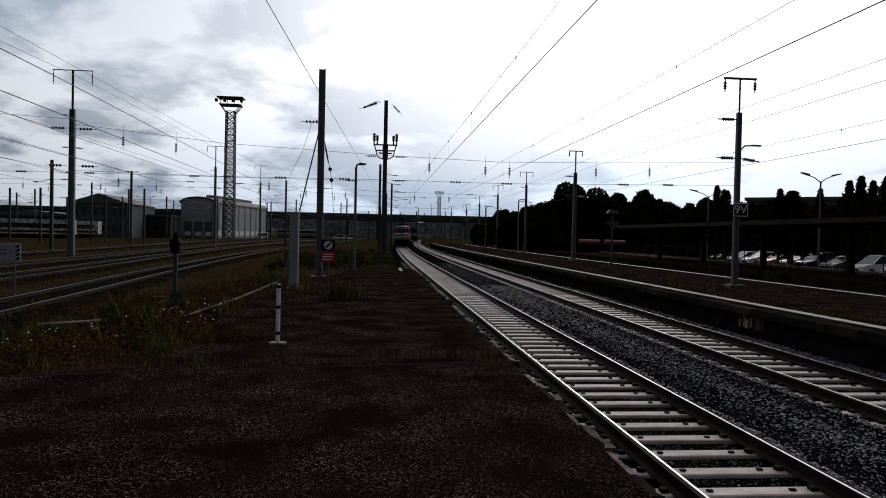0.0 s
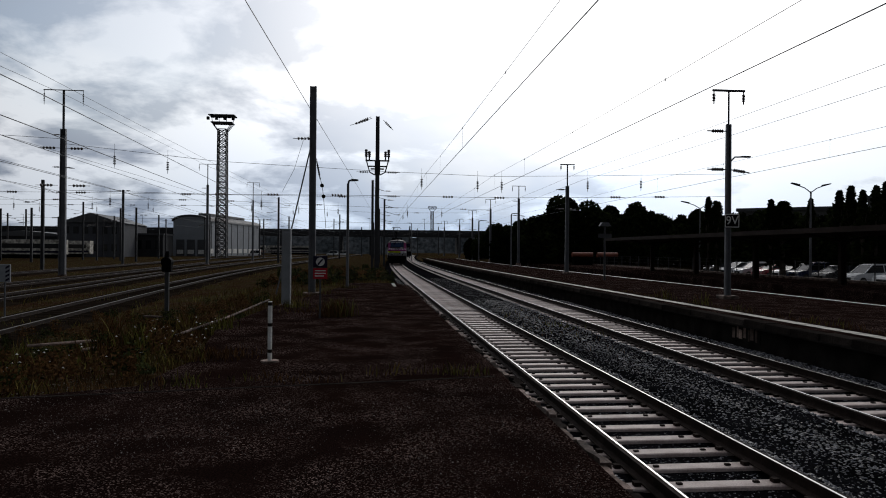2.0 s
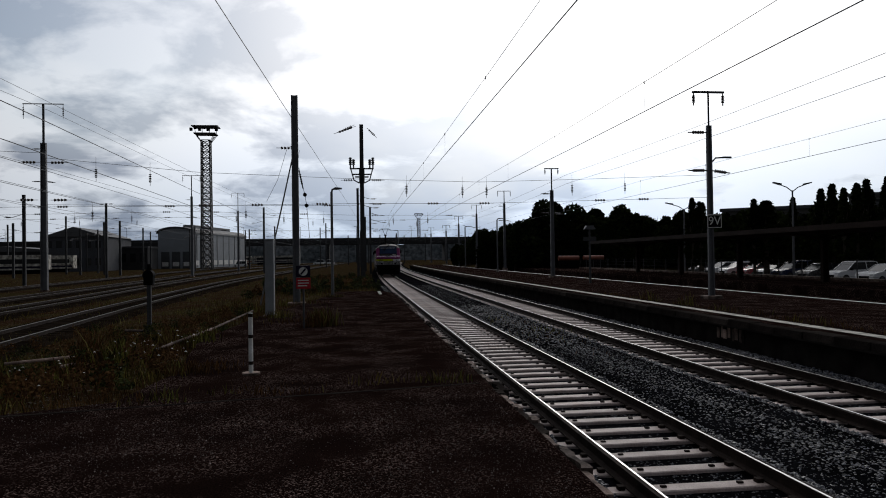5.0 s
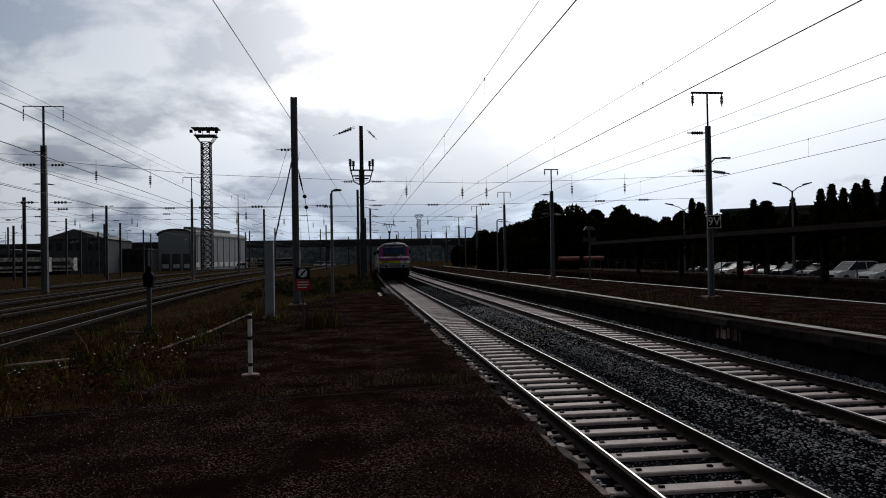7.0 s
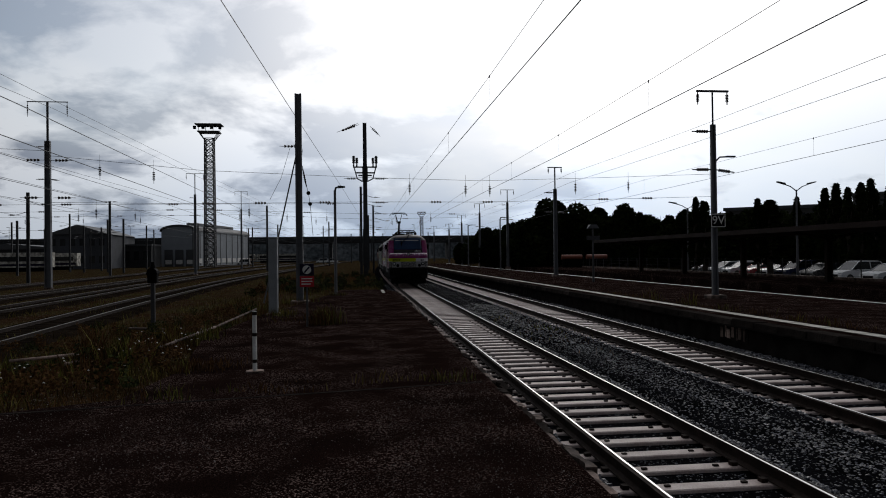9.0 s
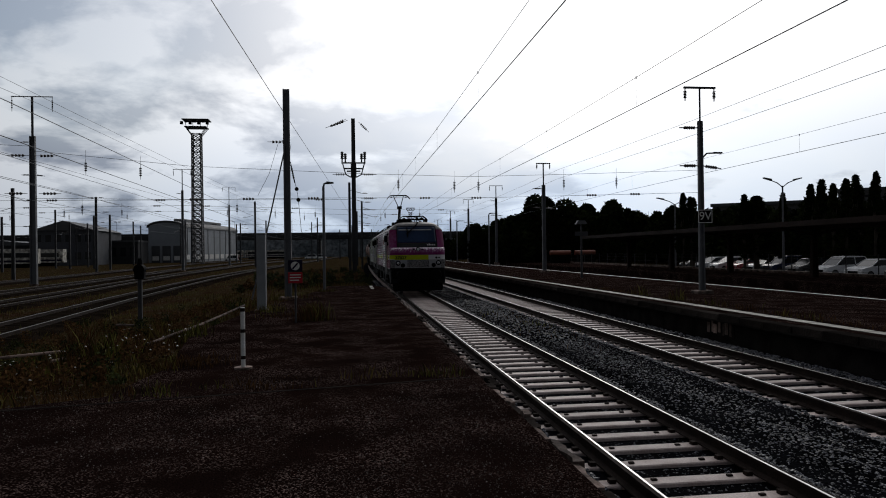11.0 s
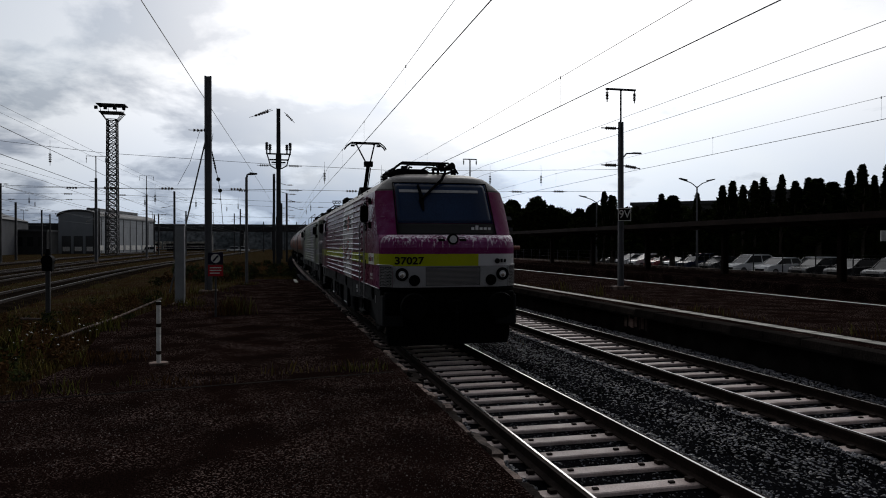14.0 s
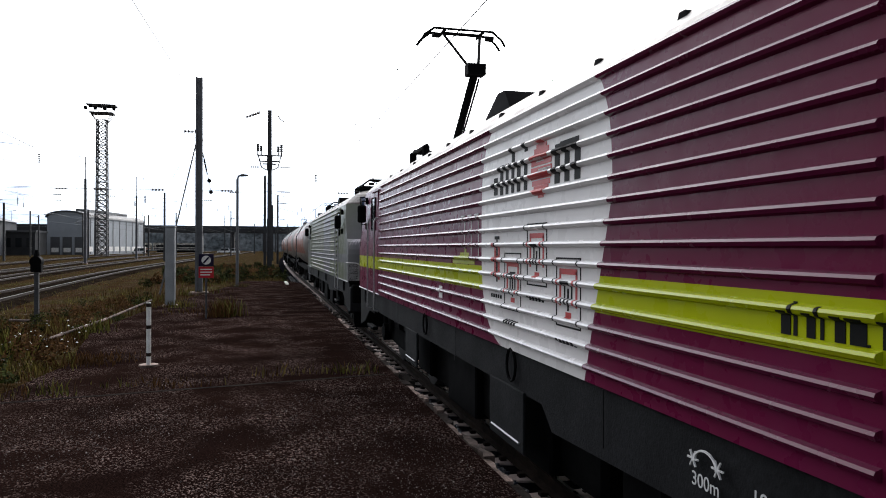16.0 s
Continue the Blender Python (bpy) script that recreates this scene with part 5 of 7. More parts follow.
def t_mast(x, y, z0, h_post, h_top, arm, label, w=0.11, arms=True, foot=True):
    """A catenary mast with a thin top post and a crossbar carrying two hanging insulators."""
    host = thing("catenary_mast", pose(x, y, z0), label, "catenary mast", "line masts")
    part("column", h_beam(B(), 0, 0, 0, h_post, w * 1.25, w), M["steel_grey"], host, "grey steel column")
    part("top_post", rod(B(), (0, 0, h_post - 0.5), (0, 0, h_top), w * 0.55, seg=8), M["steel_dark"], host)
    bar = part("crossbar", box(B(), -arm, -0.04, h_top, arm, 0.04, h_top + 0.07), M["steel_dark"], host, "steel crossbar")
    for s in (-1, 1):
        ib = B()
        insulator(ib, (s * (arm - 0.05), 0, h_top), (s * (arm - 0.05), 0, h_top - arm * 0.75), 0.07)
        part("insulator", ib, M["insulator"], bar)
    if arms:
        for k, (z, s) in enumerate(((h_post * 0.74, -1), (h_post * 0.74, 1), (h_post * 0.96, -1))):
            ab = B()
            insulator(ab, (s * w, 0, z), (s * (w + 0.75), 0, z - (0.0 if s < 0 else 0.1)), 0.07)
            part("bracket_insulator", ab, M["insulator"], host)
    if foot:
        part("footing", box(B(), -0.3, -0.3, -0.3, 0.3, 0.3, 0.12, 0.03), M["coping"], host, "concrete footing")
    return host


mast_sign = t_mast(13.0, 24.9, 0.0, 6.4, 7.6, 0.62, "grey steel catenary mast carrying a small number board", 0.062)
lampb = B()
pipe(lampb, [(0.1, 0, 5.05), (0.25, 0, 5.2), (0.65, 0, 5.22)], 0.03)
box(lampb, 0.5, -0.06, 5.19, 0.85, 0.06, 5.25, 0.01)
part("lamp_arm", lampb, M["steel_dark"], mast_sign, "short lamp bracket")
bd = part("board", box(B(), -0.21, -0.17, 2.60, 0.35, -0.14, 3.10, 0.01), M["black"], mast_sign, "black board with white border")
for a, b in (((-0.19, 2.62), (0.33, 2.62)), ((0.33, 2.62), (0.33, 3.08)), ((0.33, 3.08), (-0.19, 3.08)), ((-0.19, 3.08), (-0.19, 2.62))):
    rb = B()
    rod(rb, (a[0], -0.172, a[1]), (b[0], -0.172, b[1]), 0.014, seg=6)
    part("border", rb, M["white"], bd)
writing("9V", 0.44, pose(0.07, -0.175, 2.85, 90, 0, 0), bd, M["white"])
for x, y, hp, ht, a in ((14.7, 52.3, 6.6, 8.2, 0.55), (19.4, 92, 8.6, 10.2, 0.9), (21.3, 125, 9.2, 10.8, 0.95), (22.4, 155, 9.6, 11.2, 1.0), (24.0, 190, 9.4, 10.8, 1.0), (24.1, 230, 10, 11.9, 1.0)):
    t_mast(x, y, 0.0 if y < 150 else -0.7, hp, ht, a, "grey steel catenary mast on the island platform" if y < 150 else "distant grey steel catenary mast", 0.075 + 0.0004 * y)
t_mast(-26.3, 64, -0.75, 12.6, 15.9, 1.65, "tall grey steel catenary mast in the yard", 0.185)
t_mast(-24.4, 110, -0.75, 12.0, 15.1, 1.3, "tall grey catenary mast beside the yard tracks", 0.13)
t_mast(-24.1, 150, -0.75, 12.5, 16.1, 1.3, "tall grey catenary mast beside the yard tracks", 0.13)


def plain_mast(x, y, z0, z1, w, label, group="line masts", arms=()):
    host = thing("line_mast", pose(x, y, z0), label, "mast", group)
    part("column", h_beam(B(), 0, 0, 0, z1 - z0, w * 1.15, w), M["steel_dark"], host)
    for z, s, l in arms:
        ab = B()
        rod(ab, (0, 0, z - z0 + l * 0.3), (s * l, 0, z - z0), 0.03, seg=5)
        insulator(ab, (s * l, 0, z - z0), (s * (l + 0.8), 0, z - z0), 0.09)
        part("bracket", ab, M["insulator"], host)
    return host


for x, y, zt in ((0.2, 80, 9.5), (2.0, 103, 9.0), (1.6, 127, 9.0), (1.3, 155, 9.1), (1.0, 190, 9.0)):
    plain_mast(x, y, -0.7, zt, 0.10, "dark steel line mast beside the track", arms=((zt - 1.2, 1, 1.3), (zt - 2.2, 1, 1.6)))
for x, y, zt in ((-34.9, 80, 8.9), (-57.6, 150, 10.9), (-73.1, 160, 9.8), (-62, 120, 8.4), (-47, 140, 9.2), (-50, 175, 9.6), (-36, 165, 9.5), (-41, 130, 8.8), (-68, 190, 9.5), (-31, 205, 10), (-19, 170, 9.4), (-78, 150, 8.8), (-66, 135, 8.6), (-54, 120, 8.0), (-45, 200, 10.2), (-58, 210, 10), (-84, 175, 9.6), (-91, 160, 9.2), (-88, 145, 8.2), (-70, 118, 7.6), (-74, 178, 9.0), (-63, 172, 9.4), (-55, 160, 8.6), (-52, 142, 8.2), (-40, 190, 9.8), (-33, 150, 8.8), (-27, 185, 9.4), (-80, 132, 7.8), (-60, 100, 7.2)):
    plain_mast(x, y, -0.75, zt, 0.12, "dark steel mast standing in the yard", "yard masts", ((zt - 1.3, 1, 1.2), (zt - 2.4, -1, 1.2)))
for x, y, zt in ((-16.4, 130, 11.0), (-8, 190, 11), (-12, 240, 12), (8.5, 260, 10), (14, 250, 10), (12, 215, 9), (16, 290, 11), (5, 300, 10), (10.5, 330, 10), (20, 300, 11), (-3, 260, 10), (27, 280, 11)):
    plain_mast(x, y, -0.75, zt, 0.13, "thin distant line mast", "yard masts", ((zt - 1.5, 1, 1.4), (zt - 2.8, -1, 1.4)))
pin = plain_mast(-36.6, 110, -0.75, 10.3, 0.12, "thin pole with a cluster of insulators", "yard masts", ((10.2, 1, 0.3), (10.2, -1, 0.2)))

# big switch mast with insulator crown
sw = thing("switch_mast", pose(0.6, 69, -0.3), "dark steel mast with a crown of switch insulators", "mast")
part("column", h_beam(B(), 0, 0, 0, 14.9, 0.20, 0.15), M["steel_dark"], sw, "dark tapered steel column")
cr = B()
for z, l in ((10.55, 1.15), (10.0, 0.85), (9.75, 0.65)):
    box(cr, -l, -0.1, z, l, 0.1, z + 0.12)
for sd in (-1, 1):
    for y in (-0.45, 0.45):
        box(cr, sd * 0.2 - 0.06, y - 0.06, 9.3, sd * 0.2 + 0.06, y + 0.06, 10.6)
for x in (-1.08, -0.78, 0.78, 1.08):
    rod(cr, (x, 0, 10.6), (x, 0, 11.05), 0.07, seg=8)
    for k in range(4 if abs(x) > 1 else 3):
        rod(cr, (x, 0, 11.0 + 0.18 * k), (x, 0, 11.15 + 0.18 * k), 0.17, 0.10, seg=8)
pipe(cr, [(-1.05, 0, 10.6), (-0.75, 0, 9.5), (-0.3, 0, 9.25), (0.3, 0, 9.25), (0.75, 0, 9.5), (1.05, 0, 10.6)], 0.06)
part("switch_crown", cr, M["steel_dark"], sw, "switch frame with upright insulators")
for a, b in (((0, 0, 14.9), (-2.6, -1.5, 13.7)), ((-0.3, 0, 15.0), (-2.0, 0, 14.2)), ((0.3, 0, 14.8), (1.5, 0, 13.6)), ((0.3, 0, 9.5), (2.2, 0, 9.5)), ((-0.3, 0, 9.5), (-2.0, 0, 9.5)), ((0.3, 0, 7.2), (2.2, 0, 7.2))):
    ib = B()
    insulator(ib, Vector(a).lerp(Vector(b), 0.2), b, 0.12)
    part("insulator", ib, M["insulator"], sw)

# stayed pole beside the cabinet
pole = thing("stayed_pole", pose(-2.3, 27.9, -0.1), "tall dark steel pole braced by a stay", "pole")
part("column", h_beam(B(), 0, 0, 0, 8.1, 0.10, 0.095), M["steel_grey"], pole, "grey riveted channel column")
part("stay", rod(B(), (-0.05, 0, 5.9), (-1.02, -2.6, 0.2), 0.028, seg=6), M["steel_dark"], pole, "slanting steel stay")
wt = B()
pipe(wt, [(0.14, 0, 5.3), (0.24, 0, 4.8), (0.30, 0, 4.5)], 0.014)
insulator(wt, (0.15, 0, 5.2), (0.29, 0, 4.5), 0.045)
rod(wt, (0.36, -0.03, 4.26), (0.36, 0.03, 4.26), 0.075, seg=14)
rod(wt, (0.42, -0.03, 3.84), (0.42, 0.03, 3.84), 0.075, seg=14)
pipe(wt, [(0.30, 0, 4.5), (0.36, 0, 4.26), (0.42, 0, 3.84), (0.52, 0, 2.6)], 0.010)
part("tension_gear", wt, M["black"], pole, "wire tensioning wheels")
part("footing", box(B(), -0.35, -0.35, -0.3, 0.35, 0.35, 0.12, 0.04), M["coping"], pole, "concrete footing")

tower = thing("floodlight_tower", pose(-38.4, 190, -0.75), "tall lattice floodlight tower with a lamp platform", "floodlight tower")
def lattice(bm, w0, w1, h, n, r):
    lv = [(h * k / n, w0 + (w1 - w0) * k / n) for k in range(n + 1)]
    c = ((-1, -1), (1, -1), (1, 1), (-1, 1))
    for (za, wa), (zb, wb) in zip(lv, lv[1:]):
        for i in range(4):
            (ax, ay), (bx, by) = c[i], c[(i + 1) % 4]
            rod(bm, (ax * wa, ay * wa, za), (ax * wb, ay * wb, zb), r * 1.5, seg=4)
            rod(bm, (ax * wa, ay * wa, za), (bx * wb, by * wb, zb), r, seg=4)
            rod(bm, (bx * wa, by * wa, za), (ax * wb, ay * wb, zb), r, seg=4)
            rod(bm, (ax * wb, ay * wb, zb), (bx * wb, by * wb, zb), r, seg=4)
    return bm
part("lattice_shaft", lattice(B(), 1.25, 1.05, 33.5, 22, 0.125), M["steel_dark"], tower, "square steel lattice shaft")
pf = B()
for k in range(4):
    for s in (-1, 1):
        rod(pf, (s * 1.1, (k - 1.5) * 0.7, 33.0), (s * 2.6, (k - 1.5) * 1.2, 35.2), 0.09, seg=4)
box(pf, -2.7, -2.0, 35.0, 2.7, 2.0, 35.25)
box(pf, -3.3, -2.2, 36.9, 3.3, 2.2, 37.1)
for s in (-2.6, -0.9, 0.9, 2.6):
    rod(pf, (s, 0, 35.2), (s * 1.1, 0, 36.9), 0.09, seg=4)
part("lamp_platform", pf, M["steel_dark"], tower, "lamp platform with railings")
for i in range(7):
    fl = B()
    box(fl, -3.3 + 1.05 * i - 0.3, -2.5, 35.6 + 0.5 * (i % 2), -3.3 + 1.05 * i + 0.4, -1.9, 36.4 + 0.5 * (i % 2), 0.05)
    part("floodlight", fl, M["black"], tower, "floodlight")
far_tower = copy_thing(tower, pose(49, 560, -0.75))
tagged(far_tower, "distant lattice floodlight tower")


# ---- wires ----
def wire(name, pts, r, label):
    ob = part(name, pipe(B(), pts, r, 4), M["wire"])
    return tagged(ob, label, "wire", "overhead wires")


def span_points(x, y0, y1, z, sag, span, x2=None):
    pts, y = [], y0
    while y <= y1:
        u = ((y - y0) % span) / span
        pts.append((x + (bend(y) if x2 is None else (x2 - x) * (y - y0) / (y1 - y0)), y, z - sag * 4 * u * (1 - u)))
        y += span / 6
    return pts


def line_over(x, name, z=5.74, top=6.72, y1=330, r=0.0075, off=0.0):
    wire("contact_wire", [(x + off, -12, z), (x + off, 25, z), (x + off * 0.2, 69, z)] + [(x + bend(w), w, z) for w in range(90, y1 + 1, 20)], r * 1.6, "thin copper contact wire above the track")
    pts = span_points(x + off, -8, y1, top, 0.18, 54)
    wire("messenger_wire", pts, r, "thin sagging messenger wire above the contact wire")
    bm = B()
    for px, py, pz in pts[::1]:
        if py < 90:
            rod(bm, (px, py, pz), (px, py, z), r * 0.45, seg=4)
            rod(bm, (px, py, pz - 0.05), (px, py, pz + 0.03), r * 2.2, seg=5)
    tagged(part("dropper_wires", bm, M["wire"]), "thin dropper wires between contact and messenger wire", "wire", kind="stuff")


line_over(T1, "near")
line_over(T2, "second", 5.66, 6.66, off=0.45)
line_over(T3, "third", 5.72, 6.62)
for z in (6.45, 7.05):
    wire("feeder_wire", span_points(13.45, -8, 200, z, 0.25, 54, 15.5), 0.008, "feeder wire beside the mast")
wire("guy_wire", [(-4.10, -10, 7.7), (-2.74, 27.9, 7.66), (-1.2, 69, 7.66), (1.6, 150, 7.66)], 0.012, "long slanting wire past the pole top")
for x0, x1, x2, z in ((-11.0, -12.3, -13, 5.7), (-11.0, -12.3, -13, 6.9), (-16.6, -18, -20, 5.7), (-16.6, -18, -20, 6.9), (-21.5, -23, -26, 5.8), (-21.5, -23, -26, 7.0), (-31, -31.5, -36, 6.0), (-31, -31.5, -36, 7.4), (-26.3, -25.3, -24, 9.5), (-24.6, -24.4, -23.5, 14.6), (-27.9, -25.8, -25.2, 14.6)):
    wire("yard_wire", [(x0, 2, z), (x0, 25, z - 0.12), (x1, 64, z), (x2, 110, z - 0.1), (x2 + 1, 160, z), (x2 + 4, 300, z)], 0.016, "wire above the yard tracks")

# cross spans with hanging insulators
UP = [(-26.3, 64, 10.6), (-14, 66, 9.6), (0.6, 69, 9.3), (12, 69, 9.0), (22, 69, 9.25), (36, 69, 9.7)]
LO = [(-26.3, 64, 6.6), (-14, 66, 6.6), (0.6, 69, 6.95), (12, 69, 6.9), (27, 69, 7.2), (36, 69, 7.4)]
wire("cross_span_wire", UP, 0.022, "upper cross span wire over the tracks")
wire("cross_span_wire", LO, 0.022, "lower cross span wire over the tracks")
wire("cross_span_wire", [(-60, 110, 8.6), (-24.4, 110, 9.0), (0, 112, 8.4), (21, 125, 9)], 0.025, "distant cross span wire")
wire("cross_span_wire", [(-80, 80, 7.2), (-34.9, 80, 7.6), (0.2, 80, 7.6)], 0.022, "lower distant cross span wire")
wire("cross_span_wire", [(-26.3, 64, 11.0), (-60, 62, 12.2)], 0.022, "span wire running off from the yard mast")


def on_line(line, x):
    xs = [p[0] for p in line]
    return Vector((x, float(np.interp(x, xs, [p[1] for p in line])), float(np.interp(x, xs, [p[2] for p in line]))))


hang = thing("hanging_insulator", pose(0, 0, 0), "dark insulator hanging from the cross span", "insulator", "span insulators")
ib = B()
rod(ib, (0, 0, 0.5), (0, 0, -0.5), 0.014, seg=4)
insulator(ib, (0, 0, -0.3), (0, 0, -1.6), 0.13)
part("insulator_string", ib, M["insulator"], hang)
lie = thing("span_insulator", pose(0, 0, 0), "dark insulator string in the cross span wire", "insulator", "span insulators")
ib = B()
insulator(ib, (-0.9, 0, 0), (0.9, 0, 0), 0.13, 4)
part("insulator_string", ib, M["insulator"], lie)
xs_h = [-22.3, -18.0, 4.9, 10.4, 12.8, 21.5, 27.0]
xs_l = [-13.5, -9, -3.2, 7.5, 12.6, 24.4, 29.0]
for i, x in enumerate(xs_h):
    m = Matrix.Translation(on_line(UP, x))
    if i == 0:
        hang.matrix_world = m
    else:
        copy_thing(hang, m)
for i, x in enumerate(xs_l):
    m = Matrix.Translation(on_line(LO, x))
    if i == 0:
        lie.matrix_world = m
    else:
        copy_thing(lie, m)
for x, y, z in ((-27.6, 63.9, 7.0), (-25.0, 64.1, 7.0), (-27.4, 63.9, 10.2), (-25.2, 64.1, 10.2), (-5.6, 60, 10.9)):
    copy_thing(lie, pose(x, y, z))
FAR_SPANS = [[(-60, 110, 8.6), (-24.4, 110, 9.0), (0, 112, 8.4), (21, 125, 9)], [(-80, 80, 7.2), (-34.9, 80, 7.6), (0.2, 80, 7.6)], [(-75, 150, 10.2), (-24.1, 150, 10.6), (2, 152, 9.6), (22, 155, 10)], [(-75, 150, 7.6), (-24.1, 150, 7.8), (2, 152, 7.4), (22, 155, 7.6)]]
for sp in FAR_SPANS[2:]:
    wire("cross_span_wire", sp, 0.028, "far cross span wire over the yard")
for sp, hx, lx in ((FAR_SPANS[0], (-52, -41, -33, -18, -11, -5, 6, 12), (-46, -28, -21, -8, 3, 16)), (FAR_SPANS[1], (-60, -45, -28, -12), (-52, -38, -31, -20, -3)), (FAR_SPANS[2], (-66, -55, -44, -16, -9, 7, 13), (-60, -48, -38, -12, 10)), (FAR_SPANS[3], (), (-63, -50, -40, -27, -21, -6, 4, 15))):
    for x in hx:
        copy_thing(hang, Matrix.Translation(on_line(sp, x)))
    for x in lx:
        copy_thing(lie, Matrix.Translation(on_line(sp, x)))
wire("jumper_wire", [(-5.6, 60, 10.9), (-6.6, 62, 8.5), (-7.8, 64, 6.8)], 0.02, "loose jumper wire hanging in the yard")
wire("jumper_wire", [(-4.6, 60, 10.7), (-5.2, 62, 8.0), (-5.4, 64, 6.7)], 0.02, "loose jumper wire hanging in the yard")
wire("jumper_wire", [(-2.3, 28, 6.1), (-5.6, 60, 10.9)], 0.016, "wire from the pole to the span")


# ---- lamps, cabinet, signs, posts ----
def crook_lamp(x, y, z0, h, reach, label, w=0.055):
    host = thing("street_lamp", pose(x, y, z0), label, "lamp post", "platform lamps")
    part("post", rod(B(), (0, 0, 0), (0, 0, h - 0.15), w * 1.2, w, seg=10), M["steel_grey"], host, "slim grey post")
    hb = B()
    pipe(hb, [(0, 0, h - 0.2), (reach * 0.08, 0, h - 0.04), (reach * 0.3, 0, h)], w * 0.8)
    prism(hb, [(reach * 0.3, h - 0.05), (reach, h - 0.02), (reach, h + 0.03), (reach * 0.3, h + 0.06)], "y", -0.12, 0.12)
    part("lamp_head", hb, M["steel_dark"], host, "flat lamp head")
    part("base", rod(B(), (0, 0, -0.1), (0, 0, 0.05), w * 2.2, seg=12), M["steel_dark"], host)


crook_lamp(-1.05, 31.6, 0.0, 4.75, 0.45, "slim grey platform lamp with a bent head")
crook_lamp(15.0, 75, 0.0, 5.7, 0.7, "slim platform lamp with a bent head", 0.07)
crook_lamp(16.9, 110, 0.0, 6.4, 1.2, "slim platform lamp with a bent head", 0.09)
crook_lamp(9.6, 165, -0.7, 8.7, -1.2, "distant slim grey lamp post", 0.09)


def double_lamp(x, y, h, reach):
    host = thing("car_park_lamp", pose(x, y, -0.78), "tall car park lamp with two curved arms", "lamp post", "car park lamps")
    part("post", rod(B(), (0, 0, 0), (0, 0, h + 0.18), 0.10, 0.06, seg=10), M["steel_grey"], host)
    for s in (-1, 1):
        ar = B()
        pipe(ar, [(0, 0, h + 0.08), (s * reach * 0.3, 0, h + 0.43), (s * reach * 0.65, 0, h + 0.63)], 0.04)
        prism(ar, [(s * reach * 0.6, h + 0.58), (s * reach, h + 0.76), (s * reach, h + 0.84), (s * reach * 0.6, h + 0.72)], "y", -0.13, 0.13)
        part("lamp_arm", ar, M["steel_dark"], host)


double_lamp(34.0, 52, 7.1, 1.6)
double_lamp(33.7, 70, 6.9, 2.0)
hl = thing("platform_lamp", pose(13.8, 41, 0.0), "short platform post with a small hooded lamp and plate", "lamp post")
part("post", rod(B(), (0, 0, 0), (0, 0, 3.2), 0.07, 0.05, seg=10), M["steel_dark"], hl)
part("hood", prism(B(), [(-0.35, 3.2), (0.35, 3.2), (0.2, 3.42), (-0.2, 3.42)], "y", -0.15, 0.15), M["steel_grey"], hl)
part("plate", box(B(), -0.4, -0.05, 2.5, 0.4, -0.02, 2.75, 0.01), M["steel_dark"], hl)

cab = thing("relay_cabinet", pose(-2.55, 21.6, 0.0), "tall narrow grey metal relay cabinet", "cabinet")
part("body", box(B(), -0.13, -0.13, 0.0, 0.13, 0.13, 2.25, 0.015), M["cabinet"], cab)
part("door", box(B(), -0.11, -0.142, 0.12, 0.11, -0.132, 2.18, 0.004), M["cabinet"], cab, "flush grey door")
part("cap", box(B(), -0.145, -0.15, 2.25, 0.145, 0.145, 2.29, 0.01), M["cabinet"], cab)
part("plinth", box(B(), -0.2, -0.18, -0.25, 0.2, 0.18, 0.04, 0.01), M["coping"], cab, "concrete plinth")

sg = thing("warning_sign", pose(-1.28, 17.6, 0.0), "navy and red warning sign on a thin dark post", "sign")
part("post", rod(B(), (0, 0.03, -0.2), (0, 0.03, 1.5), 0.022, seg=8), M["steel_dark"], sg, "thin dark post")
p1 = part("upper_plate", box(B(), -0.17, -0.005, 1.24, 0.17, 0.005, 1.52, 0.003), M["navy"], sg, "navy plate with a white disc")
part("disc", rod(B(), (0, -0.006, 1.38), (0, -0.011, 1.38), 0.105, seg=24), M["white"], p1, "white disc")
st = B()
for a in ((-0.06, -0.07, 0.06, 0.07),):
    rod(st, (a[0], -0.014, 1.38 + a[1]), (a[2], -0.014, 1.38 + a[3]), 0.022, seg=6)
part("stroke", st, M["navy"], p1, "slanting dark stroke")
p2 = part("lower_plate", box(B(), -0.17, -0.005, 0.96, 0.17, 0.005, 1.225, 0.003), M["red"], sg, "red plate with white lines")
for k in range(3):
    part("line", box(B(), -0.13, -0.010, 1.15 - 0.065 * k, 0.13 - 0.04 * (k == 2), -0.006, 1.175 - 0.065 * k), M["white"], p2)

mk = thing("marker_post", pose(-1.55, 10.8, 0.0), "white marker post with two rusty bands", "post")
part("pole", rod(B(), (0, 0, 0), (0, 0, 0.90), 0.032, seg=12), M["white"], mk, "white painted steel tube")
for z in (0.14, 0.53, 0.84):
    part("band", rod(B(), (0, 0, z), (0, 0, z + 0.05), 0.034, seg=12), M["rail_side"], mk, "dark rusty band")
part("base_plate", rod(B(), (0, 0, -0.02), (0, 0, 0.025), 0.13, seg=16), M["coping"], mk, "round foot plate")

shunt = thing("shunting_signal", pose(-6.35, 22.9, -0.75), "small dark shunting signal on a weathered post", "signal")
part("post", box(B(), -0.06, -0.05, 0.0, 0.06, 0.05, 1.75, 0.01), M["steel_dark"], shunt, "weathered grey post")
hd = B()
rod(hd, (0, -0.14, 2.0), (0, 0.14, 2.0), 0.16, seg=16)
box(hd, -0.14, -0.12, 1.7, 0.14, 0.12, 2.0, 0.02)
rod(hd, (0, 0, 2.15), (0, 0, 2.34), 0.09, 0.05, seg=10)
part("signal_head", hd, M["black"], shunt, "round black signal head")

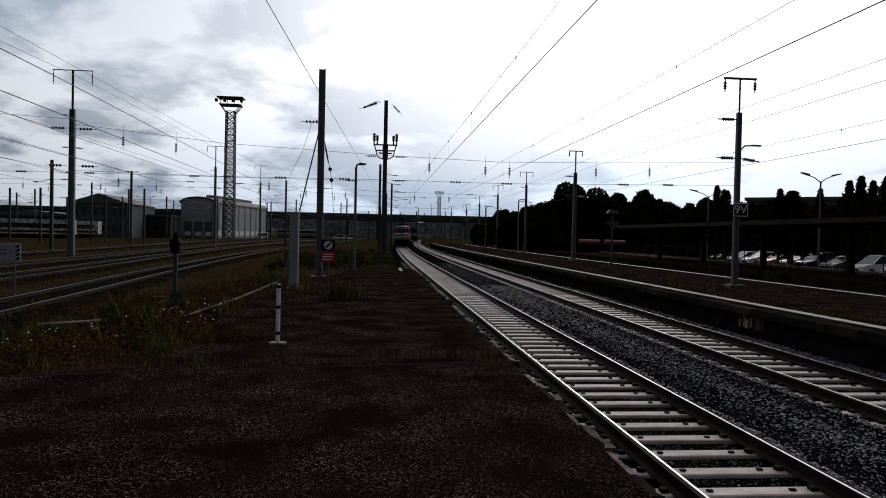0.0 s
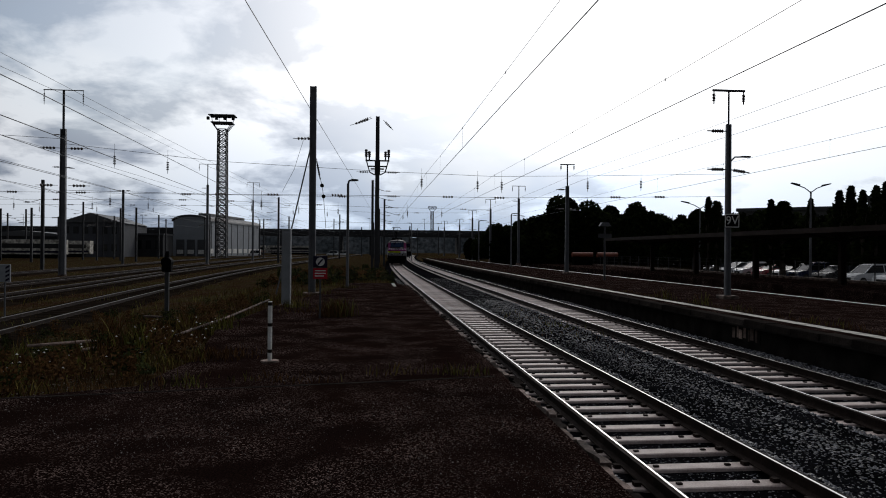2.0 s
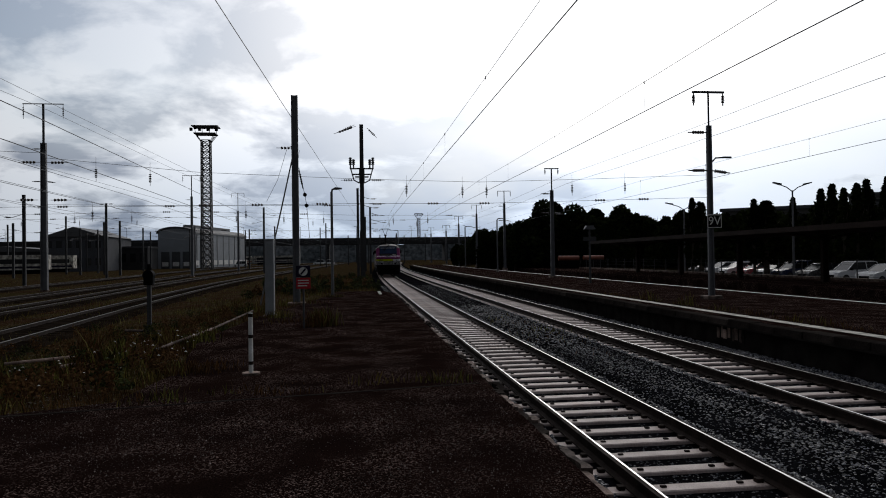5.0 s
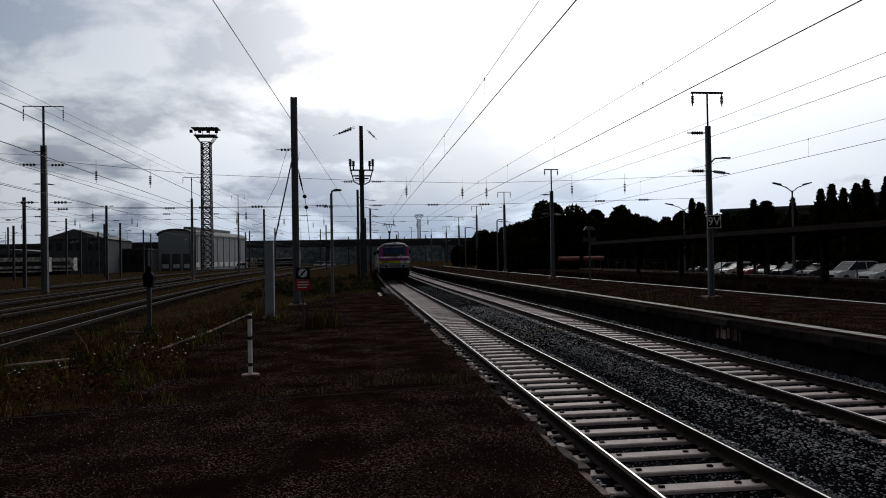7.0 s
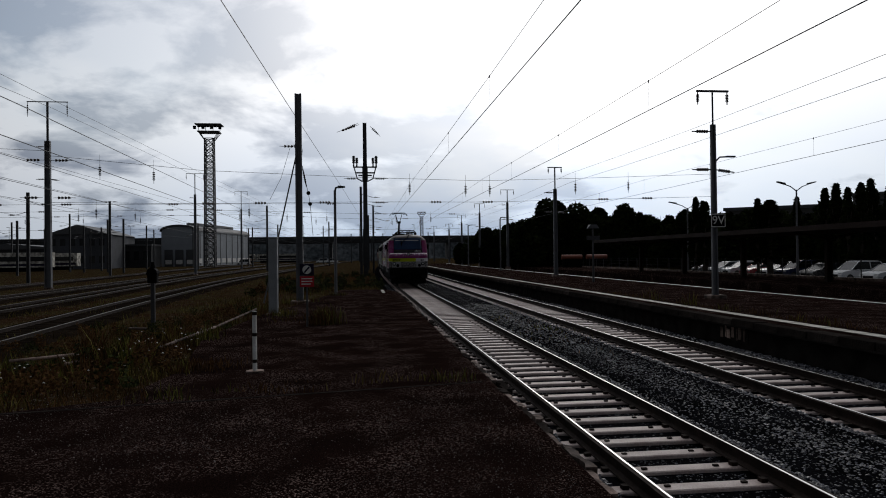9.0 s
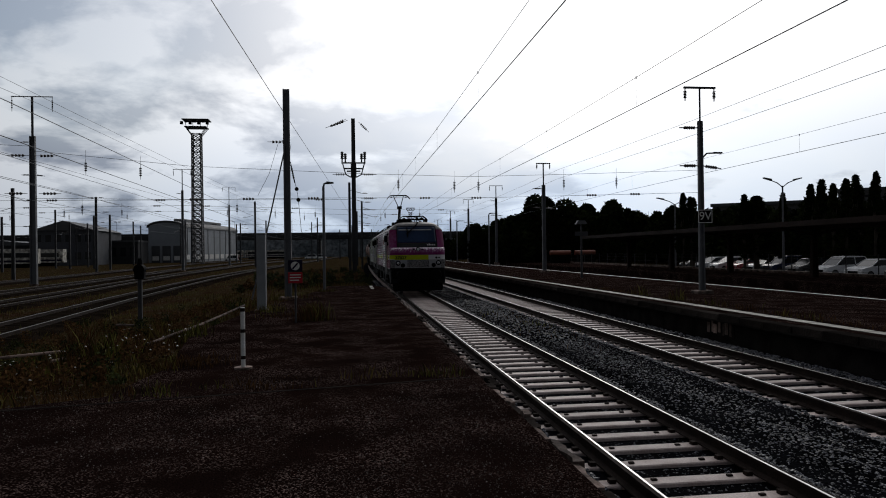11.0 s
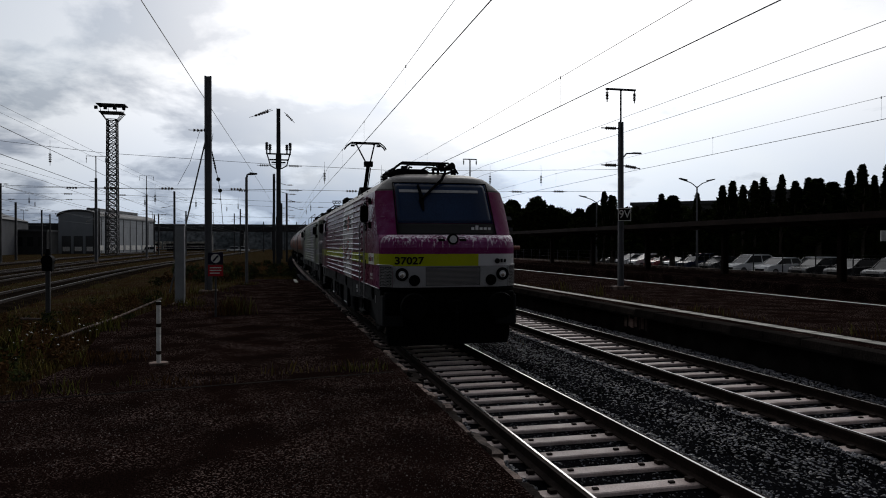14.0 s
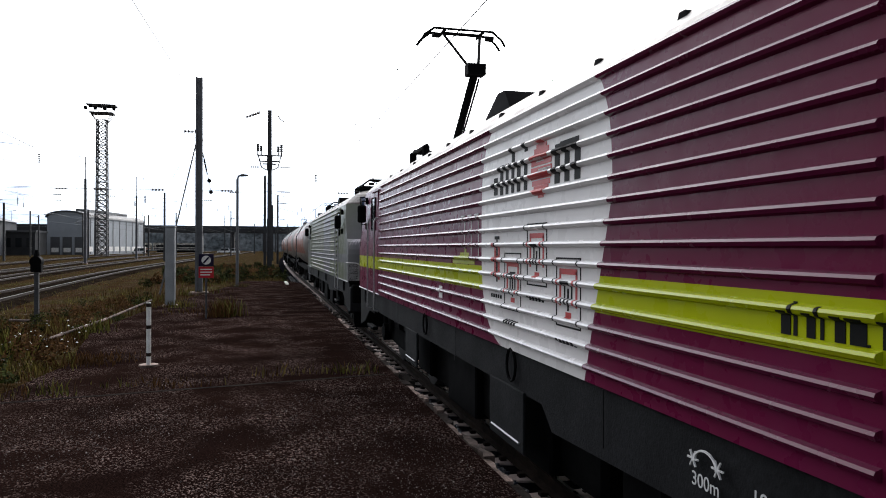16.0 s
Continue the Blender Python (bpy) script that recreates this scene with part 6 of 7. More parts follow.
wb = thing("notice_board", pose(-12.6, 25.2, -0.75), "pale notice board with a striped edge on two posts", "notice board")
part("panel", box(B(), -0.75, -0.03, 1.25, 0.55, 0.03, 1.85, 0.01), M["cladding"], wb, "pale blank panel")
for k in range(4):
    part("stripe", prism(B(), [(0.40, 1.27 + 0.14 * k), (0.53, 1.34 + 0.14 * k), (0.53, 1.41 + 0.14 * k), (0.40, 1.34 + 0.14 * k)], "y", -0.036, -0.032), M["navy"], wb)
for k in range(2):
    part("text_bar", box(B(), -0.6, -0.036, 1.62 - 0.14 * k, 0.1, -0.032, 1.66 - 0.14 * k), M["steel_dark"], wb)
for x in (-0.6, 0.35):
    part("post", rod(B(), (x, 0.05, 0), (x, 0.05, 1.8), 0.03, seg=8), M["steel_grey"], wb)
pb = thing("station_board", pose(22.13, 21.5, 0.02), "pair of pale boards on a thin post under the canopy", "notice board")
for x in (-0.275, 0.275):
    part("panel", box(B(), x - 0.255, -0.03, 1.80, x + 0.255, 0.03, 2.19, 0.01), M["white"], pb)
part("post", rod(B(), (0, 0, 0), (0, 0, 2.22), 0.04, seg=8), M["steel_dark"], pb)

# low pale rails of the old fence along the verge
for (ax, ay, az_), (bx, by, bz) in (((-4.75, 12.2, 0.0), (-4.1, 13.4, 0.03)), ((-3.75, 13.95, 0.02), (-3.5, 15.7, 0.07)), ((-3.5, 15.75, 0.06), (-3.39, 17.35, 0.07)), ((-3.38, 17.4, 0.07), (-3.1, 21.9, 0.15)), ((-6.2, 13.5, -0.1), (-5.2, 13.9, -0.06)), ((-4.6, 17.5, 0.02), (-5.6, 18.2, 0.0))):
    fr = thing("fallen_rail", pose(0, 0, 0), "pale weathered concrete rail lying along the weeds", "rail", "fallen rails")
    part("bar", rod(B(), (ax, ay, az_), (bx, by, bz), 0.028, seg=8), M["coping"], fr)
# white dash at the platform end and small stones
structure("edge_mark", box(B(), 1.02, 33.0, 0.0, 1.16, 35.6, 0.012), M["worn_white"], "short white mark at the platform end", "marking")
graffiti = structure("painted_patch", box(B(), 9.478, 16.6, -0.60, 9.488, 18.0, -0.16), M["wall_stone"], "dark patch with pale painted strokes on the platform wall", "marking")
for k, (w, z0, z1) in enumerate(((0.10, -0.55, -0.24), (0.14, -0.52, -0.22), (0.07, -0.56, -0.26), (0.12, -0.50, -0.24), (0.16, -0.54, -0.30), (0.08, -0.52, -0.22), (0.13, -0.55, -0.28))):
    part("stroke", box(B(), 9.468, 16.7 + 0.18 * k, z0, 9.478, 16.7 + 0.18 * k + w, z1), M["coping"], graffiti)


# ---- buildings and distance ----
def shed():
    host = thing("train_shed", pose(-61.3, 230, -0.75, 0, 0, -9), "pale metal-clad depot shed with a barrel roof", "shed")
    W, D, E_, R_ = 11.0, 52.0, 10.8, 1.7
    part("wall", prism(B(), [(0, 0), (W, 0), (W, E_)] + [(W / 2 + W / 2 * math.cos(a), E_ + R_ * math.sin(a)) for a in [math.pi * k / 12 for k in range(1, 12)]] + [(0, E_)], "y", 0, D), M["cladding"], host, "pale corrugated cladding")
    rb = B()
    arc = [math.pi * k / 14 for k in range(15)]
    prism(rb, [(W / 2 + (W / 2 + 0.35) * math.cos(a), E_ + 0.05 + (R_ + 0.1) * math.sin(a)) for a in arc] + [(W / 2 + (W / 2 + 0.35) * math.cos(a), E_ + 0.35 + (R_ + 0.2) * math.sin(a)) for a in arc[::-1]], "y", -0.5, D + 0.5)
    part("roof", rb, M["roof_sheet"], host, "grey barrel roof")
    part("roof_lantern", box(B(), W / 2 - 1.6, 10, E_ + R_, W / 2 + 1.6, 46, E_ + R_ + 1.5, 0.1), M["roof_sheet"], host, "low roof lantern")
    for k in range(9):
        part("cladding_seam", box(B(), W, 3 + k * 6, 0.2, W + 0.12, 3.3 + k * 6, E_), M["roof_sheet"], host)
    for k in range(10):
        part("window", box(B(), W, 1.0 + k * 5.4, 0.9, W + 0.14, 4.6 + k * 5.4, 2.4), M["white"], host, "bright low window band")
    for k in range(3):
        d = part("door", box(B(), 1.0 + 3.4 * k, -0.14, 0, 3.6 + 3.4 * k, 0, 5.2), M["roof_sheet"], host, "tall sliding door")
        part("door_window", box(B(), 1.3 + 3.4 * k, -0.2, 0.7, 3.3 + 3.4 * k, -0.14, 2.0), M["white"], d)


shed()


def ridge():
    """Low wooded rise and roofs behind the yard, paled by haze in the colour."""
    rn = random.Random(3)
    verts, faces = [], []
    n = 260
    for i in range(n + 1):
        x = -520 + 900 * i / n
        h = 9.9 + 1.0 * noise.noise(Vector((x * 0.012, 0, 1))) + 1.2 * noise.noise(Vector((x * 0.09, 0, 2))) + rn.uniform(0, 0.8)
        verts.extend([(x, 430, -1.0), (x, 436, h), (x, 470, h * 0.9)])
    for i in range(n):
        for k in (0, 1):
            faces.append((i * 3 + k, (i + 1) * 3 + k, (i + 1) * 3 + k + 1, i * 3 + k + 1))
    me = bpy.data.meshes.new("backdrop")
    me.from_pydata(verts, [], faces)
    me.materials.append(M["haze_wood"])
    tagged(new("backdrop", me), "low wooded rise on the horizon, paled with painted haze", "backdrop", kind="structure")


ridge()


def viaduct():
    host = thing("viaduct", pose(0, 330, -0.75), "long dark road viaduct on piers across the yard", "viaduct")
    part("deck", box(B(), -320, -6, 8.6, 120, 6, 10.6, 0.1), M["dark_wall"], host, "dark concrete deck")
    part("parapet", box(B(), -320, -6.3, 10.6, 120, -6.0, 11.6), M["dark_wall"], host)
    for k in range(32):
        x = -310 + k * 13.5
        if 10 < x < 30:
            continue
        pr = B()
        box(pr, x - 0.7, -5, -0.2, x + 0.7, 5, 8.6, 0.05)
        part("pier", pr, M["dark_wall"], host)


viaduct()
deck_lamp = thing("street_lamp", pose(-300, 326, 10.8), "thin lamp post on the viaduct parapet", "lamp post", "viaduct lamps")
part("post", rod(B(), (0, 0, 0), (0, 0, 5.2), 0.11, 0.07, seg=6), M["steel_dark"], deck_lamp)
part("lamp_head", box(B(), -1.1, -0.15, 5.15, 0.1, 0.15, 5.3, 0.03), M["steel_dark"], deck_lamp)
for k in range(1, 16):
    copy_thing(deck_lamp, pose(-300 + 25 * k, 326, 10.8))


def block(name, x, y, rz, w, d, h, roof, wall, label, cat, nwin, z0=-0.75, storeys=1):
    host = thing(name, pose(x, y, z0, 0, 0, rz), label, cat, "distant buildings")
    part("wall", box(B(), 0, 0, 0, w, d, h), wall, host)
    if roof == "barrel":
        part("roof", prism(B(), [(w / 2 + (w / 2 + 0.4) * math.cos(math.pi * k / 12), h + 0.02 + h * 0.22 * math.sin(math.pi * k / 12)) for k in range(13)], "y", -0.4, d + 0.4), M["roof_sheet"], host, "barrel roof")
    elif roof == "gable":
        part("roof", prism(B(), [(-0.5, h), (w + 0.5, h), (w / 2, h * 1.28)], "y", -0.5, d + 0.5), M["roof_sheet"], host, "pitched roof")
    else:
        part("roof", box(B(), -0.3, -0.3, h, w + 0.3, d + 0.3, h + 0.5), M["roof_sheet"], host, "flat roof")
    for s in range(storeys):
        for k in range(nwin):
            a = w * (k + 0.2) / nwin
            z = h * (s + 0.35) / storeys
            part("window", box(B(), a, -0.08, z, a + w * 0.55 / nwin, 0.0, z + h * 0.4 / storeys), M["window"], host)
    return host


block("depot_hall", -108, 200, 4, 30, 24, 5.4, "gable", M["dark_wall"], "dark old depot hall with a pitched roof", "hall", 9)
block("depot_hall", -79, 192, 4, 14, 30, 9.0, "gable", M["old_wall"], "grey old depot hall with a pitched roof", "hall", 6, -0.75, 2)
block("open_shelter", -72.5, 212, 2, 13, 12, 6.2, "flat", M["dark_wall"], "low dark flat-roofed shelter in the yard", "shelter", 5)
block("apartment_block", 59.5, 110, -38, 28, 12, 8.4, "flat", M["flat"], "grey block of flats behind the trees", "building", 9, 0.0, 3)
block("apartment_block", 88, 118, -40, 30, 12, 11.5, "flat", M["flat"], "pale block of flats behind the trees", "building", 9, 0.0, 4)


def railcar(x, y, rz, n, label):
    host = thing("parked_train", pose(x, y, -0.6, 0, 0, rz), label, "train", "parked trains")
    for k in range(n):
        x0 = k * 19
        pr = [(0, 0.9), (18.4, 0.9), (18.4, 3.2), (18.0, 3.8), (0.6, 3.8), (-0.4, 2.6)] if k == 0 else [(0, 0.9), (18.4, 0.9), (18.4, 3.8), (0, 3.8)]
        car = part("coach", prism(B(), [(a + x0, b) for a, b in pr], "y", -1.4, 1.4), M["worn_white"], host, "white coach body")
        part("window_band", box(B(), x0 + 1.2, -1.43, 2.1, x0 + 17.6, -1.40, 3.0), M["window"], car, "dark window band")
        part("stripe", box(B(), x0 + 0.4, -1.425, 1.2, x0 + 18.2, -1.405, 1.6), M["tank_band"] if k == 0 else M["navy"], car)
        part("running_gear", box(B(), x0 + 1.5, -1.1, 0.1, x0 + 17, 1.1, 0.85), M["black"], car)


railcar(-116, 140, 9, 3, "white parked railcar with dark windows in the yard")
railcar(-62, 306, 2, 2, "pale parked railcar under the far viaduct")
railcar(-100, 165, 5, 2, "white parked railcar further off in the yard")


# ---- canopy of the far platform ----
def canopy():
    host = thing("platform_canopy", pose(0, 0, 0.02), "long low dark platform canopy on steel posts", "canopy")
    part("roof_plate", prism(B(), [(22.6, 2.86), (22.6, 2.94), (25.2, 2.70), (27.9, 3.0), (27.9, 2.9), (25.2, 2.58)], "y", 6, 67), M["canopy"], host, "shallow butterfly roof")
    part("fascia", box(B(), 22.5, 6, 2.70, 22.62, 67, 2.97), M["canopy"], host, "rust-brown fascia board")
    for k in range(7):
        y = 10 + 8.6 * k
        pb_ = B()
        h_beam(pb_, 25.2, y, 0.0, 2.62, 0.15, 0.13)
        post = part("post", pb_, M["canopy"], host, "dark steel post")
        br = B()
        prism(br, [(22.7, 2.84), (25.2, 2.40), (27.8, 2.88), (27.8, 2.80), (25.2, 2.22), (22.7, 2.78)], "y", y - 0.06, y + 0.06)
        part("bracket", br, M["canopy"], post)


canopy()

def fence(x, y0, y1):
    host = thing("wire_fence", pose(x, 0, -0.78), "low wire fence with thin posts by the car park", "fence")
    y = y0
    while y <= y1:
        part("post", rod(B(), (0, y, 0), (0, y, 2.0), 0.035, seg=6), M["steel_dark"], host)
        y += 2.5
    for z in (1.0, 1.35, 1.7, 1.95):
        part("strand", rod(B(), (0, y0, z), (0, y1, z), 0.009, seg=4), M["steel_dark"], host)


fence(28.0, 12, 90)


# ---- parked cars ----
def car_paint(name, c):
    m = mat(name, c, 0.25, 0.0, var=0.06, scale=3, spec=0.6)
    return m


PAINT = {"white": car_paint("white_car_paint", (0.72, 0.73, 0.75)), "silver": car_paint("silver_car_paint", (0.42, 0.43, 0.45)), "black": car_paint("black_car_paint", (0.02, 0.02, 0.022)),
         "red": car_paint("red_car_paint", (0.30, 0.02, 0.03)), "blue": car_paint("blue_car_paint", (0.03, 0.04, 0.09))}


def car(kind, colour):
    L_, H_ = {"hatchback": (4.0, 1.48), "estate": (4.5, 1.5), "suv": (4.4, 1.66), "van": (4.9, 2.0)}[kind]
    host = thing("parked_car", pose(0, 0, 0), f"{colour} parked {kind} in the car park", "car", "parked cars")
    r = 0.31
    top = H_
    body = B()
    prof = [(0.0, 0.35), (0.02, 0.62), (0.10, 0.78), (0.35, 0.86), (1.05, 0.96), (L_ - 0.25, 1.0), (L_ - 0.05, 0.85), (L_, 0.55), (L_ - 0.05, 0.33), (0.12, 0.28)]
    rings = []
    for wy, sc in ((-0.86, 0.93), (-0.80, 1.0), (0.80, 1.0), (0.86, 0.93)):
        rings.append([body.verts.new((L_ / 2 + (px - L_ / 2) * (1.0 if sc == 1 else 0.985), wy, 0.6 + (pz - 0.6) * sc)) for px, pz in prof])
    n = len(prof)
    for a, b in zip(rings, rings[1:]):
        for i in range(n):
            body.faces.new((a[i], a[(i + 1) % n], b[(i + 1) % n], b[i]))
    body.faces.new(rings[0][::-1])
    body.faces.new(rings[-1])
    part("body", body, PAINT[colour], host, "painted body shell")
    rear = L_ - (0.35 if kind in ("hatchback", "suv", "van") else 0.2)
    gl = B()
    gp = [(1.0, 0.95), (1.75 if kind != "van" else 1.45, top - 0.06), (rear - 0.35, top - 0.04), (rear, 1.0)]
    ra = [[gl.verts.new((px, s * (0.78 if pz < 1.1 else 0.62), pz)) for px, pz in gp] for s in (-1, 1)]
    for i in range(4):
        gl.faces.new((ra[0][i], ra[0][(i + 1) % 4], ra[1][(i + 1) % 4], ra[1][i]))
    gl.faces.new(ra[0][::-1])
    gl.faces.new(ra[1])
    part("glasshouse", gl, M["window"], host, "dark tinted windows")
    rf = B()
    x0, x1 = (1.72 if kind != "van" else 1.42), rear - 0.3
    prism(rf, [(x0, top - 0.07), (x0 + 0.3, top), (x1 - 0.3, top), (x1, top - 0.06), (x1 - 0.1, top - 0.09), (x0 + 0.1, top - 0.1)], "y", -0.63, 0.63)
    roof = part("roof", rf, PAINT[colour], host)
    for s in (-1, 1):
        for (ax, az1), (bx, bz) in (((1.0, 0.97), (x0 + 0.05, top - 0.06)), (((x0 + x1) / 2, 0.99), ((x0 + x1) / 2, top - 0.05)), ((rear - 0.02, 1.0), (x1 - 0.05, top - 0.05))):
            pl = B()
            rod(pl, (ax, s * 0.785, az1), (bx, s * 0.635, bz), 0.035, seg=5)
            part("pillar", pl, PAINT[colour], roof)
        hd_ = B()
        box(hd_, 0.02, s * 0.62 - 0.14, 0.62, 0.18, s * 0.62 + 0.14, 0.76, 0.02)
        part("headlight", hd_, M["lamp"], host, "clear headlight")
        tl = B()
        box(tl, L_ - 0.12, s * 0.68 - 0.1, 0.72, L_ + 0.005, s * 0.68 + 0.1, 0.95, 0.02)
        part("tail_light", tl, M["red"], host, "red tail light")
        mr = B()
        box(mr, 1.2, s * 0.9 - 0.09, 0.98, 1.32, s * 0.9 + 0.09, 1.1, 0.02)
        part("mirror", mr, M["black"], host)
        for x in (0.78, L_ - 0.78):
            w = B()
            rod(w, (x, s * 0.70, r), (x, s * 0.875, r), r, seg=18)
            wh = part("wheel", w, M["tyre"], host, "black tyre")
            rm = B()
            rod(rm, (x, s * 0.872, r), (x, s * 0.885, r), r * 0.62, seg=14)
            part("rim", rm, M["steel_grey"], wh)
    gr_ = B()
    box(gr_, -0.012, -0.45, 0.42, 0.03, 0.45, 0.6)
    part("front_grille", gr_, M["black"], host)
    return host


CARS = [(62.0, "hatchback", "black", 30.5), (59.2, "hatchback", "white", 30.6), (56.4, "estate", "white", 30.4), (53.6, "hatchback", "red", 30.5), (51.6, "estate", "white", 30.9), (49.6, "suv", "blue", 31.0), (45.8, "hatchback", "black", 30.5), (43.0, "suv", "white", 30.6), (39.6, "hatchback", "white", 30.4), (36.4, "hatchback", "black", 30.5), (33.7, "estate", "black", 30.6), (30.9, "suv", "black", 30.5), (28.2, "hatchback", "white", 30.4), (25.5, "estate", "red", 30.5)]
rnd = random.Random(8)
made = {}
for y, k, c, x in CARS:
    m = pose(x * 1.22, y * 1.22, -0.78, 0, 0, 6 + rnd.uniform(-4, 4))
    if (k, c) in made:
        copy_thing(made[(k, c)], m)
    else:
        made[(k, c)] = car(k, c)
        made[(k, c)].matrix_world = m
for y, key in ((63.0, ("estate", "white")), (55.5, ("hatchback", "black")), (48.0, ("hatchback", "white")), (41.0, ("estate", "white")), (34.5, ("suv", "white")), (30.0, ("hatchback", "black"))):
    copy_thing(made[key], pose(46.5, y * 1.2, -0.78, 0, 0, 180 + rnd.uniform(-3, 3)))
van = car("van", "white")
van.matrix_world = pose(-13.5, 285, -0.78, 0, 0, 10)
copy_thing(van, pose(-44, 262, -0.78, 0, 0, 4))
copy_thing(van, pose(-17.5, 292, -0.78, 0, 0, 2))
for x, y in ((26.2, 86), (29.4, 86)):
    tk = thing("orange_container", pose(x, y, 0.0), "small faded orange tank container behind the platform", "container", "orange containers")
    part("shell", rod(B(), (-1.3, 0, 1.3), (1.3, 0, 1.3), 0.3, seg=14), M["tank_band"], tk)
    part("cradle", box(B(), -1.2, -0.3, -0.8, 1.2, 0.3, 1.02), M["black"], tk)


# ---- trees ----
def leaves(verts, faces, c, rad, n, size, rn, lumps=9, spire=False):
    """Leaf clumps scattered over several lobes of a crown."""
    lobes = []
    for _ in range(lumps):
        a, e = rn.uniform(0, 6.28), rn.uniform(-0.7, 1.0)
        k = rn.uniform(0.25, 0.72)
        lobes.append((c[0] + rad[0] * k * math.cos(a), c[1] + rad[1] * k * math.sin(a), c[2] + rad[2] * k * e, rn.uniform(0.32, 0.52)))
    lobes.append((*c, 0.72))
    if spire:
        # upright sprays that narrow to a ragged tip
        lobes = []
        for k in range(80):
            u = k / 79
            w = rad[0] * (0.6 + 0.4 * math.sin(math.pi * min(u * 1.3, 1))) * (1 - u ** 2.4)
            a = rn.uniform(0, 6.28)
            lobes.append((c[0] + w * 0.7 * math.cos(a), c[1] + w * 0.7 * math.sin(a), c[2] + rad[2] * (2 * u - 1), rn.uniform(0.04, 0.11)))
    for i in range(n):
        x, y, z, s = lobes[i % len(lobes)]
        while True:
            u = Vector((rn.uniform(-1, 1), rn.uniform(-1, 1), rn.uniform(-1, 1)))
            if 0.05 < u.length < 1:
                break
        u = u.normalized() * (u.length ** 0.6)
        wide = 3.0 if spire else 1.0
        p = Vector((x + u.x * rad[0] * s * wide, y + u.y * rad[1] * s * wide, z + u.z * rad[2] * s))
        t, b = Vector((rn.uniform(-1, 1), rn.uniform(-1, 1), rn.uniform(-1, 1))).normalized(), None
        b = t.orthogonal().normalized() * size * rn.uniform(0.5, 1.1)
        t = t * size * rn.uniform(0.6, 1.3)
        k = len(verts)
        verts.extend([p - t, p + b * 0.6, p + t, p - b * 0.6])
        faces.append((k, k + 1, k + 2, k + 3))


def tree(x, y, z0, h, rx, rz, n, size, seed, label, trunk=0.22, low=0.35, category="tree", spire=False):
    rn = random.Random(seed)
    host = thing("tree", pose(x, y, z0), label, category, "trees")
    tb = B()
    rod(tb, (0, 0, -0.7), (0.05, 0, h * 0.45), trunk, trunk * 0.6, seg=8)
    for k in range(6):
        a = k * 1.05 + rn.uniform(-.3, .3)
        rod(tb, (0.03, 0, h * (0.28 + 0.04 * k)), (math.cos(a) * rx * 0.6, math.sin(a) * rx * 0.6, h * (0.5 + 0.06 * k)), trunk * 0.4, trunk * 0.12, seg=5)
    rod(tb, (0.05, 0, h * 0.45), (0, 0, h * 0.85), trunk * 0.6, trunk * 0.15, seg=6)
    part("trunk", tb, M["bark"], host, "dark trunk with limbs")
    verts, faces = [], []
    leaves(verts, faces, (0, 0, h * (1 + low) / 2 - 0.1), (rx, rx, h * (1 - low) / 2 * rz), n, size, rn, 9, spire)
    me = bpy.data.meshes.new("crown")
    me.from_pydata(verts, [], faces)
    me.materials.append(M["leaf"])
    cr_ = new("crown", me)
    cr_.parent = host
    return host


rnd = random.Random(21)
first = []
SHAPES = [tree(21.5, 95, 0, 6.6, 2.9, 1.2, 5200, 0.42, 1, "dark green broad tree at the edge of the yard", low=0.0), tree(25.5, 96, 0, 7.9, 3.6, 1.2, 6400, 0.42, 2, "dark green broad tree at the edge of the yard", low=0.0),
          tree(30.0, 96, 0, 8.6, 4.0, 1.2, 7000, 0.42, 3, "dark green broad tree at the edge of the yard", low=0.0)]
for x, y, k, s in ((34.2, 95, 1, 0.92), (38.0, 96, 0, 0.93), (27.5, 102, 2, 0.9), (23.0, 104, 0, 1.05), (41.5, 92, 0, 0.92), (45, 90, 1, 0.8), (36, 104, 1, 0.85), (40, 94, 0, 0.95), (43.5, 88, 0, 0.95), (46.5, 86, 0, 0.95), (49, 84, 1, 0.8), (32.2, 98, 2, 0.9), (28.0, 94, 1, 1.0), (23.5, 94.5, 0, 1.1), (36.2, 94, 0, 0.95),
                   (24.0, 150, 1, 0.80), (28.0, 151, 2, 0.84), (31.0, 142, 0, 1.0), (33.5, 135, 1, 0.95), (36, 128, 2, 0.95)):
    ob = copy_thing(SHAPES[k], pose(x, y, 0, 0, 0, rnd.uniform(0, 360)))
    ob.scale = (s, s, s)
# hedge of low trees behind the car park
hedge = tree(50, 84, 0, 7.3, 3.7, 1.25, 6000, 0.42, 6, "dense dark hedge tree behind the car park", low=-0.25)
y = 82.0
x = 51.5
while y > 14:
    ob = copy_thing(hedge, pose(x + rnd.uniform(-0.8, 0.8), y, 0, 0, 0, rnd.uniform(0, 360)))
    s = rnd.uniform(0.82, 1.02)
    ob.scale = (s, s, s)
    y -= 3.6
    x += 0.22
for x, y, s in [(19.5 + 2.7 * k, 99 + (k % 3), 0.72 + 0.1 * (k % 2)) for k in range(11)] + [(22.5 + 2.6 * k, 156 + (k % 2) * 2, 0.66) for k in range(7)] + [(44 + 2.4 * k, 84 - 2.2 * k, 0.95) for k in range(5)] + [(33 + 2.2 * k, 122 - 4 * k, 0.75) for k in range(5)] + [(37.5 + 1.9 * k, 98 - (k % 3), 1.0 + 0.06 * (k % 2)) for k in range(11)]:
    ob = copy_thing(hedge, pose(x, y, -0.3, 0, 0, rnd.uniform(0, 360)))
    ob.scale = (s, s, s)
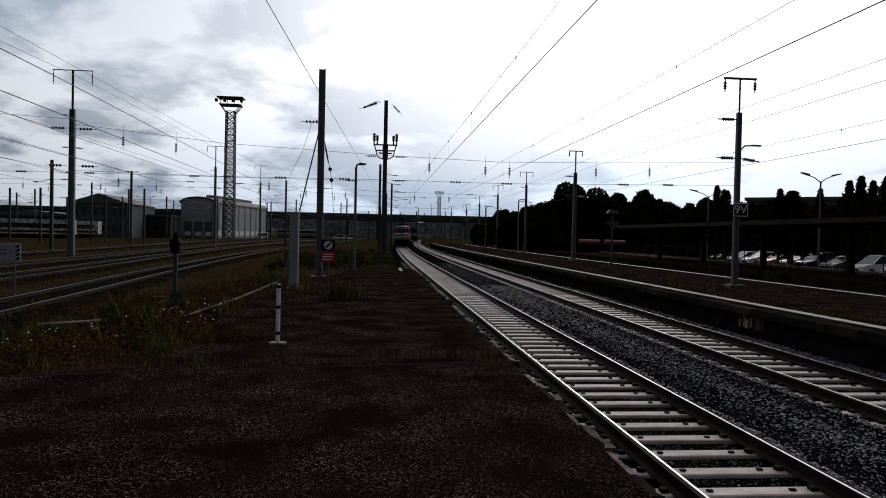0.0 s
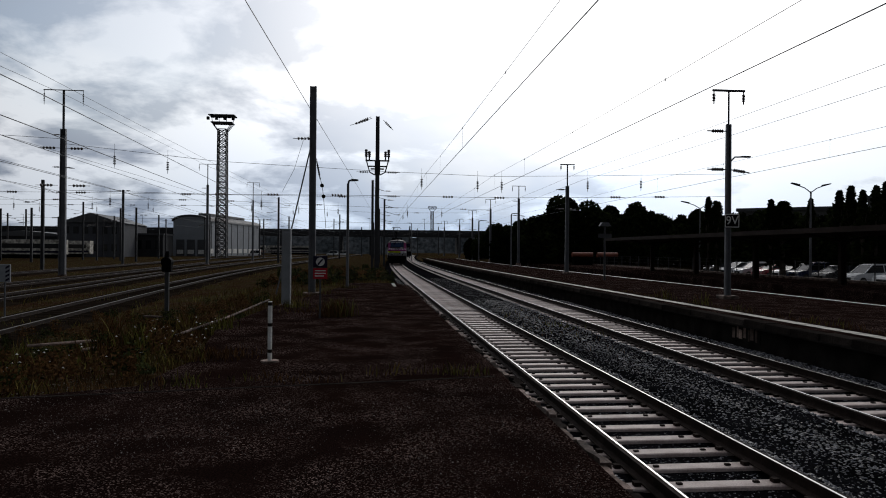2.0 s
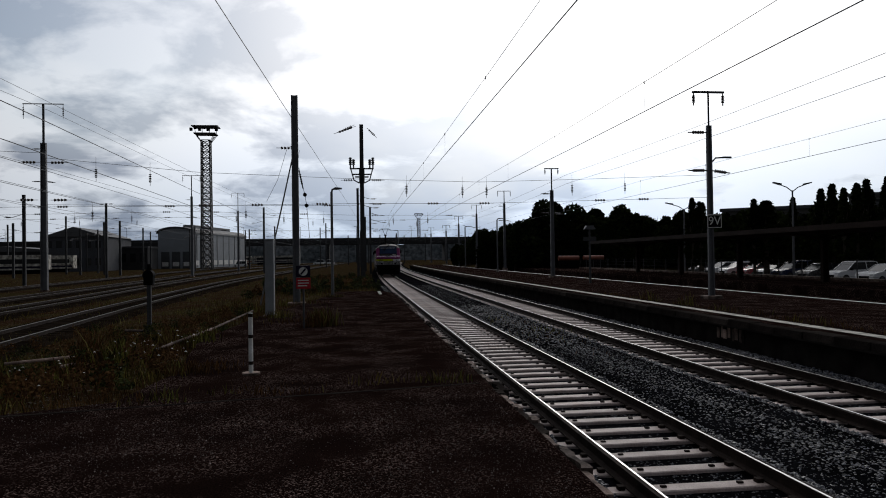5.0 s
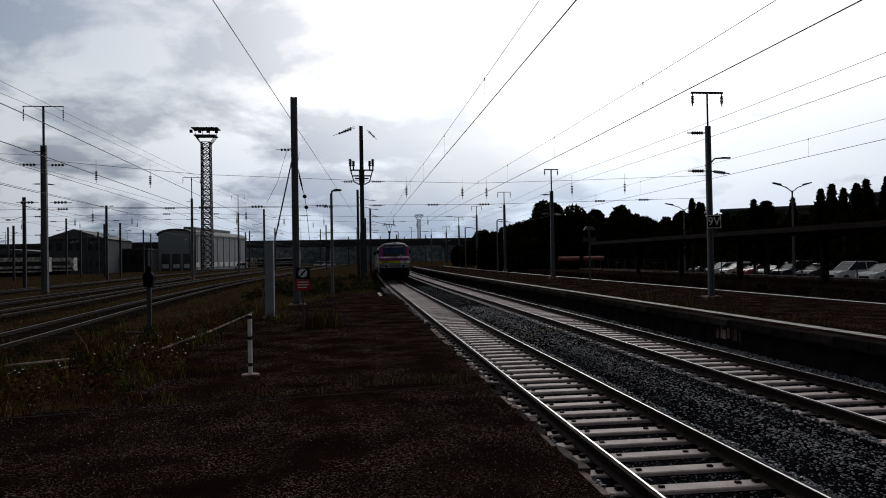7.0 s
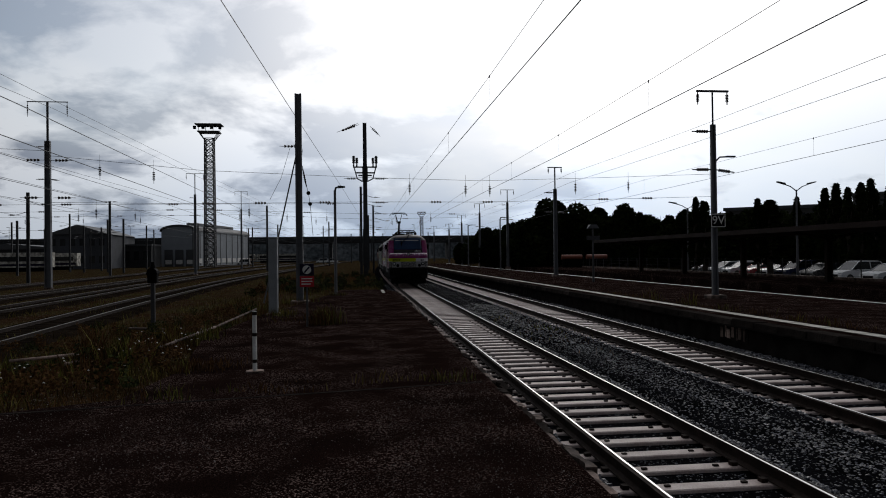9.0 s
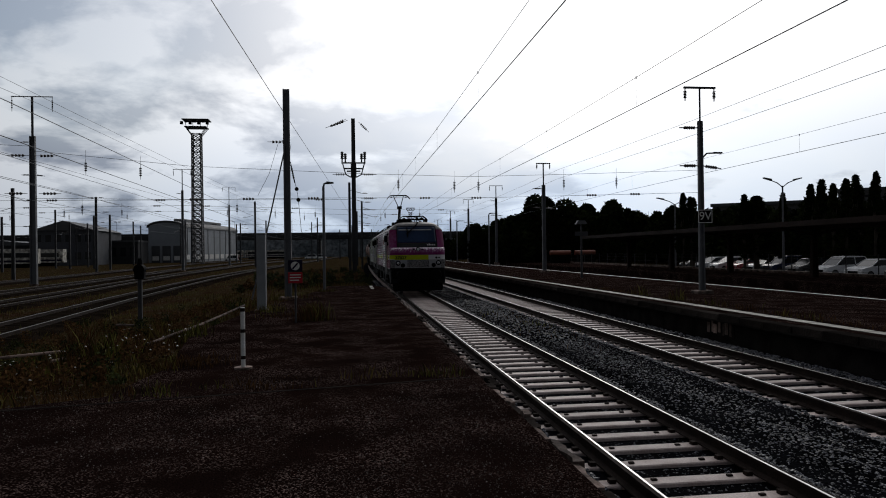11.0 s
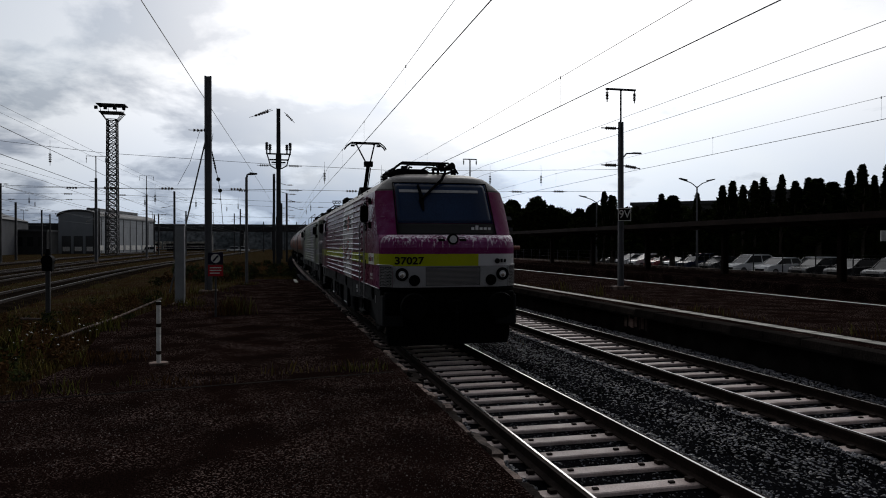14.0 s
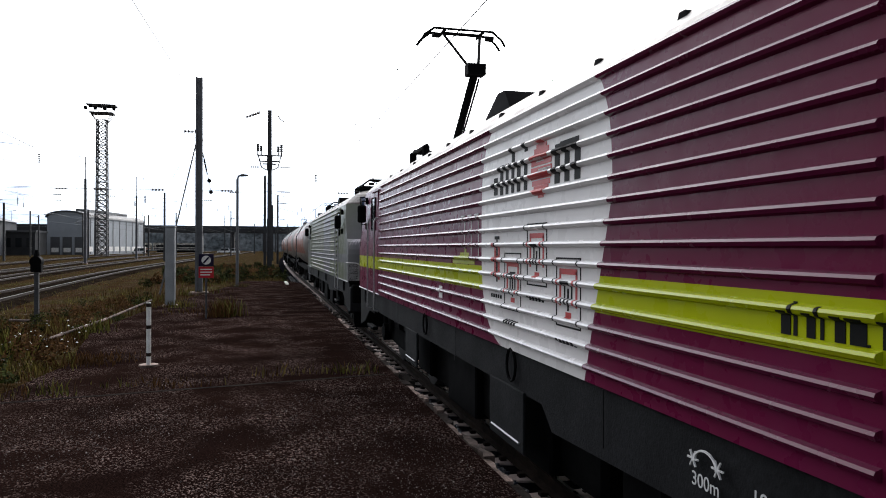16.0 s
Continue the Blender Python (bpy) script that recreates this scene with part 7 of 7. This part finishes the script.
pop = tree(32.6, 64.5, 0, 9.0, 1.05, 1.1, 5200, 0.17, 9, "slender dark poplar rising above the hedge", 0.16, 0.15, spire=True)
pop.scale = (0.9, 0.9, 0.70)
rows_of_poplars = [(26.3, 7.6, 1), (27.0, 7.2, 1), (30.6, 7.2, 1), (31.4, 7.0, 2), (33.2, 7.3, 1), (35.0, 8.0, 1), (35.7, 8.3, 1), (36.4, 7.7, 1), (41.3, 8.1, 2), (42.2, 7.9, 2)] + [(37.2 + 0.5 * k + 0.2 * math.sin(k * 2.7), 8.1 + 0.6 * math.sin(k * 1.9), 1) for k in range(8)] + [(43.3 + 0.75 * k + 0.25 * math.sin(k * 3.1), 8.8 + 0.5 * math.sin(k * 2.3), 1) for k in range(10)]
for bearing, tall, girth in rows_of_poplars:
    r_ = 72 + rnd.uniform(-3, 3)
    ob = copy_thing(pop, pose(r_ * math.sin(radians(bearing)), r_ * math.cos(radians(bearing)), 0, 0, 0, rnd.uniform(0, 360)))
    ob.scale = (girth * rnd.uniform(0.8, 1.15), girth * rnd.uniform(0.8, 1.15), tall / 10.3)


# ---- weeds and grass ----
def inside(x, y, poly):
    c = False
    for (ax, ay), (bx, by) in zip(poly, poly[1:] + poly[:1]):
        if (ay > y) != (by > y) and x < (bx - ax) * (y - ay) / (by - ay) + ax:
            c = not c
    return c


def blades(name, spots, material, label, seed):
    """spots: (x, y, z, height, lean) of single blades."""
    rn = random.Random(seed)
    verts, faces = [], []
    for x, y, z, h, lean in spots:
        a = rn.uniform(0, 6.28)
        w = 0.006 + 0.012 * h
        dx, dy = math.cos(a) * w, math.sin(a) * w
        lx, ly = rn.uniform(-lean, lean) * h, rn.uniform(-lean, lean) * h
        k = len(verts)
        verts.extend([(x - dx, y - dy, z), (x + dx, y + dy, z), (x + dx * 0.7 + lx * 0.4, y + dy * 0.7 + ly * 0.4, z + h * 0.6), (x - dx * 0.7 + lx * 0.4, y - dy * 0.7 + ly * 0.4, z + h * 0.6), (x + lx, y + ly, z + h)])
        faces.extend([(k, k + 1, k + 2, k + 3), (k + 3, k + 2, k + 4)])
    me = bpy.data.meshes.new(name)
    me.from_pydata(verts, [], faces)
    me.materials.append(material)
    return tagged(new(name, me), label, "weeds", kind="stuff")


def scatter():
    rn = random.Random(5)
    green, dry, flower = [], [], []
    def put(x, y, z, h):
        d = noise.noise(Vector((x * 0.7, y * 0.7, 3.0)))
        (green if d + rn.uniform(-0.35, 0.35) > 0.13 else dry).append((x, y, z, h * (1 + 0.8 * d), 0.45))
    for y0, y1, dens in ((6.6, 12, 420), (12, 18, 200), (18, 28, 85), (28, 45, 30)):
        for _ in range(int(dens * (y1 - y0) * 13)):
            x, y = rn.uniform(-15, -1.0), rn.uniform(y0, y1)
            if inside(x, y, PLATFORM) or abs(x + 10.6 + 0.03 * (y - 15)) < 0.95:
                continue
            thin = 0.35 if x < -8.5 else 1.0
            if rn.random() > thin:
                continue
            lump = 0.5 + 0.9 * max(0, noise.noise(Vector((x * 0.45, y * 0.45, 9.0))) + 0.3)
            put(x, y, ground_z(x, y) - 0.02, (0.06 + 0.30 * rn.random() ** 2.2) * lump * 1.0)
    # seam in the platform, sign foot, cabinet foot, platform end and edges
    for _ in range(700):
        x = rn.uniform(-2.8, 1.55)
        y = 9.42 + (x - 1.6) * 0.18 + abs(rn.gauss(0, 0.35)) + 0.05
        if noise.noise(Vector((x * 2.3, y * 2.3, 2))) > -0.05:
            put(x, y, 0.0, rn.uniform(0.02, 0.15))
    for cx, cy, r, n, h in ((-0.92, 18.1, 0.30, 420, 0.5), (-1.9, 19.5, 0.6, 130, 0.16), (-2.3, 21.2, 0.5, 160, 0.2), (-2.1, 27.5, 0.7, 260, 0.22), (-1.0, 31.5, 0.4, 150, 0.15), (-4.6, 12.9, 0.22, 160, 0.9), (-4.3, 12.6, 0.5, 420, 0.5), (-3.4, 15.4, 0.4, 260, 0.3), (-6.0, 11.0, 0.6, 500, 0.45), (-4.2, 17.0, 0.6, 350, 0.35), (-3.9, 14.2, 0.5, 300, 0.3), (-2.5, 11.4, 0.5, 500, 0.2)):
        for _ in range(n):
            x, y = rn.gauss(cx, r * 0.6), rn.gauss(cy, r * 0.6)
            put(x, y, max(ground_z(x, y), 0.0 if inside(x, y, PLATFORM) else -9) - 0.01, rn.uniform(0.4, 1.0) * h)
    for _ in range(9000):
        y = rn.uniform(36, 95)
        x = rn.uniform(-4.5 - 0.03 * (y - 36), 1.5)
        put(x, y, ground_z(x, y), rn.uniform(0.08, 0.4) * (0.7 + 0.8 * max(0, noise.noise(Vector((x * 0.5, y * 0.3, 7.0))))))
    for _ in range(900):
        y = rn.uniform(9, 30)
        put(10.45 + abs(rn.gauss(0, 0.25)), y, 0.0, rn.uniform(0.06, 0.4) * max(0.1, 0.45 + 1.2 * noise.noise(Vector((0, y * 0.7, 0)))))
    for _ in range(700):
        y = rn.uniform(3, 34)
        put(1.88 + rn.uniform(0, 0.08), y, -0.75, rn.uniform(0.1, 0.3))
    for _ in range(420):
        y = rn.gauss(15.5, 3)
        put(5.6 + rn.gauss(0, 0.5), 22 + rn.gauss(0, 2.5), -0.76, rn.uniform(0.08, 0.2))
    for _ in range(22000):
        y = 20 + 100 * rn.random() ** 1.6
        x = rn.uniform(-14 - 0.35 * y, -9)
        if noise.noise(Vector((x * 0.25, y * 0.12, 4.0))) > -0.12:
            put(x, y, -0.8, rn.uniform(0.04, 0.22))
    # low leafy bushes and brown docks among the grass
    for name, material, label, seed in (("leafy_weeds", M["bush"], "dark green leafy weeds on the verge", 31), ("brown_weeds", M["dry"], "rust-brown seeding weeds on the verge", 32)):
        rb_ = random.Random(seed)
        verts, faces = [], []
        for _ in range(95):
            x, y = rb_.uniform(-9.0, -2.6), 8.8 + 17 * rb_.random() ** 1.5
            if inside(x, y, PLATFORM) or inside(x + 0.3, y - 0.2, PLATFORM):
                continue
            r, h = rb_.uniform(0.12, 0.42), rb_.uniform(0.14, 0.5)
            leaves(verts, faces, (x, y, ground_z(x, y) + h * 0.5), (r, r, h * 0.7), 170, 0.032, rb_, 5)
        for _ in range(70 if seed == 31 else 35):
            y = 36.5 + 45 * rb_.random() ** 1.6
            x = rb_.uniform(-5.5 - 0.06 * (y - 36), 1.1)
            r, h = rb_.uniform(0.2, 0.6), rb_.uniform(0.2, 0.75)
            leaves(verts, faces, (x, y, ground_z(x, y) + h * 0.5), (r, r, h * 0.7), 130, 0.07, rb_, 5)
        me = bpy.data.meshes.new(name)
        me.from_pydata(verts, [], faces)
        me.materials.append(material)
        tagged(new(name, me), label, "weeds", kind="stuff")
    blades("green_weeds", green, M["grass"], "green and yellow weeds beside the platform", 1)
    blades("dry_weeds", dry, M["dry"], "dry brown weeds beside the platform", 2)
    verts, faces = [], []
    for _ in range(130):
        cx, cy = rn.choice(((-3.3, 12.6), (-2.7, 11.7), (-5.4, 10.6), (-6.6, 10.2), (-3.8, 14.4)))
        x, y = rn.gauss(cx, 0.8), rn.gauss(cy, 0.7)
        if inside(x, y, PLATFORM):
            continue
        z, r = ground_z(x, y) + rn.uniform(0.18, 0.42), rn.uniform(0.012, 0.026)
        k = len(verts)
        verts.extend([(x - r, y, z), (x, y - r, z + r * 0.3), (x + r, y, z), (x, y + r, z + r * 0.3), (x, y, z + r * 0.9)])
        faces.extend([(k, k + 1, k + 4), (k + 1, k + 2, k + 4), (k + 2, k + 3, k + 4), (k + 3, k, k + 4)])
    me = bpy.data.meshes.new("white_flowers")
    me.from_pydata(verts, [], faces)
    me.materials.append(M["flower"])
    tagged(new("white_flowers", me), "small white flower heads among the weeds", "flowers", kind="stuff")
    # loose pale grit on the asphalt
    verts, faces = [], []
    for _ in range(60000):
        y = 2.4 + 7.2 * rn.random() ** 1.4
        x = rn.uniform(-0.75 * y - 2.2, 1.6)
        if noise.noise(Vector((x * 0.5, y * 0.5, 5))) + rn.uniform(-0.25, 0.25) < 0.05:
            continue
        r = rn.uniform(0.0015, 0.0045) if rn.random() < 0.93 else rn.uniform(0.005, 0.011)
        k = len(verts)
        a = rn.uniform(0, 6)
        verts.extend([(x + r * math.cos(a), y + r * math.sin(a), 0.0), (x + r * math.cos(a + 2), y + r * math.sin(a + 2), 0.0), (x + r * math.cos(a + 4), y + r * math.sin(a + 4), 0.0), (x, y, r * 0.9)])
        faces.extend([(k, k + 1, k + 3), (k + 1, k + 2, k + 3), (k + 2, k, k + 3)])
    me = bpy.data.meshes.new("loose_grit")
    me.from_pydata(verts, [], faces)
    me.materials.append(M["grit"])
    tagged(new("loose_grit", me), "pale loose grit on the asphalt", "grit", kind="stuff")


scatter()
structure("platform_joint", prism(B(), [(-4.2, 8.31), (1.6, 9.36), (1.6, 9.42), (-4.2, 8.37)], "z", -0.01, 0.004), M["dark_coping"], "dark open joint across the platform", "joint")


# ---- what moves ----
NOSE = [(0.0, 126.5), (1.0, 118.2), (2.0, 109.8), (3.0, 101.4), (4.0, 93.0), (5.0, 84.6), (6.0, 76.2), (6.5, 72.0), (7.0, 67.8), (7.5, 63.8), (8.0, 59.8), (9.0, 51.9), (10.0, 44.1), (10.5, 40.2),
        (11.0, 36.3), (11.5, 32.5), (12.0, 28.7), (12.5, 25.0), (13.0, 21.3), (13.5, 17.55), (14.0, 13.85), (14.5, 10.05), (15.0, 6.20), (15.5, 2.62), (16.0, -1.15)]


def roll_rows(y, r):
    """Turning of a wheelset in its vehicle's space."""
    ts, ys = [p[0] for p in NOSE], [p[1] for p in NOSE]
    n = int((ys[0] - ys[-1]) / r / radians(75)) + 1
    rows = []
    for k in range(n + 1):
        t = 16.0 * k / n
        t = round(t * FPS) / FPS
        run = ys[0] - float(np.interp(t, ts, ys))
        rows.append((t, pose(0, y, r, math.degrees(run / r) % 360, 0, 0)))
    return rows


def on_track(y):
    """Pose of a vehicle whose front stands at y on the near track."""
    turn = math.degrees(math.atan2(bend(y + 15) - bend(y + 2.5), 12.5))
    return pose(T1 + bend(y + 2.5) - 0.2 * (bend(y + 15) - bend(y + 2.5)), y, RAIL, 0, 0, -turn)


def motions():
    offset = 0.0
    for ob, step in [(loco_a, 18.9), (loco_b, 18.7)] + [(w, 16.9) for w in wagons]:
        walk(ob, [(t, on_track(y + offset)) for t, y in NOSE])
        offset += step
    for w in wheels_a + wheels_b:
        walk(w, roll_rows(w.location.y, 0.575))
    for wagon in wagons:
        for w in wagon.children:
            if w.name.startswith("wheelset"):
                walk(w, roll_rows(w.location.y, 0.46))


motions()
